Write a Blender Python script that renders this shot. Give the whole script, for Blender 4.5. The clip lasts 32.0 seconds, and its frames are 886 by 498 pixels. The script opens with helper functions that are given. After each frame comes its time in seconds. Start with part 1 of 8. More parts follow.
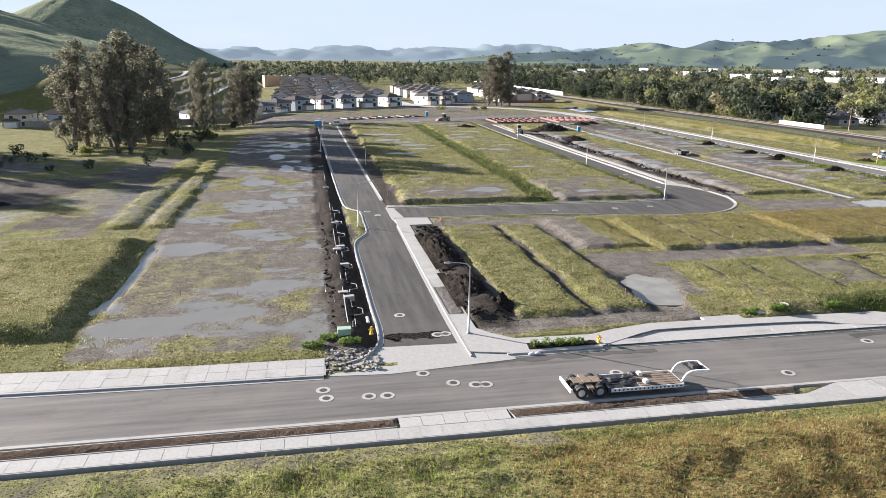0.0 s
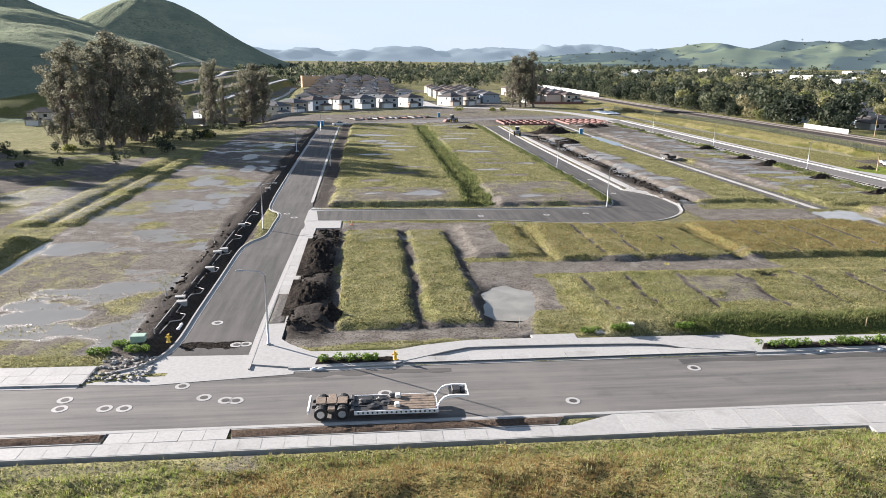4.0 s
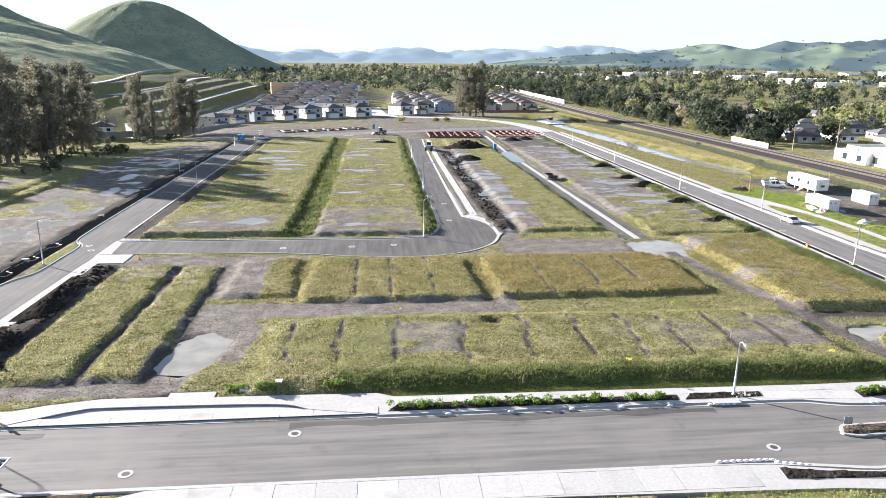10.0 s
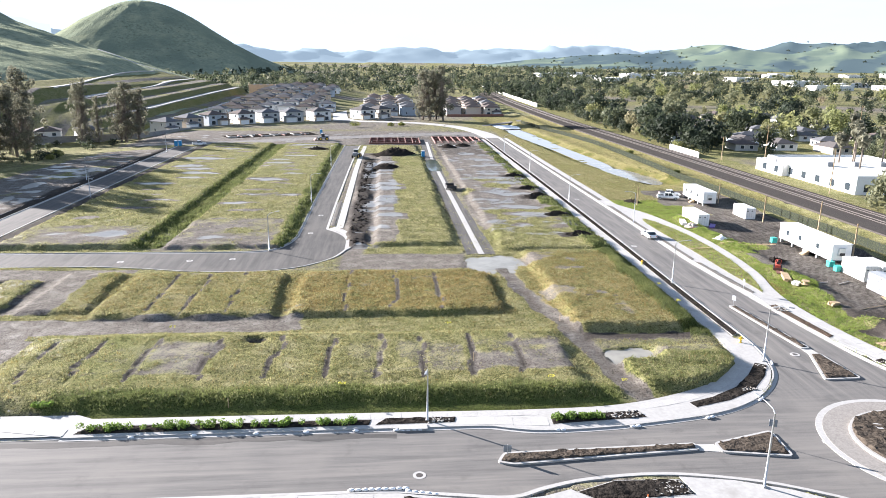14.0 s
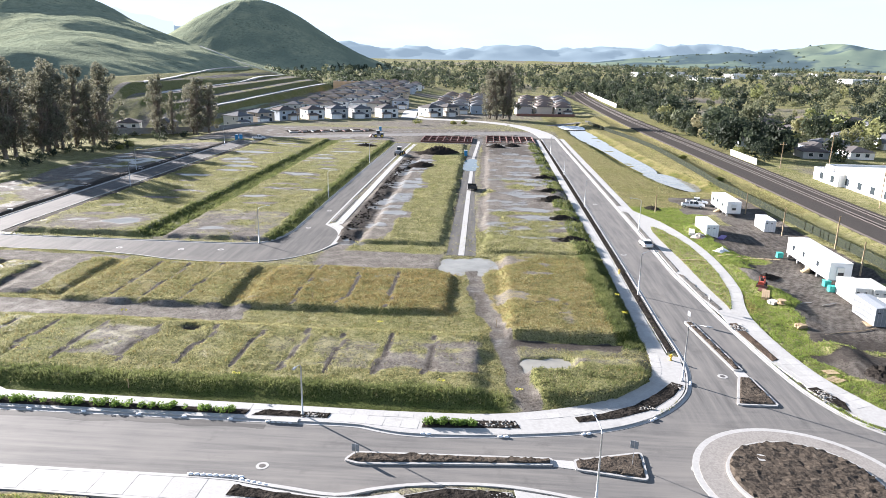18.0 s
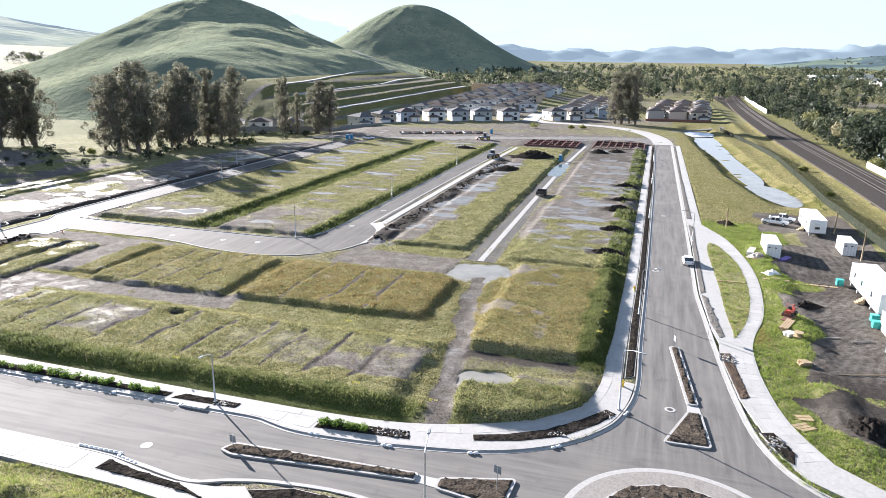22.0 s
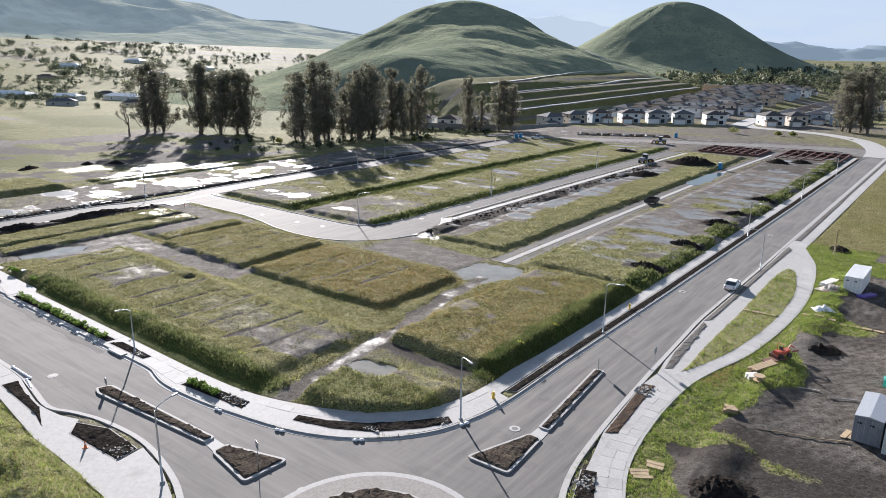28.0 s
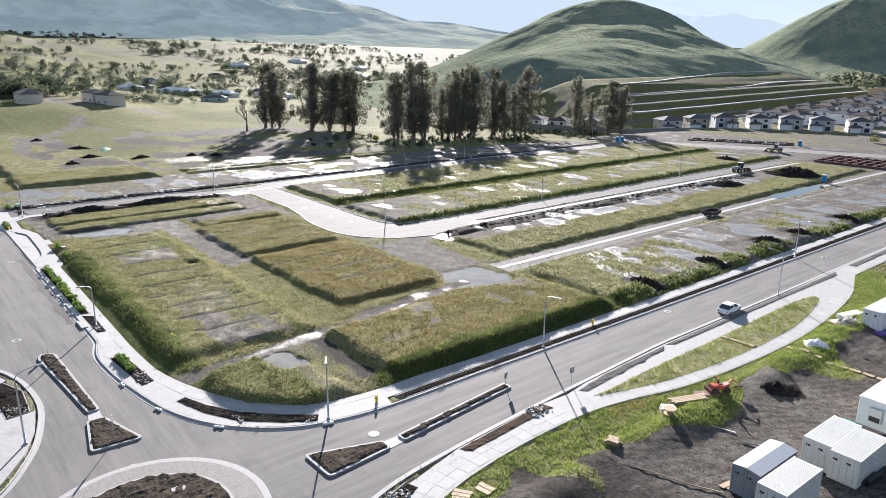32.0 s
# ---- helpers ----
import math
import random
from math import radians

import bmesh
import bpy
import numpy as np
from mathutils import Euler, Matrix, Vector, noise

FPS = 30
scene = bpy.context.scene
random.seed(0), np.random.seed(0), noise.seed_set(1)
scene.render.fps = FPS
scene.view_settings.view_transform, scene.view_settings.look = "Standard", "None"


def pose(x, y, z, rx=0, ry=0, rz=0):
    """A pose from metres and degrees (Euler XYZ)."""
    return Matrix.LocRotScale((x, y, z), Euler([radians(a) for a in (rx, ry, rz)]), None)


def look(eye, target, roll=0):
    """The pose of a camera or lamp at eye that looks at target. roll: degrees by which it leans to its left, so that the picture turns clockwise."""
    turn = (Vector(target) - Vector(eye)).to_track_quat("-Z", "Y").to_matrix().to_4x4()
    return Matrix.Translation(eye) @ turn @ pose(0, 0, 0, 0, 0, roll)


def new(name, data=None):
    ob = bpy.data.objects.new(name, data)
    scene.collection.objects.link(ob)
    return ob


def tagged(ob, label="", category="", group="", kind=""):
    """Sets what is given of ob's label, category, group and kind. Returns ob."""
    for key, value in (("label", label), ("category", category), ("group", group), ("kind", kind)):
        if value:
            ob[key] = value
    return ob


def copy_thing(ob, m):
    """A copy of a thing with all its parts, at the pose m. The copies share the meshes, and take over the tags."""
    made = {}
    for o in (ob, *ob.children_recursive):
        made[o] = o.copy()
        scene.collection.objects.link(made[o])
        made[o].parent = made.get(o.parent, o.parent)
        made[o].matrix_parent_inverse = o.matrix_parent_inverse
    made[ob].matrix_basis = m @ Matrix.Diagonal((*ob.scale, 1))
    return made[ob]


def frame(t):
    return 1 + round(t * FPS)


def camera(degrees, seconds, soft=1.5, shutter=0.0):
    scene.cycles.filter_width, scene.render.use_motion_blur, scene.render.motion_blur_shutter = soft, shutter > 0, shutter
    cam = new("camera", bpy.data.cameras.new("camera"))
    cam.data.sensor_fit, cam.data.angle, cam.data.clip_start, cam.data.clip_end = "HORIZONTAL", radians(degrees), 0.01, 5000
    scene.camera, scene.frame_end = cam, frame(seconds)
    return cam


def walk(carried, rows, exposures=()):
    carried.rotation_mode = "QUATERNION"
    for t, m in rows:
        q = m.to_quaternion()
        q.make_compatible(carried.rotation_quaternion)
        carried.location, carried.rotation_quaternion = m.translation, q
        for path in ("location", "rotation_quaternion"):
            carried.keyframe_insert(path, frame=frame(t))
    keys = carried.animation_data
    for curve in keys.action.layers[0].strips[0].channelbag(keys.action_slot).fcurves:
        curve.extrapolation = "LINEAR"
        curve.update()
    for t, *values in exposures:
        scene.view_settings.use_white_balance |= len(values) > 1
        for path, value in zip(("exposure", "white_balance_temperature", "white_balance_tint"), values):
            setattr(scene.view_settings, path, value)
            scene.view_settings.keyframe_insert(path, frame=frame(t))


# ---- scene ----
cam = camera(65.0, 32.0, 0.5)
METRES, EYE, TILT, LEAN, TURN = 201.0, 24.55, 0.0, 0.0, -11.1
ROWS = [
    (0.0, 0.0, 0.0, 0.0, 0.17, -14.94, -0.66),
    (0.5, 0.0145, 0.0031, 0.0003, 0.86, -14.96, -0.65),
    (1.0, 0.0289, 0.0061, 0.0005, 1.54, -14.96, -0.67),
    (1.5, 0.0429, 0.009, 0.0006, 2.13, -14.95, -0.69),
    (2.0, 0.0571, 0.0118, 0.0007, 2.74, -14.96, -0.68),
    (2.5, 0.0714, 0.0143, 0.0007, 3.36, -14.95, -0.67),
    (4.5, 0.1286, 0.0246, 0.001, 5.4, -14.93, -0.7),
    (5.0, 0.1426, 0.0271, 0.0014, 5.48, -14.9, -0.7),
    (5.5, 0.1562, 0.0297, 0.0024, 5.51, -14.88, -0.69),
    (6.0, 0.1696, 0.0319, 0.0039, 5.57, -14.88, -0.74),
    (6.5, 0.1827, 0.0343, 0.0062, 5.62, -14.87, -0.78),
    (7.0, 0.1955, 0.0364, 0.0092, 5.68, -14.88, -0.78),
    (7.5, 0.2083, 0.0386, 0.0124, 5.71, -14.9, -0.76),
    (8.0, 0.2214, 0.0406, 0.0157, 5.72, -14.89, -0.7),
    (8.5, 0.2354, 0.0426, 0.0193, 5.72, -14.9, -0.65),
    (9.0, 0.2505, 0.0445, 0.0225, 5.7, -14.9, -0.62),
    (9.5, 0.2665, 0.0462, 0.0251, 5.69, -14.89, -0.59),
    (10.0, 0.2832, 0.0482, 0.0275, 5.68, -14.91, -0.57),
    (10.5, 0.3007, 0.0501, 0.0302, 5.68, -14.88, -0.56),
    (11.0, 0.3189, 0.0515, 0.033, 5.68, -14.88, -0.55),
    (11.5, 0.3374, 0.0529, 0.0352, 5.69, -14.91, -0.55),
    (12.0, 0.3561, 0.0543, 0.0374, 5.71, -14.92, -0.57),
    (12.5, 0.3748, 0.0557, 0.0395, 5.72, -14.95, -0.57),
    (13.0, 0.3936, 0.0573, 0.0414, 5.77, -14.97, -0.58),
    (13.5, 0.4123, 0.0586, 0.043, 5.99, -14.96, -0.63),
    (14.0, 0.4303, 0.0597, 0.0444, 6.47, -14.97, -0.74),
    (14.5, 0.447, 0.0607, 0.0454, 7.12, -14.99, -0.87),
    (16.5, 0.5007, 0.066, 0.0486, 10.86, -15.19, -1.19),
    (17.0, 0.5119, 0.0683, 0.0491, 12.03, -15.24, -1.2),
    (17.5, 0.5227, 0.0714, 0.0493, 13.52, -15.29, -1.23),
    (18.0, 0.5338, 0.0754, 0.0496, 14.75, -15.3, -1.18),
    (18.5, 0.5445, 0.0802, 0.0498, 15.82, -15.31, -1.11),
    (19.0, 0.5558, 0.0854, 0.0501, 16.97, -15.31, -1.05),
    (19.5, 0.5682, 0.0909, 0.0502, 18.56, -15.31, -1.02),
    (20.0, 0.5822, 0.0967, 0.0505, 20.31, -15.32, -0.99),
    (20.5, 0.5971, 0.103, 0.0507, 22.02, -15.31, -0.98),
    (21.0, 0.6127, 0.1098, 0.051, 23.9, -15.3, -0.92),
    (21.5, 0.6287, 0.117, 0.0513, 25.9, -15.31, -0.93),
    (22.0, 0.6447, 0.1244, 0.0516, 27.86, -15.32, -0.94),
    (22.5, 0.6601, 0.132, 0.0518, 29.89, -15.33, -0.95),
    (23.0, 0.6748, 0.1395, 0.0519, 31.81, -15.36, -0.97),
    (23.5, 0.689, 0.147, 0.052, 33.68, -15.38, -0.97),
    (24.0, 0.7026, 0.1549, 0.0522, 35.61, -15.4, -0.94),
    (24.5, 0.7161, 0.1632, 0.0524, 37.63, -15.45, -0.88),
    (25.0, 0.729, 0.1725, 0.0529, 39.46, -15.51, -0.87),
    (25.5, 0.7418, 0.1825, 0.0531, 41.08, -15.53, -0.85),
    (27.5, 0.79, 0.23, 0.0521, 47.34, -15.55, -0.61),
    (28.0, 0.8021, 0.243, 0.0519, 48.89, -15.56, -0.6),
    (28.5, 0.814, 0.2566, 0.0517, 50.52, -15.56, -0.6),
    (29.0, 0.8253, 0.2703, 0.0515, 51.95, -15.57, -0.59),
    (29.5, 0.8358, 0.2846, 0.0515, 53.32, -15.59, -0.56),
    (30.0, 0.8452, 0.2989, 0.0516, 54.75, -15.6, -0.55),
    (30.5, 0.854, 0.3137, 0.0517, 56.61, -15.62, -0.54),
    (31.0, 0.8617, 0.3283, 0.052, 58.32, -15.63, -0.54),
    (31.5, 0.8686, 0.3429, 0.0524, 60.14, -15.64, -0.53),
    (32.0, 0.8749, 0.3569, 0.0529, 61.85, -15.65, -0.54),
]
walk(cam, [(t, pose(0, 0, EYE, TILT, LEAN, TURN) @ pose(METRES * x, METRES * y, METRES * z, 90 + pitch, roll, yaw)) for t, x, y, z, yaw, pitch, roll in ROWS],
     exposures=[(t, e, k, 16) for t, e, k in ((0.0, 1.65, 6480), (6.0, 1.78, 6420), (9.0, 2.02, 6300), (13.0, 2.15, 6220), (19.0, 2.05, 6200), (23.0, 1.97, 6150), (25.0, 1.84, 6120), (28.0, 1.38, 6150), (30.0, 1.40, 6150), (31.0, 1.54, 6150), (32.0, 1.64, 6150))])

# ---- light ----
SUN_AZ, SUN_EL = 54.0, 16.0        # degrees left of +y, degrees above the horizon
world = bpy.data.worlds.new("sky")
scene.world = world
world.use_nodes = True
wn = world.node_tree.nodes
sky = wn.new("ShaderNodeTexSky")
sky.sky_type, sky.sun_disc = "NISHITA", False
sky.sun_elevation, sky.sun_rotation = radians(SUN_EL), radians(-SUN_AZ)
sky.air_density, sky.dust_density, sky.ozone_density = 1.0, 0.1, 1.8
wn["Background"].inputs["Strength"].default_value = 0.044
wl = world.node_tree.links
# thin bright cloud over the blue
way = wn.new("ShaderNodeTexCoord")
flat_way = wn.new("ShaderNodeMapping")
flat_way.inputs["Scale"].default_value = (1.0, 1.0, 5.0)
cloud = wn.new("ShaderNodeTexNoise")
cloud.inputs["Scale"].default_value, cloud.inputs["Detail"].default_value, cloud.inputs["Roughness"].default_value = 1.7, 6.0, 0.55
veil = wn.new("ShaderNodeMapRange")
veil.inputs["From Min"].default_value, veil.inputs["From Max"].default_value = 0.45, 0.72
veil.inputs["To Min"].default_value, veil.inputs["To Max"].default_value = 0.1, 0.6
white_sky = wn.new("ShaderNodeMix")
white_sky.data_type = "RGBA"
sky_ins = [i for i in white_sky.inputs if i.type == "RGBA"]
sky_ins[1].default_value = (5.1, 6.2, 7.4, 1)
wl.new(way.outputs["Generated"], flat_way.inputs["Vector"])
wl.new(flat_way.outputs[0], cloud.inputs["Vector"])
wl.new(cloud.outputs["Fac"], veil.inputs["Value"])
# haze whitens the sky towards the horizon
up = wn.new("ShaderNodeSeparateXYZ")
wl.new(way.outputs["Generated"], up.inputs[0])
low_haze = wn.new("ShaderNodeMapRange")
low_haze.inputs["From Min"].default_value, low_haze.inputs["From Max"].default_value = 0.0, 0.4
low_haze.inputs["To Min"].default_value, low_haze.inputs["To Max"].default_value = 0.78, 0.0
wl.new(up.outputs["Z"], low_haze.inputs["Value"])
haze = wn.new("ShaderNodeMath")
haze.operation, haze.use_clamp = "ADD", True
wl.new(low_haze.outputs[0], haze.inputs[0])
wl.new(veil.outputs[0], haze.inputs[1])
wl.new(haze.outputs[0], white_sky.inputs[0])
wl.new(sky.outputs[0], sky_ins[0])
wl.new([o for o in white_sky.outputs if o.type == "RGBA"][0], wn["Background"].inputs["Color"])
sun_lamp = new("sun", bpy.data.lights.new("sun", "SUN"))
sun_lamp.data.energy, sun_lamp.data.angle, sun_lamp.data.color = 5.6, radians(0.6), (1.0, 0.945, 0.86)
sun_dir = Vector((-math.sin(radians(SUN_AZ)) * math.cos(radians(SUN_EL)), math.cos(radians(SUN_AZ)) * math.cos(radians(SUN_EL)), math.sin(radians(SUN_EL))))
sun_lamp.matrix_world = look(sun_dir * 100, (0, 0, 0))

# ---- materials ----
def node_mat(name):
    m = bpy.data.materials.new(name)
    m.use_nodes = True
    return m, m.node_tree.nodes, m.node_tree.links, m.node_tree.nodes["Principled BSDF"]


def noise_node(n, l, scale, detail=3.0, rough=0.55, flat=False):
    g = n.new("ShaderNodeNewGeometry")
    t = n.new("ShaderNodeTexNoise")
    t.inputs["Scale"].default_value, t.inputs["Detail"].default_value, t.inputs["Roughness"].default_value = scale, detail, rough
    l.new(g.outputs["Position"], t.inputs["Vector"])
    return t.outputs["Fac"]


def ramp(n, l, fac, lo, hi):
    r = n.new("ShaderNodeMapRange")
    r.inputs["From Min"].default_value, r.inputs["From Max"].default_value = lo, hi
    l.new(fac, r.inputs["Value"])
    return r.outputs["Result"]


def blend(n, l, fac, a, b):
    m = n.new("ShaderNodeMix")
    m.data_type = "RGBA"
    ins = [i for i in m.inputs if i.type == "RGBA"]
    for sock, v in ((ins[0], a), (ins[1], b)):
        if isinstance(v, tuple):
            sock.default_value = (*v, 1)
        else:
            l.new(v, sock)
    if isinstance(fac, float):
        m.inputs[0].default_value = fac
    else:
        l.new(fac, m.inputs[0])
    return [o for o in m.outputs if o.type == "RGBA"][0]


def maths(n, l, op, a, b):
    m = n.new("ShaderNodeMath")
    m.operation = op
    for i, v in enumerate((a, b)):
        if isinstance(v, (int, float)):
            m.inputs[i].default_value = v
        else:
            l.new(v, m.inputs[i])
    return m.outputs[0]


def bump_to(n, l, b, height, strength, dist):
    k = n.new("ShaderNodeBump")
    k.inputs["Strength"].default_value, k.inputs["Distance"].default_value = strength, dist
    l.new(height, k.inputs["Height"])
    l.new(k.outputs[0], b.inputs["Normal"])


def surface(name, a, b, scale, rough=0.8, stain=None, stain_scale=0.15, stain_lo=0.5, stain_hi=0.7, bump=0.0, bump_scale=None, dist=0.02, metal=0.0, vary=0.0, island=False):
    """A surface that goes from a to b by its grain, with stains at a second scale."""
    m, n, l, p = node_mat(name)
    f = noise_node(n, l, scale, 4)
    c = blend(n, l, ramp(n, l, f, 0.3, 0.7), a, b)
    if stain:
        c = blend(n, l, ramp(n, l, noise_node(n, l, stain_scale, 4), stain_lo, stain_hi), c, stain)
    if vary:
        if island:
            o = n.new("ShaderNodeNewGeometry").outputs["Random Per Island"]
        else:
            o = n.new("ShaderNodeObjectInfo").outputs["Random"]
        h = n.new("ShaderNodeHueSaturation")
        l.new(ramp(n, l, o, -0.5 / vary + 0.5, 0.5 / vary + 0.5), h.inputs["Hue"])
        r = n.new("ShaderNodeMapRange")
        r.inputs["To Min"].default_value, r.inputs["To Max"].default_value = 1 - vary, 1 + vary
        l.new(o, r.inputs["Value"])
        l.new(r.outputs[0], h.inputs["Value"])
        h.inputs["Hue"].default_value = 0.5
        for k in list(h.inputs["Hue"].links):
            l.remove(k)
        l.new(c, h.inputs["Color"])
        c = h.outputs[0]
    l.new(c, p.inputs["Base Color"])
    p.inputs["Roughness"].default_value, p.inputs["Metallic"].default_value = rough, metal
    if bump:
        bump_to(n, l, p, noise_node(n, l, bump_scale or scale, 4), bump, dist)
    return m


PAVER = surface("apron_pavers", (0.19, 0.175, 0.16), (0.28, 0.262, 0.24), 6.0, 0.85, (0.13, 0.115, 0.105), 0.5, 0.55, 0.75, 0.5, 14.0, 0.02)
def asphalt_mat(name, dark, light, dust):
    """Rolled asphalt with aggregate speckle, dust swept along the lanes, tyre scuffs and patches."""
    m, n, l, p = node_mat(name)
    g = n.new("ShaderNodeNewGeometry")

    def stretched(sx, sy, scale):
        q = n.new("ShaderNodeMapping")
        q.inputs["Scale"].default_value = (sx, sy, 1)
        l.new(g.outputs["Position"], q.inputs["Vector"])
        t = n.new("ShaderNodeTexNoise")
        t.inputs["Scale"].default_value, t.inputs["Detail"].default_value, t.inputs["Roughness"].default_value = scale, 5, 0.65
        l.new(q.outputs[0], t.inputs["Vector"])
        return t.outputs["Fac"]

    c = blend(n, l, ramp(n, l, noise_node(n, l, 11.0, 4, 0.75), 0.32, 0.68), dark, light)
    along_x, along_y = stretched(0.06, 1.0, 1.1), stretched(1.0, 0.06, 1.1)
    xyz = n.new("ShaderNodeSeparateXYZ")
    l.new(g.outputs["Position"], xyz.inputs[0])
    north = ramp(n, l, xyz.outputs["Y"], 55.0, 62.0)
    lane = n.new("ShaderNodeMix")
    l.new(north, lane.inputs[0])
    l.new(along_x, lane.inputs[2])
    l.new(along_y, lane.inputs[3])
    c = blend(n, l, maths(n, l, "MULTIPLY", ramp(n, l, lane.outputs[0], 0.46, 0.68), 0.8), c, dust)
    c = blend(n, l, maths(n, l, "MULTIPLY", ramp(n, l, lane.outputs[0], 0.46, 0.34), 0.45), c, tuple(v * 0.62 for v in dark))
    c = blend(n, l, maths(n, l, "MULTIPLY", ramp(n, l, noise_node(n, l, 0.35, 6, 0.7), 0.56, 0.72), 0.5), c, tuple(v * 0.7 for v in dark))
    c = blend(n, l, maths(n, l, "MULTIPLY", ramp(n, l, noise_node(n, l, 0.09, 4), 0.5, 0.7), 0.6), c, dust)
    l.new(c, p.inputs["Base Color"])
    p.inputs["Roughness"].default_value = 0.85
    bump_to(n, l, p, noise_node(n, l, 30.0, 3), 0.35, 0.012)
    return m


ASPHALT = asphalt_mat("asphalt", (0.105, 0.101, 0.096), (0.16, 0.153, 0.145), (0.2, 0.187, 0.17))
ASPHALT_NEW = asphalt_mat("fresh_asphalt", (0.052, 0.05, 0.048), (0.085, 0.082, 0.078), (0.115, 0.107, 0.098))
CONCRETE = surface("concrete", (0.339, 0.332, 0.316), (0.414, 0.407, 0.391), 5.0, 0.8, (0.263, 0.255, 0.235), 0.35, 0.58, 0.8, 0.15, 20.0, 0.01, vary=0.06)
CONCRETE_KERB = surface("kerb_concrete", (0.324, 0.317, 0.302), (0.391, 0.384, 0.369), 3.0, 0.8, (0.258, 0.248, 0.229), 0.3, 0.6, 0.8, 0.1, 20.0, 0.01)
CONCRETE_OLD = surface("worn_concrete", (0.22, 0.215, 0.205), (0.3, 0.295, 0.28), 4.0, 0.85, (0.16, 0.155, 0.145), 0.8, 0.55, 0.75)
SOIL = surface("planting_soil", (0.035, 0.029, 0.024), (0.1, 0.083, 0.067), 3.0, 0.95, (0.11, 0.09, 0.07), 0.5, 0.55, 0.75, 0.9, 5.0, 0.12)
MULCH = surface("bark_mulch", (0.045, 0.034, 0.027), (0.14, 0.105, 0.08), 7.0, 0.95, (0.06, 0.048, 0.04), 0.4, 0.5, 0.7, 1.0, 9.0, 0.08)
BLACK_SOIL = surface("black_soil", (0.012, 0.011, 0.01), (0.045, 0.039, 0.034), 2.5, 0.9, (0.07, 0.06, 0.05), 0.4, 0.6, 0.8, 1.0, 3.0, 0.2)
BALLAST = surface("ballast", (0.045, 0.041, 0.038), (0.095, 0.087, 0.08), 6.0, 0.95, (0.075, 0.066, 0.06), 0.1, 0.5, 0.75, 0.8, 12.0, 0.06)
GRAVEL = surface("grey_gravel", (0.1, 0.095, 0.088), (0.21, 0.2, 0.185), 7.0, 0.95, (0.13, 0.115, 0.1), 0.4, 0.5, 0.7, 0.8, 12.0, 0.06)
STEEL = surface("galvanised_steel", (0.42, 0.43, 0.44), (0.55, 0.56, 0.57), 8.0, 0.45, metal=0.6)
RAIL = surface("rail_steel", (0.060, 0.051, 0.045), (0.102, 0.090, 0.081), 6.0, 0.55, metal=0.25)
WHITE = surface("white_paint", (0.74, 0.74, 0.73), (0.8, 0.8, 0.79), 2.0, 0.5, (0.55, 0.53, 0.5), 0.7, 0.62, 0.85)
CREAM = surface("cream_paint", (0.64, 0.63, 0.58), (0.7, 0.69, 0.64), 2.0, 0.55, (0.5, 0.48, 0.43), 0.7, 0.62, 0.85)
GREY_PAINT = surface("grey_paint", (0.2, 0.215, 0.23), (0.27, 0.285, 0.3), 2.0, 0.5, (0.16, 0.16, 0.16), 0.7, 0.6, 0.85)
DARK = surface("dark_metal", (0.018, 0.018, 0.019), (0.035, 0.034, 0.034), 8.0, 0.55)
RUBBER = surface("rubber", (0.014, 0.014, 0.014), (0.03, 0.03, 0.029), 10.0, 0.8)
WOOD = surface("timber", (0.3, 0.21, 0.12), (0.44, 0.33, 0.2), 4.0, 0.75, (0.2, 0.15, 0.1), 1.0, 0.55, 0.8)
DECK = surface("trailer_deck", (0.16, 0.115, 0.08), (0.26, 0.2, 0.15), 5.0, 0.8, (0.06, 0.05, 0.045), 1.5, 0.5, 0.7)
SLEEPER = surface("creosoted_timber", (0.027, 0.023, 0.020), (0.051, 0.043, 0.037), 3.0, 0.9)
BLUE = surface("blue_plastic", (0.02, 0.2, 0.4), (0.03, 0.26, 0.48), 4.0, 0.45)
TEAL = surface("teal_plastic", (0.02, 0.3, 0.27), (0.04, 0.38, 0.33), 4.0, 0.5)
RED = surface("red_paint", (0.42, 0.06, 0.035), (0.52, 0.1, 0.06), 4.0, 0.5, (0.2, 0.08, 0.06), 1.5, 0.6, 0.8)
RED_STEEL = surface("red_primer", (0.12, 0.05, 0.04), (0.21, 0.09, 0.07), 3.0, 0.7)
ORANGE = surface("orange_plastic", (0.75, 0.16, 0.03), (0.8, 0.2, 0.04), 4.0, 0.5)
YELLOW = surface("yellow_paint", (0.65, 0.42, 0.03), (0.75, 0.5, 0.05), 4.0, 0.5)
GREEN_BOX = surface("green_cabinet", (0.3, 0.42, 0.33), (0.38, 0.5, 0.4), 4.0, 0.5)
TARP = surface("white_sheeting", (0.68, 0.7, 0.72), (0.82, 0.83, 0.84), 1.5, 0.45, (0.45, 0.47, 0.5), 0.8, 0.6, 0.8)
PVC = surface("white_pipe", (0.26, 0.25, 0.24), (0.38, 0.37, 0.36), 4.0, 0.4)
BARK = surface("bark", (0.12, 0.095, 0.075), (0.3, 0.25, 0.2), 1.5, 0.9, (0.06, 0.05, 0.04), 0.4, 0.5, 0.7, 0.6, 3.0, 0.05)
TWIG = surface("bare_twigs", (0.16, 0.12, 0.085), (0.26, 0.2, 0.15), 1.0, 0.9)
STONE = surface("rock", (0.2, 0.19, 0.17), (0.38, 0.36, 0.33), 2.0, 0.85, bump=0.5, bump_scale=6.0)

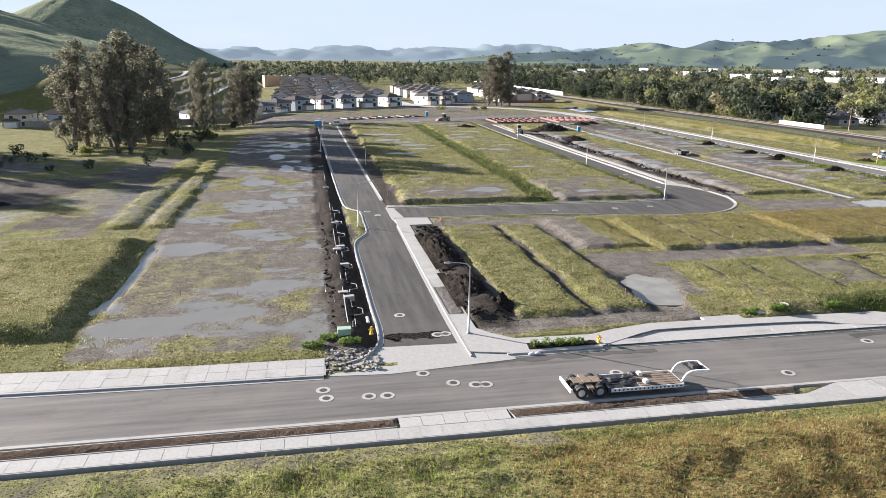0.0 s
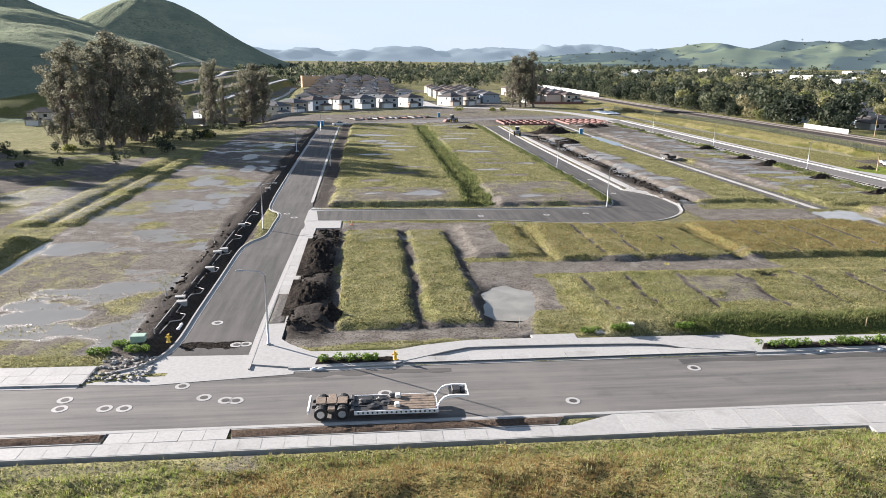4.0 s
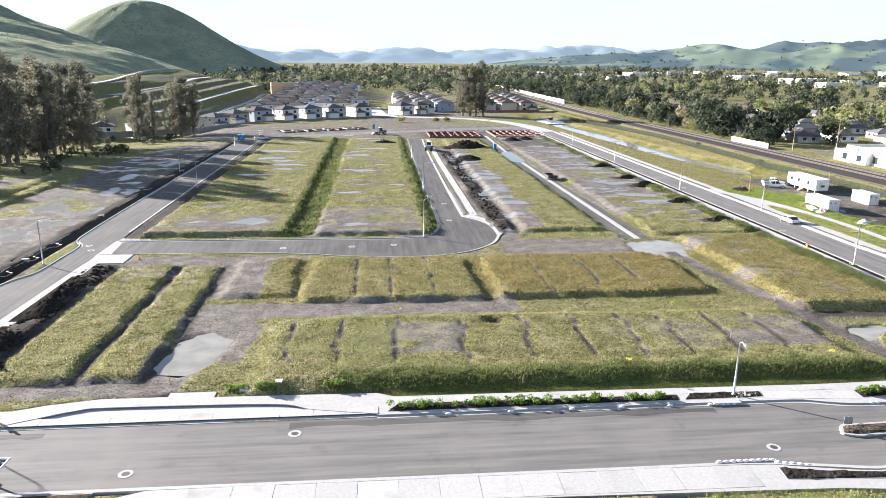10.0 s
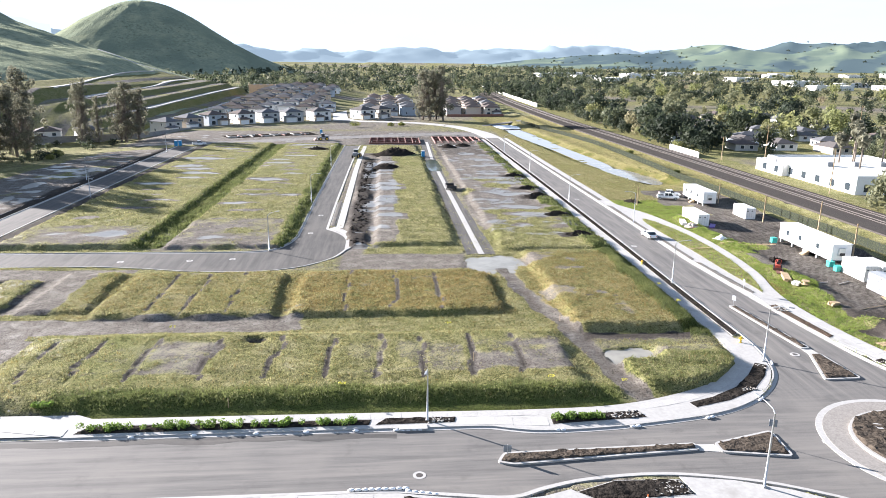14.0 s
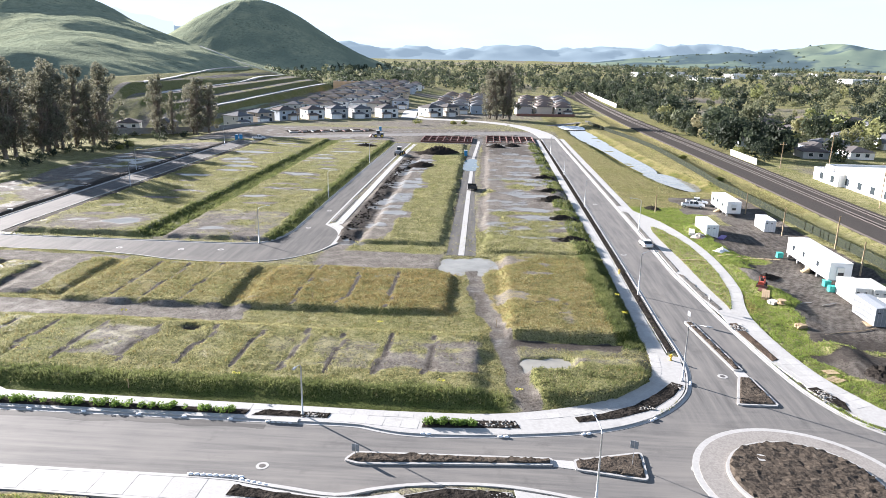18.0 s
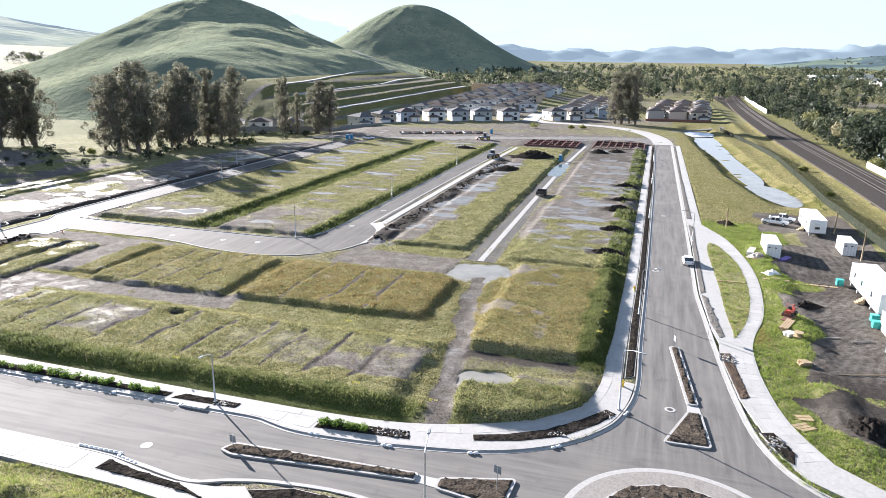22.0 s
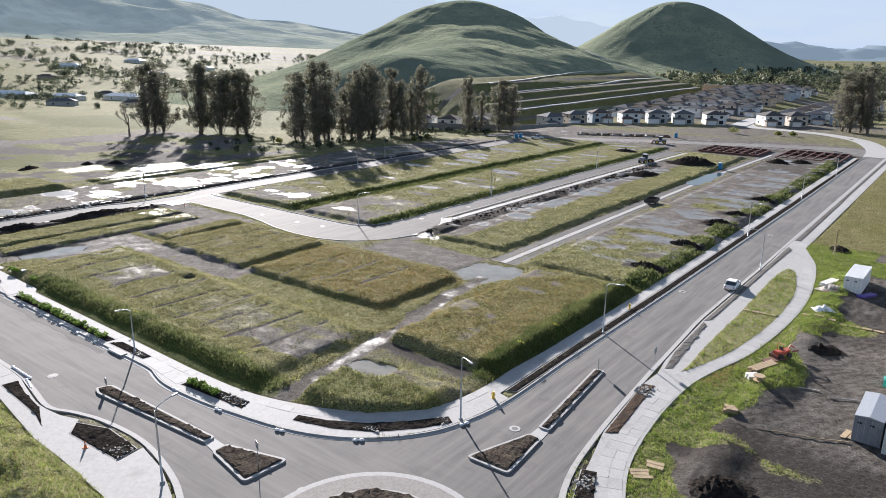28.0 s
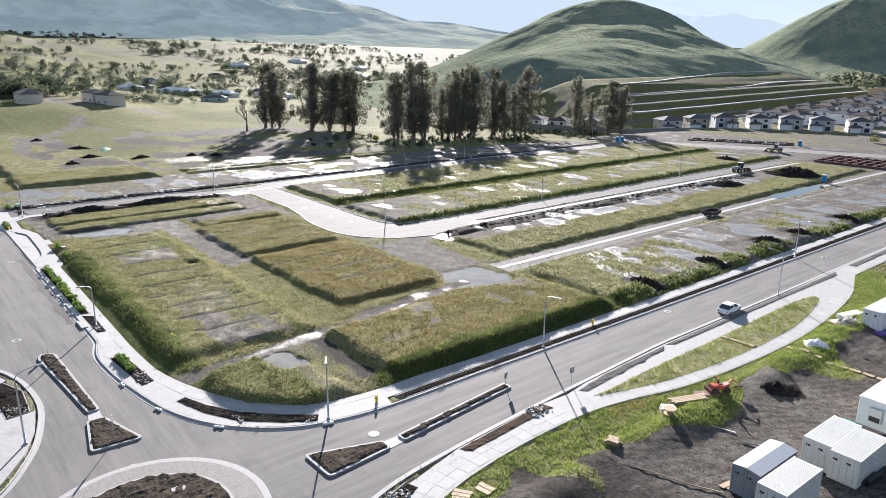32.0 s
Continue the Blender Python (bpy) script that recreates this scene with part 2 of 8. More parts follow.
for earth in (GRAVEL, SOIL, MULCH, BLACK_SOIL, BALLAST):
    earth.node_tree.nodes["Principled BSDF"].inputs["Specular IOR Level"].default_value = 0.0
for paving in (ASPHALT, ASPHALT_NEW):
    paving.node_tree.nodes["Principled BSDF"].inputs["Specular IOR Level"].default_value = 0.22
for paving in (CONCRETE, CONCRETE_KERB, PAVER, CONCRETE_OLD):
    paving.node_tree.nodes["Principled BSDF"].inputs["Specular IOR Level"].default_value = 0.25


def leaves(name, a, b, rough=0.7, vary=0.35, scale=0.35):
    m = surface(name, a, b, scale, rough, vary=vary, island=True)
    p = m.node_tree.nodes["Principled BSDF"]
    p.inputs["Specular IOR Level"].default_value = 0.25
    n, l = m.node_tree.nodes, m.node_tree.links
    through_light, both = n.new("ShaderNodeBsdfTranslucent"), n.new("ShaderNodeMixShader")
    l.new(p.inputs["Base Color"].links[0].from_socket, through_light.inputs["Color"])
    both.inputs[0].default_value = 0.42
    l.new(p.outputs[0], both.inputs[1])
    l.new(through_light.outputs[0], both.inputs[2])
    l.new(both.outputs[0], n["Material Output"].inputs["Surface"])
    return m


LEAF_EUC = leaves("eucalyptus_leaves", (0.125, 0.13, 0.092), (0.25, 0.238, 0.17))
LEAF_LIME = leaves("spring_leaves", (0.15, 0.17, 0.05), (0.27, 0.27, 0.09))


def wood_leaves():
    """Leaves of mixed woods: each tree's own tint runs from dark oak over olive and spring green to tan."""
    m = leaves("mixed_wood_leaves", (0.05, 0.05, 0.05), (0.1, 0.1, 0.1), vary=0.18)
    n, l = m.node_tree.nodes, m.node_tree.links
    a = n.new("ShaderNodeAttribute")
    a.attribute_name = "tint"
    t = n.new("ShaderNodeValToRGB")
    for pos, c in ((0.25, (0.055, 0.07, 0.042)), (0.45, (0.1, 0.116, 0.066)), (0.65, (0.185, 0.188, 0.11)), (0.84, (0.23, 0.25, 0.095))):
        t.color_ramp.elements.new(pos).color = (*c, 1)
    t.color_ramp.elements[0].color = (0.034, 0.046, 0.031, 1)
    t.color_ramp.elements[-1].color = (0.29, 0.245, 0.17, 1)
    l.new(a.outputs["Fac"], t.inputs[0])
    for k in n:
        if k.bl_idname == "ShaderNodeHueSaturation":
            l.new(t.outputs[0], k.inputs["Color"])
    return m


LEAF_WOOD = wood_leaves()
BLADE_VERGE = leaves("short_verge_grass", (0.135, 0.2, 0.038), (0.28, 0.33, 0.08), vary=0.4, scale=0.6)
BLADE_RED = leaves("rusty_grass", (0.15, 0.085, 0.034), (0.27, 0.17, 0.068), vary=0.35, scale=0.3)
LEAF_HEDGE = leaves("planted_shrub_leaves", (0.085, 0.15, 0.025), (0.18, 0.26, 0.06), scale=1.5)
BLADE = leaves("grass_blades", (0.15, 0.157, 0.062), (0.34, 0.314, 0.16), vary=0.6, scale=0.3)
BLADE_LUSH = leaves("lush_grass_blades", (0.08, 0.102, 0.034), (0.185, 0.2, 0.075), vary=0.35, scale=0.2)
BLADE_DRY = leaves("dry_grass_blades", (0.17, 0.13, 0.045), (0.27, 0.2, 0.08), vary=0.35, scale=0.2)
LAWN = surface("rough_lawn", (0.14, 0.14, 0.045), (0.27, 0.235, 0.09), 3.0, 0.95, (0.1, 0.085, 0.05), 0.5, 0.5, 0.7, 0.8, 6.0, 0.06)
FLOWER = surface("yellow_flowers", (0.55, 0.5, 0.03), (0.65, 0.6, 0.06), 3.0, 0.6)


def water_mat(name, base, rough, bump):
    m, n, l, p = node_mat(name)
    c = blend(n, l, ramp(n, l, noise_node(n, l, 0.35, 3), 0.35, 0.65), base, tuple(v * 1.35 for v in base))
    l.new(c, p.inputs["Base Color"])
    p.inputs["Roughness"].default_value = rough
    p.inputs["IOR"].default_value = 1.33
    bump_to(n, l, p, noise_node(n, l, 1.2, 3), bump, 0.02)
    return m


WATER = water_mat("muddy_water", (0.21, 0.2, 0.17), 0.05, 0.08)
WATER_CLEAR = water_mat("still_water", (0.05, 0.065, 0.06), 0.05, 0.1)


def glass_mat():
    m, n, l, p = node_mat("window_glass")
    p.inputs["Base Color"].default_value = (0.03, 0.04, 0.05, 1)
    p.inputs["Roughness"].default_value = 0.06
    p.inputs["IOR"].default_value = 1.5
    return m


GLASS = glass_mat()


def attr(n, name):
    a = n.new("ShaderNodeAttribute")
    a.attribute_name = name
    return a.outputs["Fac"]


def ground_mat():
    """Soil, mud, standing water, gravel and turf, by the surface's own cover values."""
    m, n, l, p = node_mat("ground_cover")
    fine, mid, big = noise_node(n, l, 2.2, 6, 0.78), noise_node(n, l, 0.45, 5, 0.6), noise_node(n, l, 0.06, 4)
    speck = noise_node(n, l, 6.5, 3, 0.7)
    soil = blend(n, l, ramp(n, l, fine, 0.36, 0.64), (0.095, 0.083, 0.071), (0.215, 0.195, 0.17))
    soil = blend(n, l, ramp(n, l, mid, 0.45, 0.75), soil, (0.27, 0.25, 0.222))
    dark = blend(n, l, ramp(n, l, fine, 0.3, 0.7), (0.022, 0.019, 0.017), (0.075, 0.066, 0.058))
    soil = blend(n, l, attr(n, "dark"), soil, dark)
    turf = blend(n, l, ramp(n, l, fine, 0.36, 0.64), (0.055, 0.062, 0.023), (0.31, 0.288, 0.125))
    turf = blend(n, l, ramp(n, l, mid, 0.42, 0.72), turf, (0.33, 0.302, 0.168))
    turf = blend(n, l, ramp(n, l, big, 0.5, 0.7), turf, (0.17, 0.178, 0.066))
    lush = blend(n, l, ramp(n, l, fine, 0.3, 0.7), (0.045, 0.065, 0.014), (0.1, 0.125, 0.03))
    turf = blend(n, l, attr(n, "lush"), turf, lush)
    dry = blend(n, l, ramp(n, l, fine, 0.3, 0.7), (0.15, 0.1, 0.035), (0.27, 0.185, 0.07))
    turf = blend(n, l, maths(n, l, "MULTIPLY", attr(n, "dry"), ramp(n, l, mid, 0.3, 0.6)), turf, dry)
    turf = blend(n, l, ramp(n, l, speck, 0.5, 0.62), turf, (0.035, 0.04, 0.013))
    soil = blend(n, l, ramp(n, l, speck, 0.53, 0.63), soil, (0.035, 0.03, 0.026))
    edge = maths(n, l, "ADD", maths(n, l, "MULTIPLY", fine, 0.55), maths(n, l, "MULTIPLY", mid, 0.75))
    edge = maths(n, l, "ADD", edge, -0.65)
    cover = ramp(n, l, maths(n, l, "ADD", attr(n, "grass"), edge), 0.38, 0.62)
    c = blend(n, l, cover, soil, turf)
    wet = ramp(n, l, maths(n, l, "ADD", attr(n, "wet"), maths(n, l, "MULTIPLY", edge, 0.9)), 0.2, 0.5)
    grainy = maths(n, l, "MULTIPLY", maths(n, l, "ADD", speck, -0.5), 0.35)
    pool = ramp(n, l, maths(n, l, "ADD", grainy, maths(n, l, "ADD", attr(n, "wet"), maths(n, l, "MULTIPLY", edge, 1.1))), 0.47, 0.66)
    c = blend(n, l, pool, c, (0.3, 0.295, 0.27))
    damp = n.new("ShaderNodeMix")
    damp.data_type, damp.blend_type = "RGBA", "MULTIPLY"
    ins = [i for i in damp.inputs if i.type == "RGBA"]
    l.new(c, ins[0])
    ins[1].default_value = (0.6, 0.58, 0.56, 1)
    l.new(wet, damp.inputs[0])
    l.new([o for o in damp.outputs if o.type == "RGBA"][0], p.inputs["Base Color"])
    r = n.new("ShaderNodeMapRange")
    r.inputs["To Min"].default_value, r.inputs["To Max"].default_value = 0.93, 0.52
    l.new(wet, r.inputs["Value"])
    rr = maths(n, l, "MULTIPLY", r.outputs[0], maths(n, l, "SUBTRACT", 1.0, maths(n, l, "MULTIPLY", pool, 0.42)))
    l.new(rr, p.inputs["Roughness"])
    k = n.new("ShaderNodeBump")
    k.inputs["Distance"].default_value = 0.32
    l.new(fine, k.inputs["Height"])
    l.new(maths(n, l, "SUBTRACT", 0.75, maths(n, l, "MULTIPLY", pool, 0.73)), k.inputs["Strength"])
    l.new(k.outputs[0], p.inputs["Normal"])
    l.new(maths(n, l, "ADD", 0.03, maths(n, l, "MULTIPLY", wet, 0.32)), p.inputs["Specular IOR Level"])
    return m


GROUND = ground_mat()


def hill_mat(name):
    m, n, l, p = node_mat(name)
    fine, mid, big = noise_node(n, l, 0.16, 5, 0.65), noise_node(n, l, 0.03, 4), noise_node(n, l, 0.007, 4)
    c = blend(n, l, ramp(n, l, fine, 0.3, 0.7), (0.12, 0.142, 0.098), (0.28, 0.3, 0.21))
    c = blend(n, l, ramp(n, l, mid, 0.5, 0.75), c, (0.29, 0.295, 0.19))
    c = blend(n, l, ramp(n, l, big, 0.48, 0.6), c, (0.145, 0.17, 0.125))
    scrub = maths(n, l, "MULTIPLY", ramp(n, l, noise_node(n, l, 0.09, 4, 0.7), 0.6, 0.66), ramp(n, l, noise_node(n, l, 0.012, 3), 0.45, 0.6))
    c = blend(n, l, scrub, c, (0.07, 0.08, 0.055))
    l.new(c, p.inputs["Base Color"])
    p.inputs["Roughness"].default_value = 0.95
    p.inputs["Specular IOR Level"].default_value = 0.0
    p.inputs["Sheen Weight"].default_value, p.inputs["Sheen Roughness"].default_value = 0.22, 0.6
    p.inputs["Sheen Tint"].default_value = (0.55, 0.6, 0.42, 1)
    bump_to(n, l, p, fine, 1.0, 3.5)
    return m


HILL = hill_mat("hill_turf")
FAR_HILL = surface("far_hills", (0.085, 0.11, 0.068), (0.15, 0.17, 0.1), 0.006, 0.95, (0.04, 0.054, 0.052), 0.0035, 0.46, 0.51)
# distance haze put into the colour: blue for these two ranges, the second paler
HAZE_BLUE_HILL = surface("hazy_hills", (0.09, 0.115, 0.13), (0.12, 0.145, 0.155), 0.003, 0.95)
HAZE_PALE_HILL = surface("haze_pale_hills", (0.12, 0.14, 0.15), (0.14, 0.16, 0.17), 0.002, 0.95)
RANGE = surface("hazed_range_turf", (0.13, 0.14, 0.1), (0.42, 0.4, 0.3), 0.012, 0.95, (0.1, 0.115, 0.1), 0.007, 0.48, 0.58, 0.5, 0.02, 12.0)
rn_, rl_ = RANGE.node_tree.nodes, RANGE.node_tree.links
rp_ = rn_["Principled BSDF"]
place_ = rn_.new("ShaderNodeNewGeometry")
apart_ = rn_.new("ShaderNodeSeparateXYZ")
rl_.new(place_.outputs["Position"], apart_.inputs[0])
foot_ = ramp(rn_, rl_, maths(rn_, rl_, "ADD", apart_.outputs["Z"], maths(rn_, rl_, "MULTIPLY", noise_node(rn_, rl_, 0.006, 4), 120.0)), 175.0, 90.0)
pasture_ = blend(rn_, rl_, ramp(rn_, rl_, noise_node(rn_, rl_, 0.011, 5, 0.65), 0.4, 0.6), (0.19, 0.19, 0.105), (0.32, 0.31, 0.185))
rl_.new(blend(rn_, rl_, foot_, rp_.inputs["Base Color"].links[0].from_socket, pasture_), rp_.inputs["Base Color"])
# air haze imitated by a faint bluish emission on all four far ranges
for far_mat, haze_glow in ((FAR_HILL, (0.024, 0.036, 0.044)), (HAZE_BLUE_HILL, (0.075, 0.098, 0.115)), (HAZE_PALE_HILL, (0.2, 0.235, 0.26)), (RANGE, (0.06, 0.078, 0.088))):
    far_mat.node_tree.nodes["Principled BSDF"].inputs["Emission Color"].default_value = (*haze_glow, 1)
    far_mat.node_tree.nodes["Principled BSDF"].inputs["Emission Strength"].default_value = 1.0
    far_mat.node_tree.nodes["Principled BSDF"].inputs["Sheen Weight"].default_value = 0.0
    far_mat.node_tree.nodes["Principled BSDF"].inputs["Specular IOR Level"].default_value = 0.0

# ---- plan helpers ----
rng = np.random.default_rng(7)
LATTICE = rng.random((256, 256))


def vnoise(x, y, scale, octaves=3, seed=0):
    """Smooth value noise from 0 to 1 over arrays of metres."""
    total, amp, norm = 0.0, 1.0, 0.0
    for o in range(octaves):
        u, v = x / scale + 17.3 * seed + 5.1 * o, y / scale + 9.7 * seed + 3.3 * o
        i, j = np.floor(u).astype(int), np.floor(v).astype(int)
        a, b = u - i, v - j
        a, b = a * a * (3 - 2 * a), b * b * (3 - 2 * b)
        i0, i1, j0, j1 = i % 256, (i + 1) % 256, j % 256, (j + 1) % 256
        total = total + amp * ((LATTICE[i0, j0] * (1 - a) + LATTICE[i1, j0] * a) * (1 - b) + (LATTICE[i0, j1] * (1 - a) + LATTICE[i1, j1] * a) * b)
        norm += amp
        amp, scale = amp * 0.5, scale * 0.5
    return total / norm


def step(v, lo, hi):
    u = np.clip((v - lo) / (hi - lo), 0, 1)
    return u * u * (3 - 2 * u)


def inside(x, y, x0, x1, y0, y1, soft=0.6):
    """1 within the rectangle, falling to 0 over the soft margin outside it."""
    return step(np.minimum(np.minimum(x - x0, x1 - x), np.minimum(y - y0, y1 - y)), -soft, soft * 0.2)


def curve(pts, n=6, closed=False):
    """A smooth line through a few control points."""
    p = [Vector((*q, 0)) for q in pts]
    out, m = [], len(p)
    for i in range(m if closed else m - 1):
        a, b, c, d = (p[(i + k) % m] if closed else p[min(max(i + k, 0), m - 1)] for k in (-1, 0, 1, 2))
        for s in range(n):
            t = s / n
            q = 0.5 * (2 * b + (c - a) * t + (2 * a - 5 * b + 4 * c - d) * t * t + (3 * b - a - 3 * c + d) * t ** 3)
            out.append((q.x, q.y))
    if not closed:
        out.append(tuple(pts[-1]))
    return out


def in_poly(x, y, poly):
    hit = np.zeros(x.shape, bool)
    for (x0, y0), (x1, y1) in zip(poly, poly[1:] + poly[:1]):
        if y0 != y1:
            hit ^= ((y0 > y) != (y1 > y)) & (x < (x1 - x0) * (y - y0) / (y1 - y0) + x0)
    return hit


def ring(cx, cy, r, n=48, a0=0, a1=360):
    k = n if a1 - a0 == 360 else n + 1
    return [(cx + r * math.cos(radians(a0 + (a1 - a0) * i / n)), cy + r * math.sin(radians(a0 + (a1 - a0) * i / n))) for i in range(k)]


def offset(line, d):
    """The line moved d metres to its left."""
    out = []
    for i, q in enumerate(line):
        a, b = Vector(line[max(i - 1, 0)]), Vector(line[min(i + 1, len(line) - 1)])
        t = (b - a).normalized()
        out.append((q[0] - t.y * d, q[1] + t.x * d))
    return out


# ---- the plan: kerb lines and paved outlines ----
RB = (136.7, 48.3)                       # middle of the roundabout
KERB_SOUTH = [(-260, 45.2), (-20, 44.8), (5, 44.6), (37, 44.5), (75, 44.3), (86, 44.3)] + curve([(88, 44.2), (92.4, 43.5), (97, 42.9), (100.1, 44.0), (104, 45.0), (110.2, 45.4), (116, 44.4), (120.6, 42.8), (125.8, 39.6), (128.5, 35), (129.5, 28)], 4)
KERB_NORTH_W = [(-260, 55.5), (-23.4, 53.0), (-12, 52.6), (0.6, 52.3)]
KERB_NORTH_E = [(16.5, 54.1), (95.5, 54.3)] + curve([(97, 54.2), (101, 53.2), (106, 53.2), (111.6, 53.8), (120.1, 55.5), (126, 58.6), (130.2, 63.2), (132, 68), (132.8, 74), (132.8, 86), (132.9, 94)], 5) + [(133.2, 120), (133.6, 200), (133.5, 318)]
KERB_EAST = [(140.1, 318), (140.6, 200), (140.9, 140), (140.8, 112)] + curve([(140.9, 108), (141.6, 96), (142.2, 86), (143.2, 73.6), (144.5, 65), (147.2, 59), (152, 55.5), (158, 54)], 4) + [(230, 54)]
ROAD_MAIN = KERB_SOUTH + [(130, 0), (144, 0), (146, 32), (152, 40), (160, 42), (230, 42)] + KERB_EAST[::-1] + KERB_NORTH_E[::-1] + [(14, 54.6), (6, 53.4), (0.6, 52.3)] + KERB_NORTH_W[::-1]
A_WEST = curve([(2.0, 54.2), (4.6, 56.0), (5.9, 60), (5.9, 69), (5.9, 80), (5.9, 92.4), (6.6, 97), (8.2, 101), (8.4, 109), (8.3, 116), (6.3, 120.2), (5.8, 128), (5.6, 136)], 4) + [(5.2, 166), (4.8, 210), (4.6, 252), (4.4, 281)]
A_EAST = [(13.2, 54.3), (13.1, 64.5), (13.2, 80), (13.5, 105), (13.6, 110.2), (13.6, 119.5), (13.2, 126), (12.9, 156), (12.3, 220), (12.0, 281)]
STREET_A = A_EAST + A_WEST[::-1]
B_SOUTH = [(13.4, 110.3), (20, 110.2), (40, 110.0)] + curve([(48, 108.6), (54, 107), (62, 106.3), (68, 106.9), (73.4, 109.4), (77.8, 114.2), (79.9, 120)], 4)
C_EAST = curve([(79.9, 120), (79.8, 127), (78.6, 131.5), (76.8, 134.5), (75.2, 136.5)], 4) + [(75.2, 140), (75.2, 163), (75.6, 220), (76.2, 262), (76.8, 286)]
C_WEST = [(70.6, 286), (70.0, 230), (69.6, 166), (69.7, 136)] + curve([(69.6, 130), (68.6, 124.5), (66.4, 120.2), (62.7, 118.8), (56, 118.6)], 4) + [(40, 118.7), (18, 118.9), (13.4, 119.2)]
STREET_B = B_SOUTH + C_EAST[1:] + C_WEST
LANE = [(101.6, 116), (107.3, 116), (106.4, 150), (105.6, 180), (105.0, 240), (106.3, 285), (107.2, 312), (102.6, 312), (101.4, 250), (101.4, 180)]
ROAD_NORTH = curve([(-12, 281), (4, 287), (26, 293), (50, 306), (75, 315), (104, 327), (122, 330), (133.6, 317)], 4) + curve([(140.2, 317), (136, 336), (126, 344), (104, 340), (72, 326), (50, 318), (26, 304), (2, 294), (-14, 288)], 4)
ROAD_LINK = offset(curve([(137, 319), (134.5, 345), (125, 376), (108, 397), (86, 406), (69, 412), (60, 432)], 5), 4.2)
BAY_KERB = curve([(25.4, 54.4), (28, 55.6), (31.0, 56.9), (34, 57.3), (48, 56.9), (51.8, 55.6), (57.5, 54.4)], 5)
WALK_SOUTH = [(-120, 43.3), (37.4, 43.0), (41, 44.35), (86, 44.1)] + curve([(88, 44.0), (92, 43.2), (96, 42.6), (99.6, 42.9)], 3) + [(102, 43.7), (104, 41.8), (112, 42.4), (111.6, 44.9), (116, 44.1), (120.2, 42.5), (125.4, 39.3), (126.5, 36), (120, 37.4), (116, 39), (107.8, 39.4), (102.4, 39.4), (91.7, 40.6), (70.7, 41.2), (62, 41.1), (62, 40.2), (58.6, 40.2), (58.6, 41.2), (49, 41.5), (-120, 41.6)]
WALK_NORTH_W = [(-120, 57.2), (-120, 54.1), (-23.4, 53.2), (-12, 52.8), (0.8, 52.5), (0.8, 55.8), (-12.7, 56.1), (-24.8, 57)]
WALK_NE = [(13.3, 55.2), (17, 54.3), (25.4, 54.3)] + BAY_KERB + [(57.5, 54.3), (95.5, 54.5)] + curve([(97, 54.4), (101, 53.4), (106, 53.4), (111.6, 54.0), (120.1, 55.7), (126, 58.8), (130, 63.4), (131.8, 68.2), (132.6, 74)], 5) + [(131.2, 74.4), (131.3, 90), (131.7, 120), (131.9, 200), (132.0, 312), (130.6, 312), (130.2, 200), (129.9, 120), (129.4, 87)] + curve([(129.0, 80), (128.9, 73), (127.4, 67), (122.9, 62.5), (116.9, 59.5), (109.6, 57.6), (100, 57.2)], 5) + [(85.9, 57.4), (59, 57.7), (57.5, 58.5), (42.5, 58.8), (42.5, 59.9), (38.3, 59.9), (38.3, 59.1), (32.3, 59.1), (28, 58.2), (25.5, 57.3), (18.1, 57.5), (16.2, 59.2), (15.2, 60.6), (15.2, 105), (18.9, 105), (18.9, 109.9), (13.5, 109.9), (13.3, 104), (13.1, 64)]
WALK_EAST = [(140.2, 318), (143.6, 318), (144.2, 161)] + curve([(145.6, 157), (148.4, 148), (150.6, 132), (150.9, 118), (149.6, 103), (147.4, 94), (146.5, 88), (146.6, 79), (147.8, 70), (150.4, 63)], 5) + [(156, 57.6), (230, 57), (230, 55)] + [(158, 55), (152, 56.4), (147.6, 59.6), (145.6, 64), (144.8, 68), (143.4, 74), (142.4, 86), (142.6, 90), (142.0, 94), (141.2, 110), (141.3, 140), (140.9, 165), (140.6, 200)]
LOOP_LAWN = [(144.6, 92.0)] + curve([(145.2, 93.5), (147.3, 101), (148.9, 115), (148.6, 130), (146.6, 141), (145.4, 143.9), (144.5, 143.2), (144.0, 136), (144.4, 116), (144.4, 103), (144.7, 94.5)], 3)
PAVED = [ring(41, 55.5, 1.0, 8), BAY_KERB, ROAD_MAIN, STREET_A, STREET_B, ROAD_NORTH, WALK_SOUTH, WALK_NORTH_W, WALK_NE, WALK_EAST]
PONDS = ((38.1, 69.4, 2.7, 5.5, 0.3), (116.2, 70.0, 3.0, 2.2, 0.6), (105.9, 109.6, 4.8, 5.4, 0.22))      # x, y, half width, half length, depth

POND_LANE_NORTH = curve([(101.0, 219), (104.8, 216), (106.2, 226), (105.6, 240), (103.2, 244), (100.8, 236)], 5, True)
CHANNEL = curve([(147.5, 392), (151, 340), (156.5, 290), (159.7, 240), (163.5, 222), (167, 238), (166, 262), (163.5, 300), (163, 350), (160, 400)], 4, True)
BASIN = curve([(160, 226), (164, 205), (169, 196), (173, 207), (168, 228)], 4, True)
DITCH_W = curve([(-22.4, 72), (-21.2, 80), (-21.9, 98), (-20.6, 98.5), (-20.0, 84), (-21.0, 72)], 3, True)


PAD_SEAMS = (48.0, 53.5, 59.4, 67.0, 74.2, 80.6, 86.0, 91.1, 97.2, 102.4)
LOT_SEAMS = (54.5, 59.5, 65.2, 81.2, 88.5, 94.6)
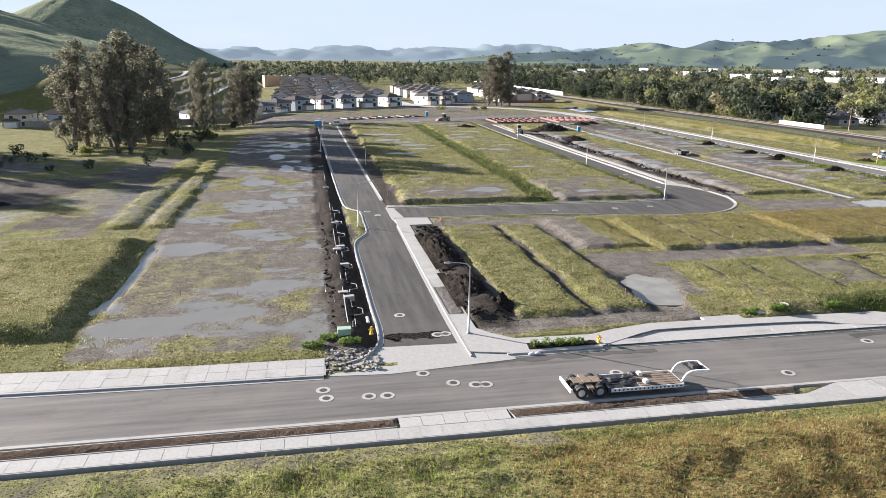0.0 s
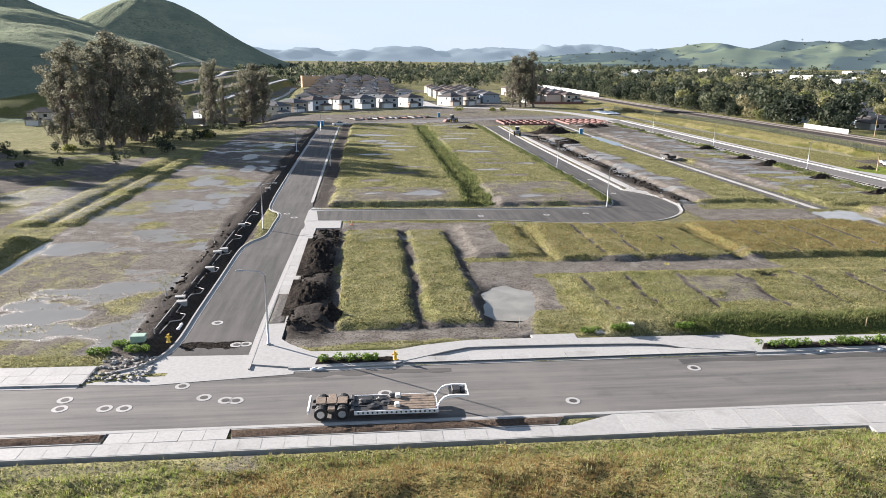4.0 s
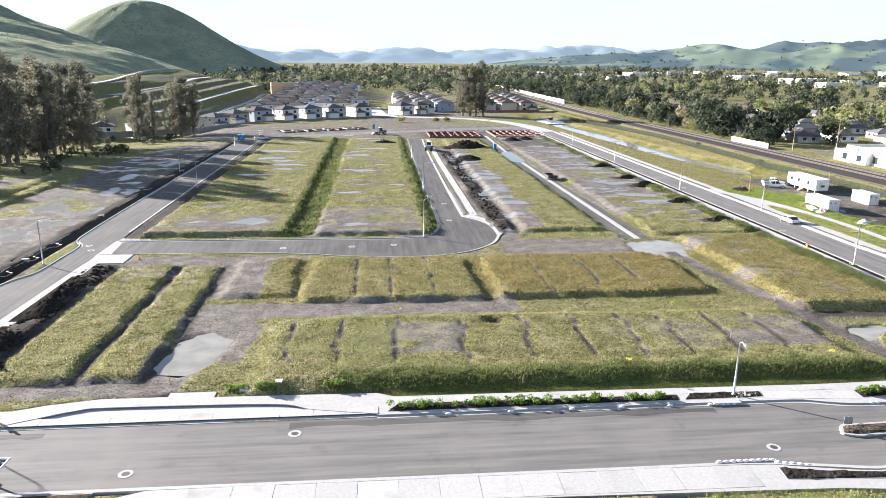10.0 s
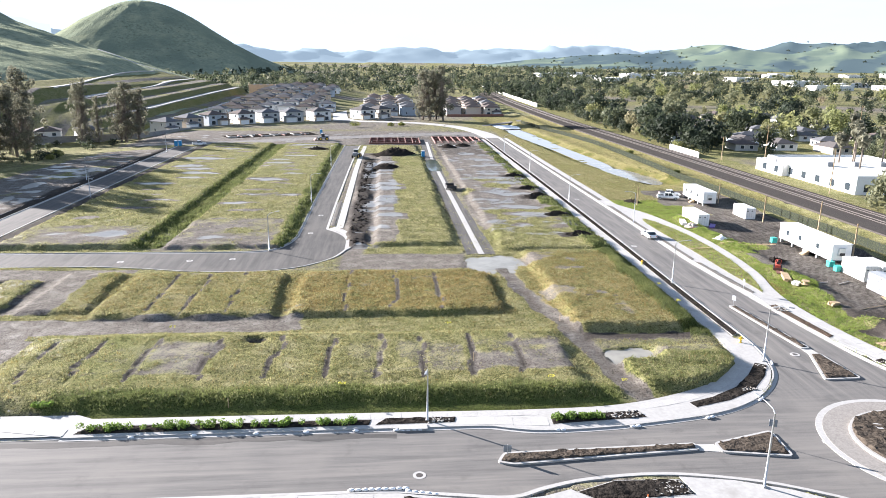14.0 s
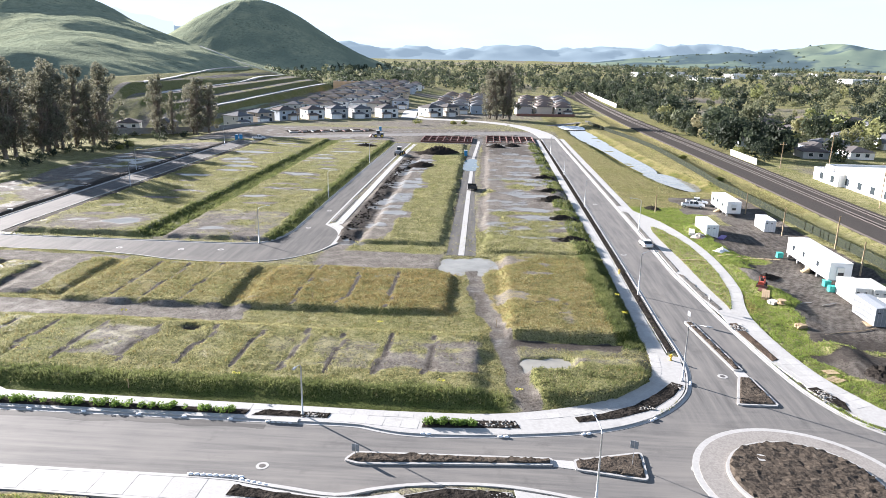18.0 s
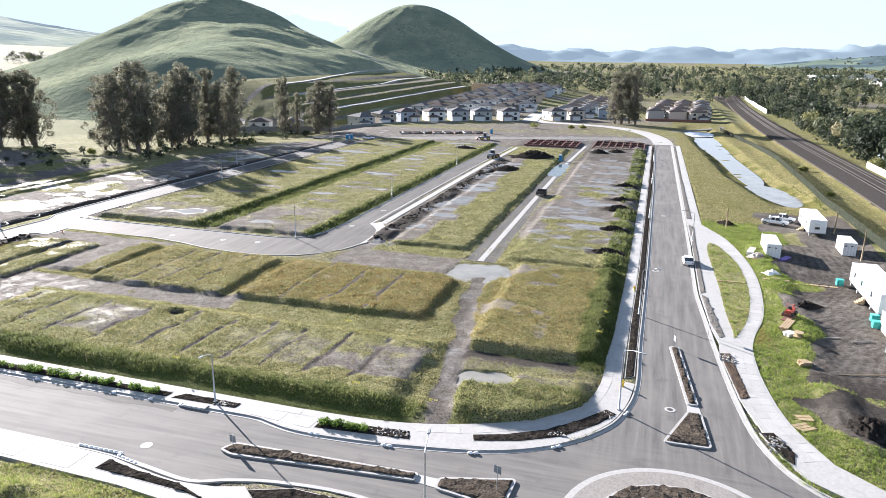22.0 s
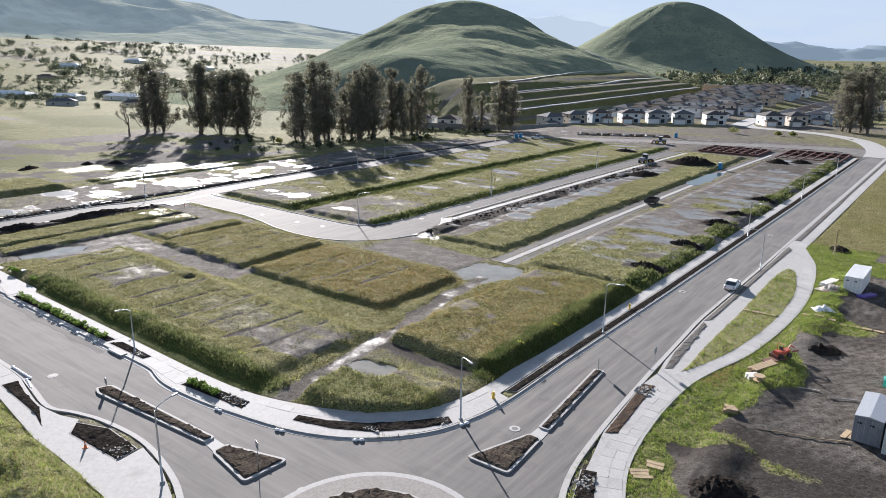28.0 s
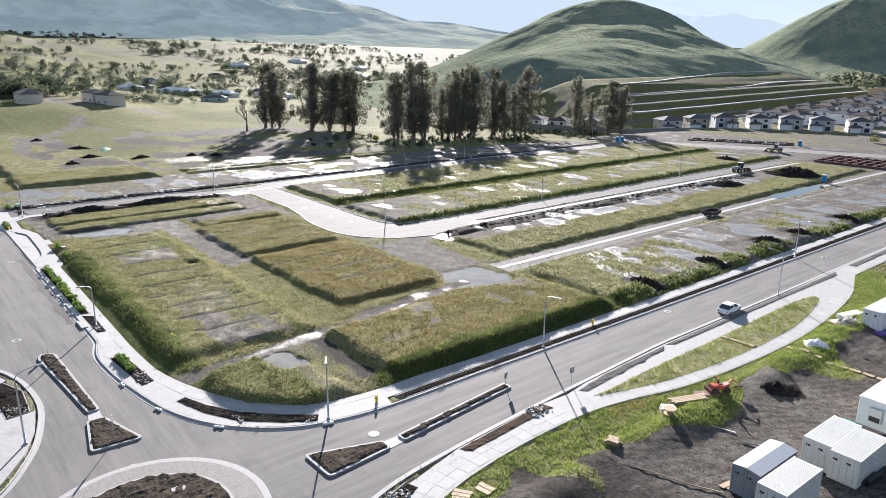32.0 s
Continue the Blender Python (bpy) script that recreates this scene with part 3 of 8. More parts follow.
BARE_PADS = ((60.0, 66.7, 0.9), (54.5, 58.8, 0.6), (75.0, 77.5, 0.45), (82.4, 85.2, 0.6), (87.8, 90.6, 0.7), (92.0, 96.2, 0.75), (97.6, 102.0, 1.0), (102.8, 108.4, 1.0))    # from x, to x, how bare
TRACK = ((58, 76, 87, 97, 106), (114.0, 111.2, 109.0, 107.6, 106.6))


# ---- the ground ----
def near_seam(x, y, seams, half):
    """1 along the narrow grooves between building pads."""
    d = np.min([np.abs(x - q - 0.3 * (vnoise(x, y, 5.0, 2, 17) - 0.5)) for q in seams], 0)
    return step(half - d, 0, half * 0.8)


def height(x, y):
    """The lie of the land, in metres."""
    h = 0.05 + 0.10 * (vnoise(x, y, 9, 3, 1) - 0.5)

    def raised(x0, x1, y0, y1, top, slope):
        d = np.minimum(np.minimum(x - x0, x1 - x), np.minimum(y - y0, y1 - y)) + 1.6 * (vnoise(x, y, 4.0, 3, 4) - 0.5)
        return top * step(d, 0.0, slope)

    lift = np.zeros_like(h)
    for r in ((44.5, 109.8, 58.3, 79.4, 0.68, 2.6), (47.2, 71.8, 84.3, 105.3, 0.6, 1.1), (73.5, 103.8, 84.8, 105.5, 0.65, 1.1), (111.0, 129.0, 77.2, 116.5, 1.0, 1.8), (112.6, 128.6, 59.8, 73.0, 0.9, 2.6),
              (16.0, 42.2, 121.2, 290, 0.85, 1.4), (46.0, 68.6, 120.6, 292, 0.65, 1.4), (84.5, 100.6, 122, 284, 0.6, 1.2), (108.2, 129.4, 118, 300, 0.5, 1.2),
              (19.6, 27.9, 62.6, 102.5, 0.5, 0.7), (28.9, 34.8, 62.6, 102.5, 0.45, 0.7), (36.6, 46.5, 87, 106, 0.45, 0.9), (-70, -22.2, 63.5, 101, 1.1, 2.6), (-31, -25.6, 108, 192, 0.5, 1.6), (-25, -20.6, 108, 192, 0.55, 1.4)):
        lift = np.maximum(lift, raised(*r))
    h = h + lift + (0.05 + 0.2 * np.clip(lift, 0, 0.5)) * (vnoise(x, y, 2.0, 3, 13) - 0.5) * 1.6
    seam = near_seam(x, y, PAD_SEAMS, 0.45) * inside(x, y, 45, 109.5, 64, 76.5, 1) + near_seam(x, y, LOT_SEAMS, 0.4) * inside(x, y, 48, 102, 86, 104, 1)
    h = h - 0.13 * seam
    # the tall southern bank of the corner lot
    h = h + 0.18 * np.exp(-((y - 60.8) / 1.5) ** 2) * inside(x, y, 58, 111, 58, 66, 3)
    h = h + 0.25 * np.exp(-((x - 127.2) / 1.3) ** 2) * inside(x, y, 120, 131, 76, 117, 3)
    # spoil heaps beside the streets
    h = h + 1.1 * vnoise(x, y, 3.2, 3, 6) * inside(x, y, 15.9, 18.6, 63.5, 103, 1.2)
    h = h + 0.6 * vnoise(x, y, 2.6, 3, 8) * inside(x, y, 2.4, 4.2, 58, 270, 0.8)
    h = h + 0.9 * vnoise(x, y, 2.6, 3, 9) * inside(x, y, 79.8, 83.0, 122, 240, 0.8) * step(vnoise(x, y, 14, 2, 3), 0.35, 0.6)
    h = h + 0.8 * vnoise(x, y, 2.6, 3, 5) * inside(x, y, 125.5, 129.4, 118, 300, 1.0) * step(vnoise(x, y, 7, 2, 2), 0.45, 0.65)
    # trench, ditches and ponds
    h = h - 0.7 * inside(x, y, 4.3, 5.4, 58, 270, 0.4)
    for cx, cy, rx, ry, deep in PONDS:
        rn = (np.abs((x - cx - 0.12 * (y - cy)) / rx) ** 3 + np.abs((y - cy) / ry) ** 3) ** (1 / 3) + 0.55 * (vnoise(x, y, 2.0, 3, 44) - 0.5)
        h = h * step(rn, 0.95, 1.25) - deep * step(1.22 - rn, 0, 0.5)
    for poly, depth in ((DITCH_W, 0.35),):
        c = np.mean(poly, 0)
        near = in_poly(x, y, [(c[0] + (q[0] - c[0]) * 1.06, c[1] + (q[1] - c[1]) * 1.06) for q in poly])
        h = np.where(near, np.minimum(h, 0.0) - depth, h)
    rut = step(1.9 - np.abs(x - np.interp(y, *TRACK)) + 0.8 * (vnoise(x, y, 2.5, 2, 15) - 0.5), 0, 0.9) * step(y, 57.5, 59) * step(109 - y, 0, 2)
    h = h * (1 - rut) - 0.06 * rut
    h = h - 0.9 * np.exp(-np.hypot((x - 71.2) / 1.1, (y - 75.8) / 0.9) ** 2)
    # channel between the east road and the railway
    mid = np.interp(y, [180, 200, 240, 300, 350, 400], [171, 169, 163, 159.5, 157, 154])
    h = h - (1.6 + 1.5 * (vnoise(x, y, 7, 3, 47) - 0.5)) * step(9.5 - np.abs(x - mid), 0, 6.5) * step(y, 180, 205) * step(430 - y, 0, 15)
    h = h + 0.7 * np.exp(-((x - 176.5) / 3.0) ** 2) * step(y, 60, 120)
    # railway bank, then the low town side
    h = h + 0.66 * step(6.5 - np.abs(x - np.interp(y, [-100, 150, 250, 434, 760], [192, 195, 195, 193, 205])), -3.0, 0.0)
    # grassy rise south of the main road
    h = h + (1.0 + 1.2 * vnoise(x, y, 8, 3, 11)) * step(40.4 - y, 0, 5.5) * step(126 - x, 0, 12) * step(x, -14, 8) * (0.35 + 0.65 * step(x, 10, 30))
    h = h + (0.8 * (vnoise(x, y, 2.4, 3, 14) - 0.5) + 0.35 * (vnoise(x, y, 1.3, 2, 16) - 0.5)) * step(40.0 - y, 0, 1.5) * step(126 - x, 0, 6)
    h = h + 1.0 * vnoise(x, y, 4, 3, 12) * step(157 - x, 0, 3) * step(x, 150.8, 153) * step(150 - y, 0, 5) * step(y, 62, 70)
    h = h + 0.13 * (0.25 - yard_rut(x, y)) * inside(x, y, 153, 176, 58, 150, 2)
    # the plain climbs slowly with distance, the new houses stand on a slight slope
    h = h + 0.0095 * np.maximum(np.hypot(x - 110, y) - 800, 0)
    h = h + 6.0 * step(y, 400, 690) * step(75 - x, 0, 60) * step(x, -70, -30) * step(900 - y, 0, 120)
    h = h + 0.055 * np.maximum(-x - 560, 0)
    # a low brow before the western meadow
    h = h + 6.5 * step(-x, 165, 250) * step(176 - y - 0.12 * (x + 200), 0, 45) * step(y, 20, 70)
    # land falls a little towards the trees in the north-west
    h = h - 3.2 * step(y, 190, 300) * step(-x, 0, 40)
    # paved ground is cut below its slabs
    for poly in PAVED:
        xs, ys = [q[0] for q in poly], [q[1] for q in poly]
        sel = (x > min(xs)) & (x < max(xs)) & (y > min(ys)) & (y < max(ys))
        if sel.any():
            cut = in_poly(x[sel], y[sel], poly)
            v = h[sel]
            v[cut] = -0.32
            h[sel] = v
    keep = in_poly(x, y, LOOP_LAWN)
    h = np.where(keep, 0.14, h)
    low = in_poly(x, y, LANE)
    return np.where(low, -0.1, h)


def yard_rut(x, y):
    """Wheel ruts that wind through the mud of the yard."""
    bend = x - 0.35 * y + 3.0 * np.sin(y / 11.0) + 1.2 * (vnoise(x, y, 6, 2, 19) - 0.5)
    return np.abs((bend / 1.15) % 1.0 - 0.5)


def cover(x, y):
    """How much turf, wetness, black soil, lush growth and dry stalks lie at each place, 0 to 1."""
    x, y = x + 2.0 * (vnoise(x, y, 4.5, 3, 71) - 0.5), y + 2.0 * (vnoise(x, y, 4.5, 3, 72) - 0.5)
    g = 0.5 + 0.9 * (vnoise(x, y, 60, 3, 2) - 0.4)
    w, d, lu, dr = (np.zeros_like(g) for _ in range(4))
    n1, n2 = vnoise(x, y, 6, 3, 21), vnoise(x, y, 14, 3, 22)
    n3 = vnoise(x * 0.62, y, 3.6, 3, 23)

    def put(a, v, *r, soft=0.8):
        k = inside(x, y, *r, soft=soft)
        return a * (1 - k) + v * k

    g = put(g, 0.62, -400, 4, 180, 330)
    g = put(g, 0.16 + 0.25 * n1, -62, 4, 108, 190)
    g = put(g, 0.05 + 0.6 * step(n2, 0.5, 0.7), -21, 4, 55, 270)
    g = put(g, 0.45, -21, -6, 72, 92, soft=3)
    g = put(g, 1.0, -400, -21.5, 63, 101)
    g = put(g, 0.95, -31, -20.6, 108, 192)
    g = put(g, 0.85, -60, 0.5, 55.6, 58.2)
    w = put(w, 0.66 * step(n3 + 0.5 * n2, 0.78, 0.92), -21, 1, 60, 260)
    w = put(w, 0.5 * step(n2, 0.5, 0.6), -60, -22, 110, 160)
    for px, py, rx, ry in ((-16, 95, 5, 3.2), (-8, 104.5, 3, 1.4), (-6, 99, 2.4, 1.3), (-6.5, 122, 3, 3), (-10, 148, 3.4, 4), (-3, 128, 1.6, 3), (-16, 66, 5, 3.2), (-9, 69, 4.5, 2.4), (-4.5, 77.5, 3.4, 1.8), (-5, 168, 2, 5), (-8, 190, 2.5, 6), (-4, 215, 2, 6), (-13, 112, 2.5, 1.2)):
        rn = np.hypot((x - px) / rx, (y - py) / ry) + 0.9 * (n3 - 0.5)
        w = np.maximum(w, 0.8 * step(1.15 - rn, 0, 0.35))
        g = g * (1 - 0.9 * step(1.3 - rn, 0, 0.4))
    d = put(d, 0.95, 1.2, 5.6, 58, 275)
    g = put(g, 0.0, 1.0, 5.6, 58.5, 275)
    d = put(d, 0.5 * n1, -60, -22, 110, 165)
    g = put(g, 0.15, 13, 46, 59.5, 108)
    g = put(g, 0.55 + 0.55 * n1, 19.8, 27.7, 62.8, 102, soft=0.3)
    g = put(g, 0.5 + 0.55 * n1, 29.0, 34.7, 62.8, 102, soft=0.3)
    w = put(w, 0.5 * step(n3, 0.6, 0.75), 20, 35, 64, 101)
    d = put(d, 0.95, 15.2, 19.0, 61, 104)
    d = put(d, 0.7, 27.9, 28.9, 62, 103, soft=0.4)
    d = put(d, 0.7, 34.8, 35.6, 62, 103, soft=0.4)
    g = put(g, 0.62 + 0.3 * n1, 36, 108, 78, 87)
    g = put(g, 0.02, 36.5, 76, 79.8, 84.6)
    g = put(g, 0.05, 34.6, 42.5, 64, 80)
    w = put(w, 0.25, 36, 50, 72, 84, soft=3)
    g = put(g, 0.9, 40, 46, 60, 66, soft=2)
    # building pads on the corner lot: narrow strips, some bare and wet
    bare = np.zeros_like(g)
    for b0, b1, much in BARE_PADS:
        bare = np.maximum(bare, much * inside(x, y, b0, b1, 65.4 + 1.2 * n1, 75.4, 0.7))
    pad = inside(x, y, 45, 109.5, 64.5, 77.0, 1.0)
    g = put(g, 0.92, 44.5, 111, 59.8, 79.6)
    g = g - 0.56 * bare * pad * (0.55 + 0.45 * step(n3, 0.3, 0.5))
    seam = near_seam(x, y, PAD_SEAMS, 0.42) * inside(x, y, 45, 109.5, 64.5, 76, 1)
    g = g - 1.15 * seam
    d = np.maximum(d, 0.95 * seam)
    w = np.maximum(w, 0.3 * bare * pad * step(n3, 0.4, 0.62))
    lu = put(lu, 0.85, 54, 111, 57.6, 61.6, soft=1.6)
    g = put(g, 1.0, 58, 111, 57.9, 64)
    g = put(g, 0.93 - 0.35 * step(n3, 0.62, 0.75), 42.2, 104, 85.9, 106)
    seam = near_seam(x, y, LOT_SEAMS, 0.36) * inside(x, y, 48, 102, 86, 104, 1)
    g = g - 1.1 * seam
    d = np.maximum(d, 0.9 * seam)
    dr = put(dr, 0.8, 72, 103.5, 86.5, 104, soft=2)
    dr = put(dr, 0.35, 44, 72, 86.5, 104, soft=2)
    g = put(g, 0.8, 103.9, 110.6, 78, 104)
    d = put(d, 0.8, 71.9, 73.4, 84.5, 105, soft=0.5)
    g = put(g, 0.1, 80, 101, 107.5, 117)
    g = put(g, 0.95, 109, 129.6, 77, 116.5)
    dr = put(dr, 0.55, 110, 125, 80, 112, soft=3)
    g = g - 0.55 * step(n3 + 0.3 * n1, 0.58, 0.75) * inside(x, y, 110.5, 121, 82, 113, 1.5)
    lu = put(lu, 1.0, 125.8, 130, 76, 117)
    g = put(g, 1.0, 113, 129, 59.5, 69)
    lu = put(lu, 0.3, 112, 129, 59.5, 69)
    # muddy track from the lane's puddle to the pavement, and the dug hole
    way = step(1.7 - np.abs(x - np.interp(y, *TRACK)), 0, 0.9) * step(y, 57.5, 59) * step(110 - y, 0, 2)
    g, w = g * (1 - 0.97 * way), np.maximum(w, way * (0.12 + 0.3 * step(n3, 0.45, 0.6)))
    d = np.maximum(d, 0.4 * way * step(n1, 0.35, 0.6))
    hole = np.exp(-np.hypot((x - 71.2) / 1.3, (y - 75.8) / 1.0) ** 2)
    g, d = g - hole, np.maximum(d, step(hole, 0.3, 0.6))
    d = put(d, 0.9, 112.5, 127, 75.0, 76.8, soft=0.6)
    g = put(g, 0.1, 112.5, 126, 75.0, 76.6, soft=0.5)
    # northern lots
    g = put(g, 0.45 + 0.5 * n2 + 0.25 * n3, 16, 42, 121, 290)
    g = put(g, 0.15 + 0.35 * n1 + 0.4 * n3, 17, 40, 122.5, 136, soft=3)
    g = put(g, 0.4 + 0.5 * n2 + 0.25 * n3, 45.5, 68.5, 120.5, 292)
    g = put(g, 0.45 * n1 + 0.45 * n3, 46, 65.5, 121.5, 142, soft=4)
    lu = put(lu, 0.85, 41, 46.5, 122, 292)
    g = put(g, 1.0, 41, 45.5, 122, 292)
    lu = put(lu, 0.8, 66.6, 68.8, 122, 292)
    g = put(g, 1.0, 66, 69, 122, 292)
    w = put(w, 0.34 * step(n3, 0.55, 0.76), 17, 67, 123, 285)
    d = put(d, 0.8, 13.4, 16.5, 121, 285)
    g = put(g, 0.1, 13.4, 16, 121, 285)
    g = put(g, 0.12, 79, 84.5, 122, 260)
    g = put(g, 0.15 + 0.3 * n1, 80, 91, 117, 250)
    g = put(g, 0.88, 90, 100.4, 121, 262)
    w = put(w, 0.64 * step(n3 + 0.4 * n2, 0.68, 0.84), 81, 90, 120, 235)
    g = put(g, 0.7, 84, 100, 117, 123, soft=2)
    g = put(g, 0.28 + 0.5 * step(n2, 0.5, 0.66), 107.4, 130, 117, 215)
    g = put(g, 0.8, 108, 129, 117, 132, soft=4)
    g = put(g, 0.15 + 0.2 * n1, 107.4, 130, 205, 300)
    w = put(w, 0.64 * step(n3 + 0.3 * n2, 0.7, 0.84), 109, 128, 128, 290)
    lu = put(lu, 0.9, 126, 130, 117, 300)
    g = put(g, step(n1, 0.3, 0.5), 126, 130, 117, 300)
    d = put(d, 0.95, 79.9, 83.4, 122, 245)
    d = put(d, 0.8, 100.4, 101.8, 117, 262, soft=0.4)
    for yy in (128, 147, 168, 181, 203):
        d = put(d, 0.95, 122, 129, yy - 1.2, yy + 1.2, soft=1.5)
        g = put(g, 0.0, 122, 129, yy - 1.2, yy + 1.2, soft=1.2)
    g = put(g, 0.12 + 0.3 * n1, -20, 132, 290, 345, soft=5)
    w = put(w, 0.6 * step(n3, 0.58, 0.72), -10, 130, 286, 340)
    d = put(d, 0.45, 78, 131, 255, 318, soft=4)
    # one shallow pool to each building pad of the northern lots
    for cx, half, y0, y1, much in ((28.5, 9, 124, 286, 0.9), (56.5, 8, 124, 286, 0.95), (86.5, 4.5, 124, 235, 1.3), (118, 8.5, 134, 286, 1.15)):
        cell = np.floor((y - y0) / 8.6)
        jx = (np.sin(cell * 12.9 + cx) * 43758.5) % 1.0
        jy = (np.sin(cell * 78.2 + cx) * 24634.6) % 1.0
        rn = np.hypot((x - cx - (jx - 0.5) * 1.2 * half) / (half * (0.3 + 0.6 * jy)), ((y - y0) / 8.6 - cell - 0.3 - 0.4 * jx) / (0.14 + 0.18 * jy)) + 2.0 * (n3 - 0.5) + 0.7 * (n1 - 0.5)
        pit = step(1.0 * much - rn, 0, 0.5) * inside(x, y, cx - half, cx + half, y0, y1, 1)
        w = np.maximum(w, 0.78 * pit * (jy > 0.35))
        g = g * (1 - 0.85 * step(1.25 * much - rn, 0, 0.5) * inside(x, y, cx - half - 1, cx + half + 1, y0, y1, 1))
    # east verge, yard and railway
    g = put(g, 0.85, 143.5, 187, 150, 460, soft=2)
    dr = put(dr, 0.35, 143.5, 187, 165, 460, soft=2)
    g = put(g, 0.75, 150, 157, 205, 300, soft=3)
    bank = np.abs(x - np.interp(y, [180, 200, 240, 300, 350, 400], [171, 169, 163, 159.5, 157, 154]))
    lu = np.maximum(lu, 0.8 * step(n1, 0.42, 0.6) * step(bank, 1.5, 3.5) * step(8 - bank, 0, 2) * step(y, 180, 200) * step(410 - y, 0, 10))
    d = np.maximum(d, 0.6 * step(5.0 - bank, 0, 1.5) * step(y, 180, 200))
    g = put(g, 0.9, 143, 150.5, 91, 144.5, soft=0.3)
    dr = put(dr, 0.9, 143, 149.2, 91, 144.5)
    g = put(g, 1.0, 146.5, 184, 40, 165, soft=1)
    lu = put(lu, 0.0, 146.5, 158, 60, 150, soft=2)
    brink = np.interp(y, [40, 63, 69, 76, 80, 88, 97, 110, 130, 150, 168], [172, 162, 153, 149, 151, 154, 155.5, 156, 155.5, 155, 157]) + 3.5 * (n1 - 0.5) + 1.5 * (n3 - 0.5)
    g = put(g, 0.05 + 0.75 * step(n2, 0.72, 0.8), brink, 176, 40, 180, soft=0.8)
    d = put(d, 0.3 + 0.3 * step(85 - y, 0, 5) + 0.3 * step(n2, 0.5, 0.65), brink - 0.8, 177, 40, 182, soft=1.5)
    rut = yard_rut(x, y)
    d = put(d, np.clip(d + 0.5 * step(rut, 0.28, 0.4), 0, 1), brink + 1, 176, 44, 150, soft=1.5)
    w = put(w, 0.3 * step(rut, 0.3, 0.4) * step(n2, 0.42, 0.55), brink + 1, 176, 44, 150, soft=1.5)
    g = put(g, 0.9, 153, 162, 150, 158, soft=3)
    g = put(g, 0.0, 153.5, 156.5, 106.5, 112, soft=1.2)
    g = put(g, 0.95, 176, 187, 40, 420, soft=1)
    g = put(g, 0.0, 188.5, 202, -100, 800, soft=1)
    d = put(d, 0.95, 187, 204, -100, 800, soft=1.5)
    g = put(g, 0.75, 203, 214, 60, 800, soft=2)
    # south of the main road
    g = put(g, 0.98, -60, 126, -40, 40.2, soft=0.8)
    g = put(g, 0.3 + 0.5 * n1, -30, 16, 39.2, 41.6, soft=0.8)
    d = put(d, 0.6, -30, 16, 39.4, 41.6)
    dr = put(dr, 0.2 + 0.55 * step(n2, 0.42, 0.6), 14, 75, 4, 37.5, soft=4)
    d = put(d, 0.8 * step(n1, 0.6, 0.75), -20, 60, 33, 41, soft=2)
    g = put(g, 0.95, 126, 260, -60, 40, soft=3)
    # meadow, open fields and terraces far off
    g = put(g, 0.9, -900, -60, 60, 700, soft=30)
    g = g - 0.75 * step(vnoise(x * 0.5, y, 42, 3, 66), 0.52, 0.62) * step(-62 - x, 0, 12) * step(y, 105, 130) * step(185 - y, 0, 25)
    lu = np.maximum(lu, 0.5 * step(vnoise(x, y * 1.7, 90, 2, 67), 0.5, 0.6) * step(-62 - x, 0, 12))
    g = put(g, 0.15 + 0.85 * step(n2, 0.42, 0.58), -150, -40, 82, 196, soft=8)
    d = put(d, 0.5 * step(n2, 0.6, 0.45), -120, -40, 82, 150, soft=8)
    track = np.abs(y - (100 + 22 * np.sin((x + 40) / 38)))
    g = np.where((x < -32) & (x > -200), g * step(track, 1.5, 4), g)
    return np.clip(g, 0, 1.1), np.clip(w, 0, 1), np.clip(d, 0, 1), np.clip(lu, 0, 1), np.clip(dr, 0, 1)


def grid_mesh(name, xs, ys, zfun, material):
    X, Y = np.meshgrid(xs, ys)
    x, y = X.ravel(), Y.ravel()
    z = zfun(x, y)
    nx, ny = len(xs), len(ys)
    i = (np.arange(ny - 1)[:, None] * nx + np.arange(nx - 1)).ravel()
    faces = np.stack([i, i + 1, i + nx + 1, i + nx], 1)
    return raw_mesh(name, np.stack([x, y, z], 1), faces, material), x, y


def raw_mesh(name, verts, faces, material, smooth=True):
    me = bpy.data.meshes.new(name)
    k = faces.shape[1]
    me.vertices.add(len(verts))
    me.vertices.foreach_set("co", np.asarray(verts, np.float32).ravel())
    me.loops.add(faces.size)
    me.loops.foreach_set("vertex_index", faces.astype(np.int32).ravel())
    me.polygons.add(len(faces))
    me.polygons.foreach_set("loop_start", np.arange(0, faces.size, k, dtype=np.int32))
    me.polygons.foreach_set("use_smooth", np.full(len(faces), smooth))
    me.update(calc_edges=True)
    me.materials.append(material)
    return me


def spread(lo, hi, cell, far, grow=1.13):
    mid = list(np.arange(lo, hi + 0.01, cell))
    out, c, v = [], cell, hi
    while v < far:
        c *= grow
        v += c
        out.append(v)
    left, c, v = [], cell, lo
    while v > -far:
        c *= grow
        v -= c
        left.append(v)
    return np.array(left[::-1] + mid + out)


ground_me, gx, gy = grid_mesh("ground", spread(-45, 185, 0.6, 4600, 1.09), spread(20, 300, 0.6, 4800, 1.09), height, GROUND)
for key, values in zip(("grass", "wet", "dark", "lush", "dry"), cover(gx, gy)):
    ground_me.attributes.new(key, "FLOAT", "POINT").data.foreach_set("value", values.astype(np.float32))
ground = tagged(new("ground", ground_me), "muddy building lots with turf, puddles and open fields beyond", "ground", kind="structure")

# ---- building helpers ----
def link_mesh(name, bm, material, parent=None, label="", smooth=False):
    me = bpy.data.meshes.new(name)
    bm.normal_update()
    bm.to_mesh(me)
    bm.free()
    if smooth:
        me.polygons.foreach_set("use_smooth", [True] * len(me.polygons))
    me.materials.append(material)
    ob = new(name, me)
    if parent:
        ob.parent = parent
    if label:
        ob["label"] = label
    return ob


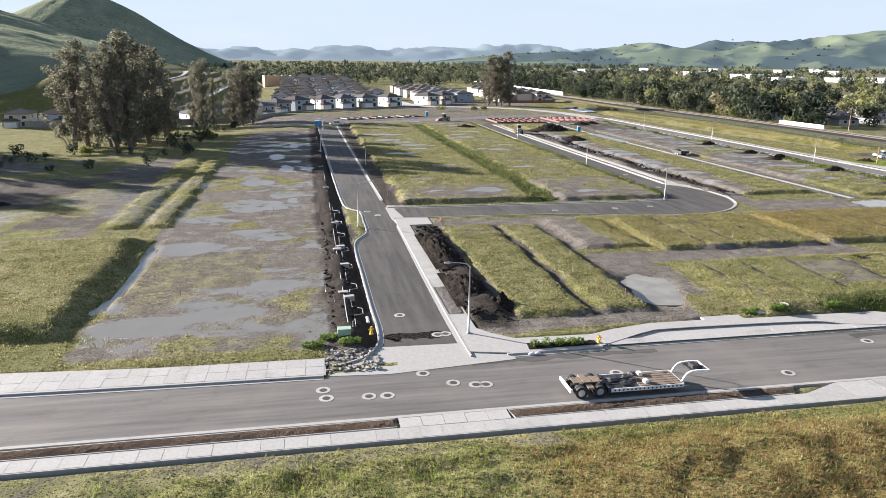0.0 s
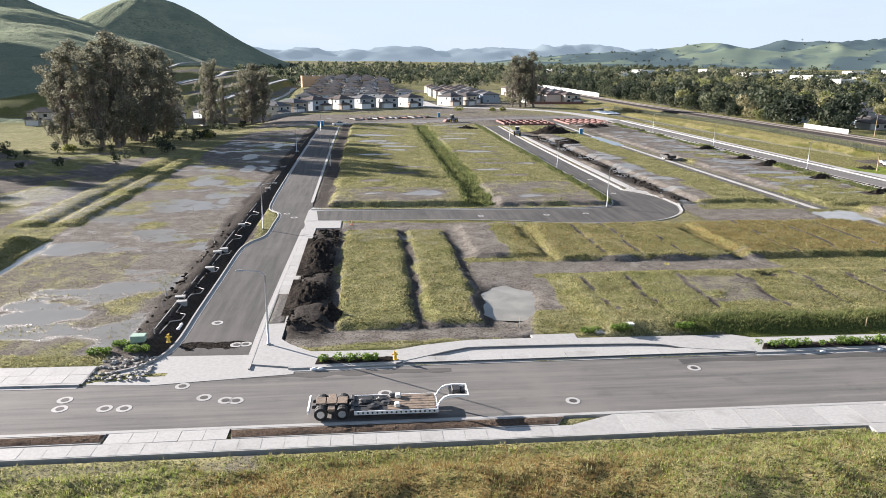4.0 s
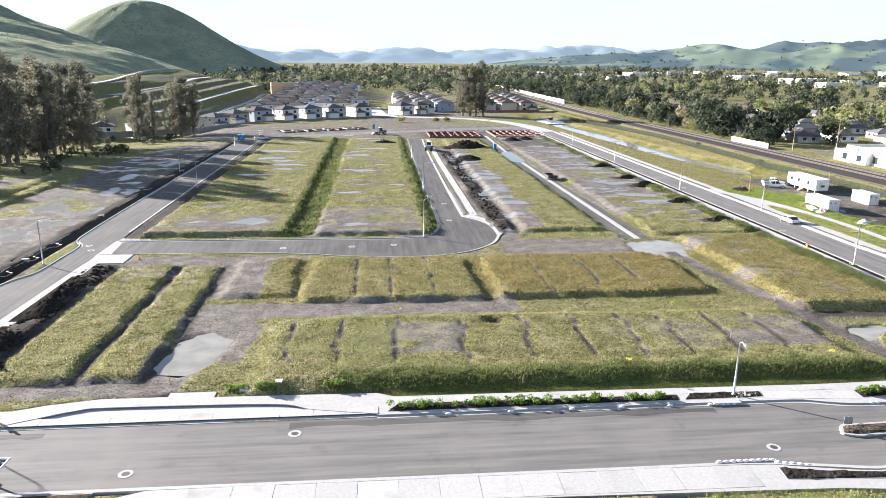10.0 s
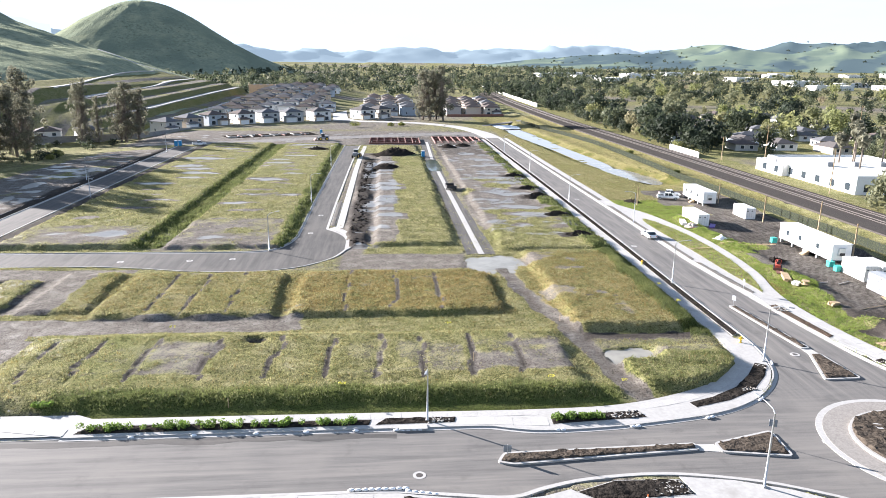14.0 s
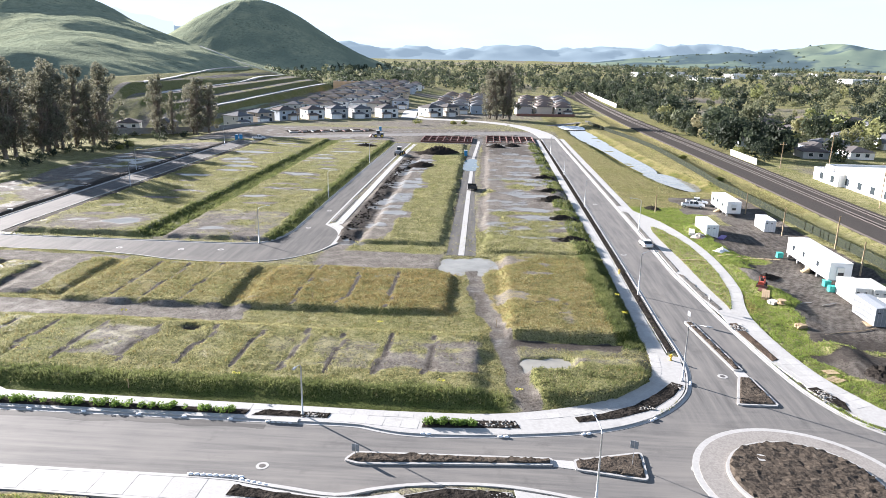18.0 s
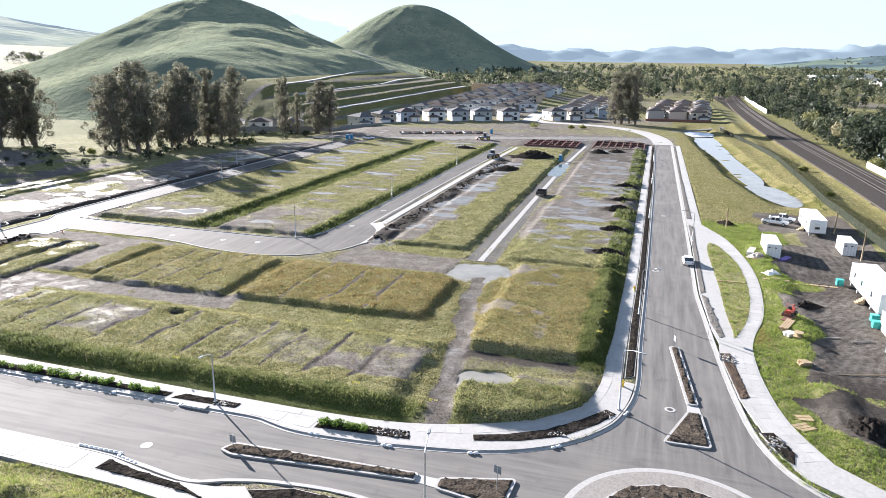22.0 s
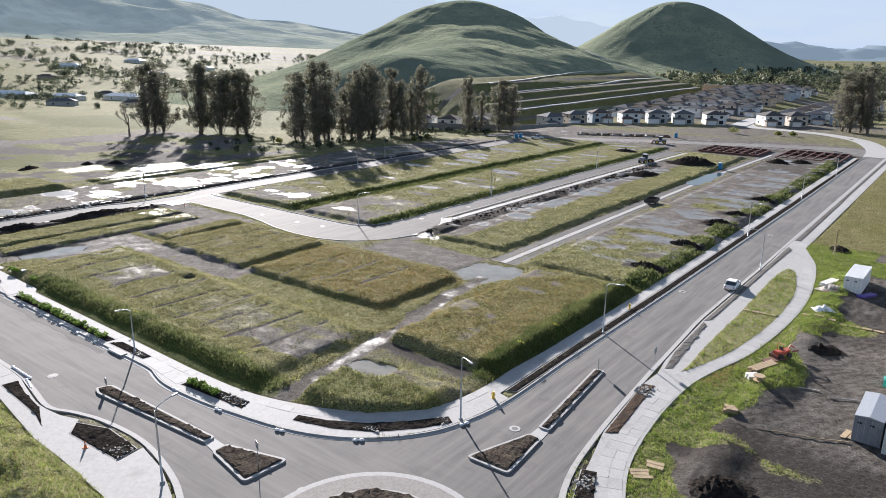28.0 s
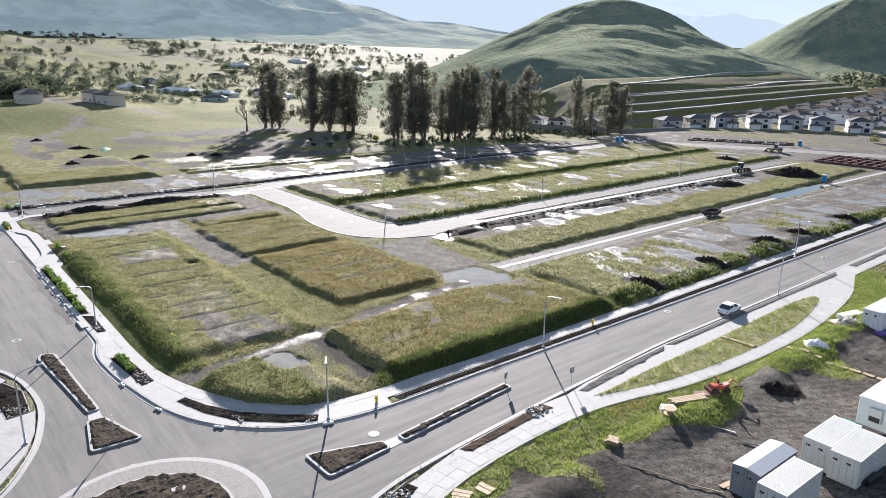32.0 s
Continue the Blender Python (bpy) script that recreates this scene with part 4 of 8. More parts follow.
def part(name, bm, material, parent, label="", smooth=False):
    return link_mesh(name, bm, material, parent, label, smooth)


def share(name, me, parent, m=None, label=""):
    ob = new(name, me)
    ob.parent = parent
    if m is not None:
        ob.matrix_basis = m
    if label:
        ob["label"] = label
    return ob


def thing(name, m, label, category, group=""):
    ob = new(name)
    ob.empty_display_size = 0.2
    ob.matrix_basis = m
    return tagged(ob, label, category, group)


def box(bm, x0, x1, y0, y1, z0, z1, bevel=0.0):
    got = bmesh.ops.create_cube(bm, size=1)["verts"]
    for v in got:
        v.co = Vector((x0 + (v.co.x + 0.5) * (x1 - x0), y0 + (v.co.y + 0.5) * (y1 - y0), z0 + (v.co.z + 0.5) * (z1 - z0)))
    if bevel:
        es = list({e for v in got for e in v.link_edges})
        bmesh.ops.bevel(bm, geom=es, offset=bevel, segments=1, affect="EDGES")
    return bm


def boxes(*rows, bevel=0.0):
    bm = bmesh.new()
    for r in rows:
        box(bm, *r, bevel=bevel)
    return bm


def tube(bm, pts, r0, r1=None, sides=8):
    """A round bar along the points, tapering from r0 to r1."""
    r1 = r0 if r1 is None else r1
    pts = [Vector(p) for p in pts]
    rings = []
    for i, p in enumerate(pts):
        t = (pts[min(i + 1, len(pts) - 1)] - pts[max(i - 1, 0)]).normalized()
        a = t.cross(Vector((0, 0, 1)))
        if a.length < 0.05:
            a = t.cross(Vector((0, 1, 0)))
        a.normalize()
        b = t.cross(a)
        r = r0 + (r1 - r0) * i / max(len(pts) - 1, 1)
        rings.append([bm.verts.new(p + r * (math.cos(2 * math.pi * k / sides) * a + math.sin(2 * math.pi * k / sides) * b)) for k in range(sides)])
    for q, s in zip(rings, rings[1:]):
        for k in range(sides):
            bm.faces.new((q[k], q[(k + 1) % sides], s[(k + 1) % sides], s[k]))
    bm.faces.new(rings[0])
    bm.faces.new(rings[-1][::-1])
    return bm


def slab(poly, z0, z1, bm=None):
    """A flat plate with the outline poly."""
    bm = bm or bmesh.new()
    top = [bm.verts.new((x, y, z1)) for x, y in poly]
    f = bm.faces.new(top)
    f.normal_update()
    if f.normal.z < 0:
        f.normal_flip()
    low = [bm.verts.new((x, y, z0)) for x, y in poly]
    n = len(poly)
    for i in range(n):
        bm.faces.new((top[i], top[(i + 1) % n], low[(i + 1) % n], low[i]))
    bmesh.ops.recalc_face_normals(bm, faces=[q for q in bm.faces if q is not f])
    bmesh.ops.triangulate(bm, faces=[f])
    return bm


def band(line, z0, z1, wide, bm=None):
    """A raised strip along a line, wide metres to its left."""
    bm = bm or bmesh.new()
    other = offset(line, wide)
    rows = [[bm.verts.new(v) for v in ((*p, z0), (*p, z1), (*q, z1), (*q, z0))] for p, q in zip(line, other)]
    for a, b in zip(rows, rows[1:]):
        for k in range(3):
            bm.faces.new((a[k], b[k], b[k + 1], a[k + 1]))
    bm.faces.new(rows[0])
    bm.faces.new(rows[-1][::-1])
    bmesh.ops.recalc_face_normals(bm, faces=bm.faces[:])
    return bm


def structure(name, bm, material, label, category, smooth=False):
    return tagged(link_mesh(name, bm, material, None, "", smooth), label, category, kind="structure")


# ---- roads ----
structure("road_1", slab(ROAD_MAIN, -0.3, 0.0), ASPHALT, "grey asphalt main road bending round to the roundabout", "road")
structure("road_2", slab(STREET_A, -0.3, 0.006), ASPHALT_NEW, "dark new asphalt side street between unbuilt lots", "road")
structure("road_3", slab(STREET_B, -0.3, 0.012), ASPHALT_NEW, "dark new asphalt cross street with a rounded knuckle", "road")
structure("road_4", slab(ROAD_NORTH, -0.3, 0.018), ASPHALT, "muddy asphalt road along the northern edge", "road")
structure("road_5", slab(LANE, -0.3, -0.02), ASPHALT_NEW, "half-finished lane with a pale concrete strip", "road")
structure("lane_gutter", band([(103.9, 116.2), (103.5, 180), (103.3, 245), (104.6, 300)], -0.2, 0.02, -1.1), CONCRETE_KERB, "pale concrete valley gutter down the lane", "gutter")


def kerb(name, line, side, z=0.15):
    """Gutter pan flush with the road and a kerb behind it."""
    structure(name, band(line, -0.25, z, 0.16 * side), CONCRETE_KERB, "pale concrete kerb along the road", "kerb")
    structure(name.replace("kerb", "gutter"), band(offset(line, -0.42 * side), -0.25, 0.022, 0.42 * side), CONCRETE_KERB, "pale concrete gutter pan", "gutter")


kerb("kerb_1", KERB_SOUTH, -1)
kerb("kerb_2", KERB_NORTH_W, 1)
kerb("kerb_3", [(57.5, 54.25)] + [q for q in KERB_NORTH_E if q[0] > 58], 1)
kerb("kerb_10", [(16.5, 54.1), (25.4, 54.2)], 1)
structure("bay_kerb", band(BAY_KERB, -0.1, 0.2, 0.22), CONCRETE_KERB, "pale concrete kerb curving round the bus bay", "kerb")
kerb("kerb_4", KERB_EAST, 1)
kerb("kerb_5", A_WEST, 1)
kerb("kerb_6", [q for q in A_EAST if q[1] < 106], -1)
kerb("kerb_7", [q for q in A_EAST if q[1] > 120], -1)
kerb("kerb_8", B_SOUTH + C_EAST[1:], -1)
kerb("kerb_9", C_WEST, -1)
structure("apron_1", slab([(0.9, 52.4), (3, 54.2), (5.2, 56.4), (5.9, 57.6), (13.2, 57.4), (13.4, 55.2), (17, 54.2), (17, 53.2), (6, 52.0)], -0.2, 0.026), CONCRETE_KERB, "pale concrete cross gutter at the street mouth", "gutter")
structure("apron_2", slab([(13.0, 110.2), (13.6, 105.2), (19, 105.2), (19, 110.1), (15.2, 110.6), (14.4, 118.4), (19, 119.0), (19, 120.2), (13.6, 121.4), (13.0, 119)], -0.2, 0.03), CONCRETE_KERB, "pale concrete cross gutter at the side street", "gutter")

# bus bays: concrete pads between the asphalt and the pavements
structure("bus_bay", slab([(57.5, 54.1), (25.4, 54.1)] + BAY_KERB, -0.2, 0.03), CONCRETE, "pale concrete bus bay with a curved kerb", "pavement")

# patches and stains laid over the asphalt
def blotch(name, x0, x1, y0, y1, z, material, label, seed):
    r = random.Random(seed)
    n = 16
    poly = [(x0 + (x1 - x0) * i / n, y0 + r.uniform(0, 0.45) * (y1 - y0)) for i in range(n + 1)] + [(x1 - (x1 - x0) * i / n, y1 - r.uniform(0, 0.2) * (y1 - y0)) for i in range(n + 1)]
    structure(name, slab(poly, z - 0.004, z), material, label, "road patch")


blotch("road_patch_1", 50, 88, 52.5, 53.75, 0.005, ASPHALT_NEW, "darker repaired asphalt strip beside the gutter", 1)
blotch("road_patch_2", 6.4, 12.4, 58.6, 60.8, 0.011, BLACK_SOIL, "wet muddy stain at the street mouth", 2)
blotch("road_patch_3", 13.0, 30.0, 52.4, 53.6, 0.005, ASPHALT_NEW, "dark oil stain along the gutter", 3)

# ---- pavements, each with its slabs ----
def pavement(name, poly, label, z=0.13):
    return structure(name, slab(poly, -0.3, z), CONCRETE_KERB, label, "pavement")


pavement("pavement_1", WALK_SOUTH, "pale new concrete pavement along the main road")
pavement("pavement_2", WALK_NORTH_W, "wide pale concrete pavement west of the side street")
pavement("pavement_3", WALK_NE, "pale concrete pavement round the corner lot", 0.134)
pav_east = pavement("pavement_4", WALK_EAST, "pale concrete pavement and looping path", 0.13)
structure("loop_lawn", slab(LOOP_LAWN, 0.0, 0.15), LAWN, "lawn enclosed by the looping path", "lawn")

# ---- roundabout and islands ----
structure("roundabout_rim", slab(ring(*RB, 9.3), -0.2, 0.05), CONCRETE_KERB, "pale flush concrete rim round the truck apron", "kerb")
structure("roundabout_apron", slab(ring(*RB, 8.7), -0.2, 0.075), PAVER, "brownish textured truck apron round the roundabout", "pavement")
structure("roundabout_kerb", slab(ring(*RB, 6.45), -0.1, 0.3), CONCRETE_KERB, "pale concrete kerb ring", "kerb")


clod = random.Random(3)


def bed_mesh(poly, z, rough=0.12, cell=0.45):
    """Loose soil filling an outline, with lumps."""
    bm = bmesh.new()
    xs, ys = [q[0] for q in poly], [q[1] for q in poly]
    f = bm.faces.new([bm.verts.new((x, y, z)) for x, y in poly])
    for axis, lo, hi in ((0, min(xs), max(xs)), (1, min(ys), max(ys))):
        v = lo + cell
        while v < hi:
            co = (v, 0, 0) if axis == 0 else (0, v, 0)
            no = (1, 0, 0) if axis == 0 else (0, 1, 0)
            bmesh.ops.bisect_plane(bm, geom=bm.verts[:] + bm.edges[:] + bm.faces[:], plane_co=co, plane_no=no)
            v += cell
    for v in bm.verts:
        if not v.is_boundary:
            v.co.z += rough * (0.15 + 0.5 * (noise.noise(v.co * 0.7) + 0.7) + 0.6 * clod.random() ** 2)
            v.co.x += clod.uniform(-0.12, 0.12)
            v.co.y += clod.uniform(-0.12, 0.12)
    bmesh.ops.recalc_face_normals(bm, faces=bm.faces[:])
    if bm.faces and sum(q.normal.z for q in bm.faces) < 0:
        bmesh.ops.reverse_faces(bm, faces=bm.faces[:])
    return bm


def shrink(poly, d):
    c = Vector(np.mean(poly, 0))
    out = []
    n = len(poly)
    area = sum(poly[i][0] * poly[(i + 1) % n][1] - poly[(i + 1) % n][0] * poly[i][1] for i in range(n))
    s = 1 if area > 0 else -1
    for i in range(n):
        a, b, q = Vector(poly[i - 1]), Vector(poly[(i + 1) % n]), Vector(poly[i])
        t = (b - a).normalized()
        out.append((q.x - t.y * d * s, q.y + t.x * d * s))
    return out


structure("roundabout_soil", bed_mesh(ring(*RB, 6.2, 40), 0.34, 0.22, 0.36), SOIL, "bare dark soil mounded inside the roundabout", "soil")


def island(name, poly, label):
    isl = structure(name, slab(poly, -0.1, 0.16), CONCRETE_KERB, label, "traffic island")
    inner = shrink(poly, 0.26)
    ob = link_mesh("soil", bed_mesh(inner, 0.178, 0.13, 0.32), SOIL, isl, "bare dark planting soil")
    return isl


def rounded(pts, n=4):
    out = []
    m = len(pts)
    for i in range(m):
        a, q, b = Vector(pts[i - 1]), Vector(pts[i]), Vector(pts[(i + 1) % m])
        d = min(0.6, (a - q).length * 0.3, (b - q).length * 0.3)
        p0, p1 = q + (a - q).normalized() * d, q + (b - q).normalized() * d
        for k in range(n + 1):
            t = k / n
            v = p0 * (1 - t) ** 2 + q * 2 * t * (1 - t) + p1 * t * t
            out.append((v.x, v.y))
    return out


island("traffic_island_1", rounded([(96.6, 48.0), (98.0, 47.5), (106, 48.2), (115.2, 48.9), (115.2, 50.1), (97.4, 49.5)]), "long kerbed traffic island with bare soil")
island("traffic_island_2", rounded([(117, 48.4), (123.2, 47.3), (123.5, 51.9), (117, 50.0)]), "three-cornered kerbed traffic island with bare soil")
island("traffic_island_3", rounded([(138.0, 70.8), (139.2, 70.9), (137.6, 86.6), (136.4, 86.5)]), "long narrow kerbed traffic island")
island("traffic_island_4", rounded([(135.5, 62.2), (140.0, 62.3), (139.4, 69.2), (138.0, 69.3)]), "three-cornered kerbed traffic island with bare soil")
structure("island_link_1", slab([(115.2, 48.9), (117, 48.6), (117, 49.9), (115.2, 50.0)], 0.0, 0.03), CONCRETE, "flush concrete crossing between islands", "pavement")
structure("island_link_2", slab([(138.0, 69.2), (139.4, 69.1), (139.2, 70.9), (138.0, 70.8)], 0.0, 0.03), CONCRETE, "flush concrete crossing between islands", "pavement")

# ---- standing water ----
def pool(name, poly, z, material, label):
    structure(name, slab(poly, z - 0.02, z), material, label, "pond")


pool("water_1", curve([(34.9, 65.4), (36.8, 64.3), (39.6, 64.2), (41.8, 65.6), (42.6, 69.4), (42.0, 72.6), (39.6, 74.6), (38.0, 77.6), (36.6, 78.4), (36.2, 74.8), (35.2, 71.2)], 5, True), -0.1, WATER, "muddy rainwater pond between turf lots")
pool("water_2", ring(116.2, 70.0, 3.4, 28), -0.12, WATER, "small muddy pond in the corner lot")
pool("water_3", ring(105.9, 109.6, 6.3, 32), -0.075, WATER, "broad puddle at the end of the lane")
pool("water_4", POND_LANE_NORTH, 0.024, WATER_CLEAR, "long puddle lying across the lane")
pool("water_5", CHANNEL, -1.15, WATER, "flooded drainage channel beside the railway")
pool("water_6", BASIN, -1.13, WATER, "reedy shallow basin at the channel's end")
pool("water_7", DITCH_W, -0.22, WATER, "narrow flooded ditch beside a turf bank")

# ---- hills and distance ----
HILL_A, HILL_B = (-383.0, 776.0, 105.6, 125.6, 227.0), (-513.0, 1870.0, 178.0, 246.0, 246.0)


def hill_height(x, y, cx, cy, top, sx, sy, seed):
    """A rounded cone, furrowed by gullies that run down its sides."""
    r = np.hypot((x - cx) / sx, (y - cy) / sy)
    a = np.arctan2(y - cy, x - cx)
    gully = 1 - np.abs(2 * vnoise(a * 40 + 300, r * 9, 7, 3, seed) - 1)
    rough = (vnoise(x, y, sx * 0.36, 5, seed + 1) - 0.5) * 0.055 * top + (vnoise(x, y, 22, 3, seed + 2) - 0.5) * 2.8
    return top * np.exp(-r ** 2.06) - 4.5 + (rough - 0.03 * top * gully) * step(r, 0.08, 0.45) * np.exp(-(r / 1.25) ** 2)


def hill_1_height(x, y):
    spur = 40.8 * np.exp(-((x + 188) / 101.5) ** 2 - ((y - 536) / 471) ** 2) * step(y, 318, 430) * step(900 - y, 0, 150)
    spur = spur + 16 * np.exp(-((x + 265) / 60) ** 2 - ((y - 620) / 150) ** 2)
    return hill_height(x, y, *HILL_A, 31) + spur * (0.94 + 0.12 * vnoise(x, y, 40, 3, 33))


NEAR_STEPS = [(-34, -3.0), (-40, 0.0), (-49, 0.8), (-52.5, 4.4), (-59, 4.8), (-63, 7.8), (-72, 8.2), (-77, 11.6), (-87, 12.2), (-91, 15.0), (-94, 17.8), (-100, 18.2), (-110, 20.0), (-118, 20.0), (-130, 10.0), (-240, -10.0)]
FAR_STEPS = [(-34, -3.0), (-40, 2.0), (-48, 3.0), (-52, 7.9), (-60, 8.4), (-65, 11.4), (-74, 11.8), (-79, 14.0), (-91, 14.4), (-94, 15.6), (-103, 16.0), (-109, 18.6), (-125, 21.6), (-134, 22.2), (-150, 12.0), (-240, -10.0)]


def terrace_height(x, y):
    """The cut hillside: building benches and streets stepping up to the west."""
    f = np.clip((y - 385) / 295, 0, 1)
    wob = x + 2.4 * (vnoise(x, y, 26, 3, 43) - 0.5)
    # walk along matching kerbs of the two profiles, so that each bench stays level across
    k = np.interp(-wob, [-(q[0] + p[0]) / 2 for q, p in zip(NEAR_STEPS, FAR_STEPS)], np.arange(len(NEAR_STEPS)))
    nx = np.interp(k, np.arange(len(NEAR_STEPS)), [q[0] for q in NEAR_STEPS])
    fx = np.interp(k, np.arange(len(NEAR_STEPS)), [q[0] for q in FAR_STEPS])
    k = np.interp(-(wob - (nx * (1 - f) + fx * f - (nx + fx) / 2)), [-(q[0] + p[0]) / 2 for q, p in zip(NEAR_STEPS, FAR_STEPS)], np.arange(len(NEAR_STEPS)))
    z = np.interp(k, np.arange(len(NEAR_STEPS)), [q[1] for q in NEAR_STEPS]) * (1 - f) + np.interp(k, np.arange(len(NEAR_STEPS)), [q[1] for q in FAR_STEPS]) * f
    edge = step(y, 322, 346 + 2.6 * np.clip(z, 0, 25)) * step(745 - y, 0, 42) * step(-x, 34, 40) * step(240 + x, 0, 40)
    return z * edge - 7 * (1 - edge) + 0.35 * (vnoise(x, y, 9, 3, 44) - 0.5), k, edge


def make_hill(name, zfun, cx, cy, reach, cell, label):
    me, x, y = grid_mesh(name, np.arange(cx - reach, cx + reach, cell), np.arange(cy - reach, cy + reach, cell), zfun, HILL)
    return tagged(new(name, me), label, "hill", kind="structure")


make_hill("hill_1", hill_1_height, -330, 730, 440, 4.0, "steep green grassy hill in low backlight")
make_hill("hill_2", lambda x, y: hill_height(x, y, *HILL_B, 35), HILL_B[0], HILL_B[1], 560, 8.0, "conical dark green hill beyond the houses")
ter_me, tx, ty = grid_mesh("hill_3", np.arange(-244, -32, 1.2), np.arange(318, 752, 3.0), lambda x, y: terrace_height(x, y)[0], GROUND)
tk = terrace_height(tx, ty)[1]
bench = np.isin(np.floor(tk), (1, 3, 5, 7, 10)) & (tx > -140)
tn = vnoise(tx, ty, 18, 3, 41)
for key, values in (("grass", np.where(bench, 0.35 + 0.9 * (tn - 0.45), 1.0)), ("wet", 0 * tk), ("dark", np.where(bench, 0, 0.35 * (tn > 0.6))), ("lush", np.where(bench, 0.05, 0.3)), ("dry", 0.15 + 0 * tk)):
    ter_me.attributes.new(key, "FLOAT", "POINT").data.foreach_set("value", values.astype(np.float32))
tagged(new("hill_3", ter_me), "hillside cut into building terraces", "hillside", kind="structure")


def hill_road(name, pts, wide, lift=0.25):
    """A pale street laid along the hillside, following its height."""
    line = curve(pts, 8)
    other = offset(line, wide)
    bm = bmesh.new()
    mid = [(0.5 * (p[0] + q[0]), 0.5 * (p[1] + q[1])) for p, q in zip(line, other)]
    zs = np.maximum(terrace_height(np.array([q[0] for q in mid]), np.array([q[1] for q in mid]))[0], hill_1_height(np.array([q[0] for q in mid]), np.array([q[1] for q in mid]))) + lift
    rows = [[bm.verts.new(v) for v in ((*p, z - 1.5), (*p, z), (*q, z), (*q, z - 1.5))] for p, q, z in zip(line, other, zs)]
    for a, b in zip(rows, rows[1:]):
        for k in range(3):
            bm.faces.new((a[k], b[k], b[k + 1], a[k + 1]))
    bmesh.ops.recalc_face_normals(bm, faces=bm.faces[:])
    structure(name, bm, CONCRETE_KERB, "pale unfinished terrace street on the hillside", "road")


hill_road("terrace_road_1", [(-53, 372), (-53, 400), (-53, 460), (-54, 540), (-54, 630), (-52, 690)], 4.2)
hill_road("terrace_road_2", [(-80, 392), (-81, 420), (-84, 467), (-88, 560), (-94, 640), (-95, 712)], 4.6)
hill_road("terrace_road_3", [(-95, 405), (-98, 430), (-104, 470), (-114, 527), (-123, 600), (-128, 689)], 3.0)
hill_road("terrace_road_4", [(-60, 725), (-96, 716), (-135, 716), (-165, 726), (-200, 750)], 2.4)
hill_road("terrace_road_5", [(-37, 392), (-37, 450), (-37, 540), (-39, 640)], 4.0)


SEEDS = {}


def range_height(name, a, r):
    r0, r1, tops, seed = SEEDS[name]
    x, y = 110 - r * np.sin(np.radians(a)), r * np.cos(np.radians(a))
    prof = np.interp(a, [t[0] for t in tops], [t[1] for t in tops])
    f = (r - r0) / (r1 - r0)
    lump = vnoise(x, y, (r1 - r0) * 0.42, 2, seed) * 0.55 + 0.45 * (1 - np.abs(2 * vnoise(x, y, (r1 - r0) * 0.24, 3, seed + 3) - 1))
    return x, y, prof * (step(f, 0.12, 0.74) * (1 - 0.4 * step(f, 0.7, 1))) * (0.1 + 1.55 * lump) - 10 + 0.0095 * np.maximum(r - 800, 0) + 0.055 * np.maximum(-x - 560, 0)


def distant_range(name, a0, a1, r0, r1, tops, material, label, seed, na=160, nr=26):
    """A range of hills round the horizon: a0 to a1 degrees left of +y, tops (angle, metres)."""
    A, R = np.meshgrid(np.linspace(a0, a1, na), np.linspace(r0, r1, nr))
    SEEDS[name] = (r0, r1, tops, seed)
    a, r = A.ravel(), R.ravel()
    x, y, z = range_height(name, a, r)
    i = (np.arange(nr - 1)[:, None] * na + np.arange(na - 1)).ravel()
    faces = np.stack([i, i + na, i + na + 1, i + 1], 1)
    return tagged(new(name, raw_mesh(name, np.stack([x, y, z], 1), faces, material)), label, "hills", kind="structure")


# horizon ranges; their haze is painted into the materials, by colour and emission
distant_range("backdrop_1", 30, 112, 1500, 3200, [(30, 0), (40, 12), (46, 50), (52, 80), (60, 130), (70, 200), (80, 290), (95, 350), (112, 340)], RANGE, "long grassy mountain range, haze painted in", 51, 260, 60)
distant_range("backdrop_2", 24, 80, 3300, 4400, [(24, 120), (34, 160), (42, 260), (50, 330), (60, 420), (70, 460), (80, 470)], HAZE_PALE_HILL, "far mountains, pale haze painted in", 52)
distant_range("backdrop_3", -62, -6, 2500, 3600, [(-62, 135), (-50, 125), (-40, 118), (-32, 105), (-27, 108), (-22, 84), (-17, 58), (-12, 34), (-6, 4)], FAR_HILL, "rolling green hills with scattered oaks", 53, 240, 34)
distant_range("backdrop_4", -40, 30, 4000, 4700, [(-40, 100), (-20, 95), (-8, 80), (4, 82), (14, 95), (30, 80)], HAZE_BLUE_HILL, "hills on the horizon, blue haze painted in", 54)


# ---- trees ----
def card_cloud(centres, radii, count, size, seed, flat=0.75):
    """Leaf clumps: small bent quads strewn through round lobes, thickest near their skins."""
    r = np.random.default_rng(seed)
    lobe = r.choice(len(centres), count, p=np.array(radii) ** 2 / np.sum(np.array(radii) ** 2))
    d = r.normal(size=(count, 3))
    d /= np.linalg.norm(d, axis=1, keepdims=True)
    rad = np.array(radii)[lobe] * (0.45 + 0.6 * r.random(count) ** 0.6)
    p = np.array(centres)[lobe] + d * rad[:, None] * (1, 1, flat)
    face = d + 0.55 * r.normal(size=(count, 3))
    u = np.cross(face, r.normal(size=(count, 3)))
    u /= np.linalg.norm(u, axis=1, keepdims=True)
    v = np.cross(face, u)
    v /= np.linalg.norm(v, axis=1, keepdims=True)
    s = size * (0.6 + 0.8 * r.random(count))[:, None]
    w = np.cross(u, v) * s * 0.25
    verts = np.stack([p - u * s - v * s * 0.6, p + u * s - v * s * 0.7 + w, p + u * s * 0.8 + v * s * 0.7, p - u * s * 0.9 + v * s * 0.6 + w], 1).reshape(-1, 3)
    return verts, np.arange(count * 4).reshape(-1, 4)


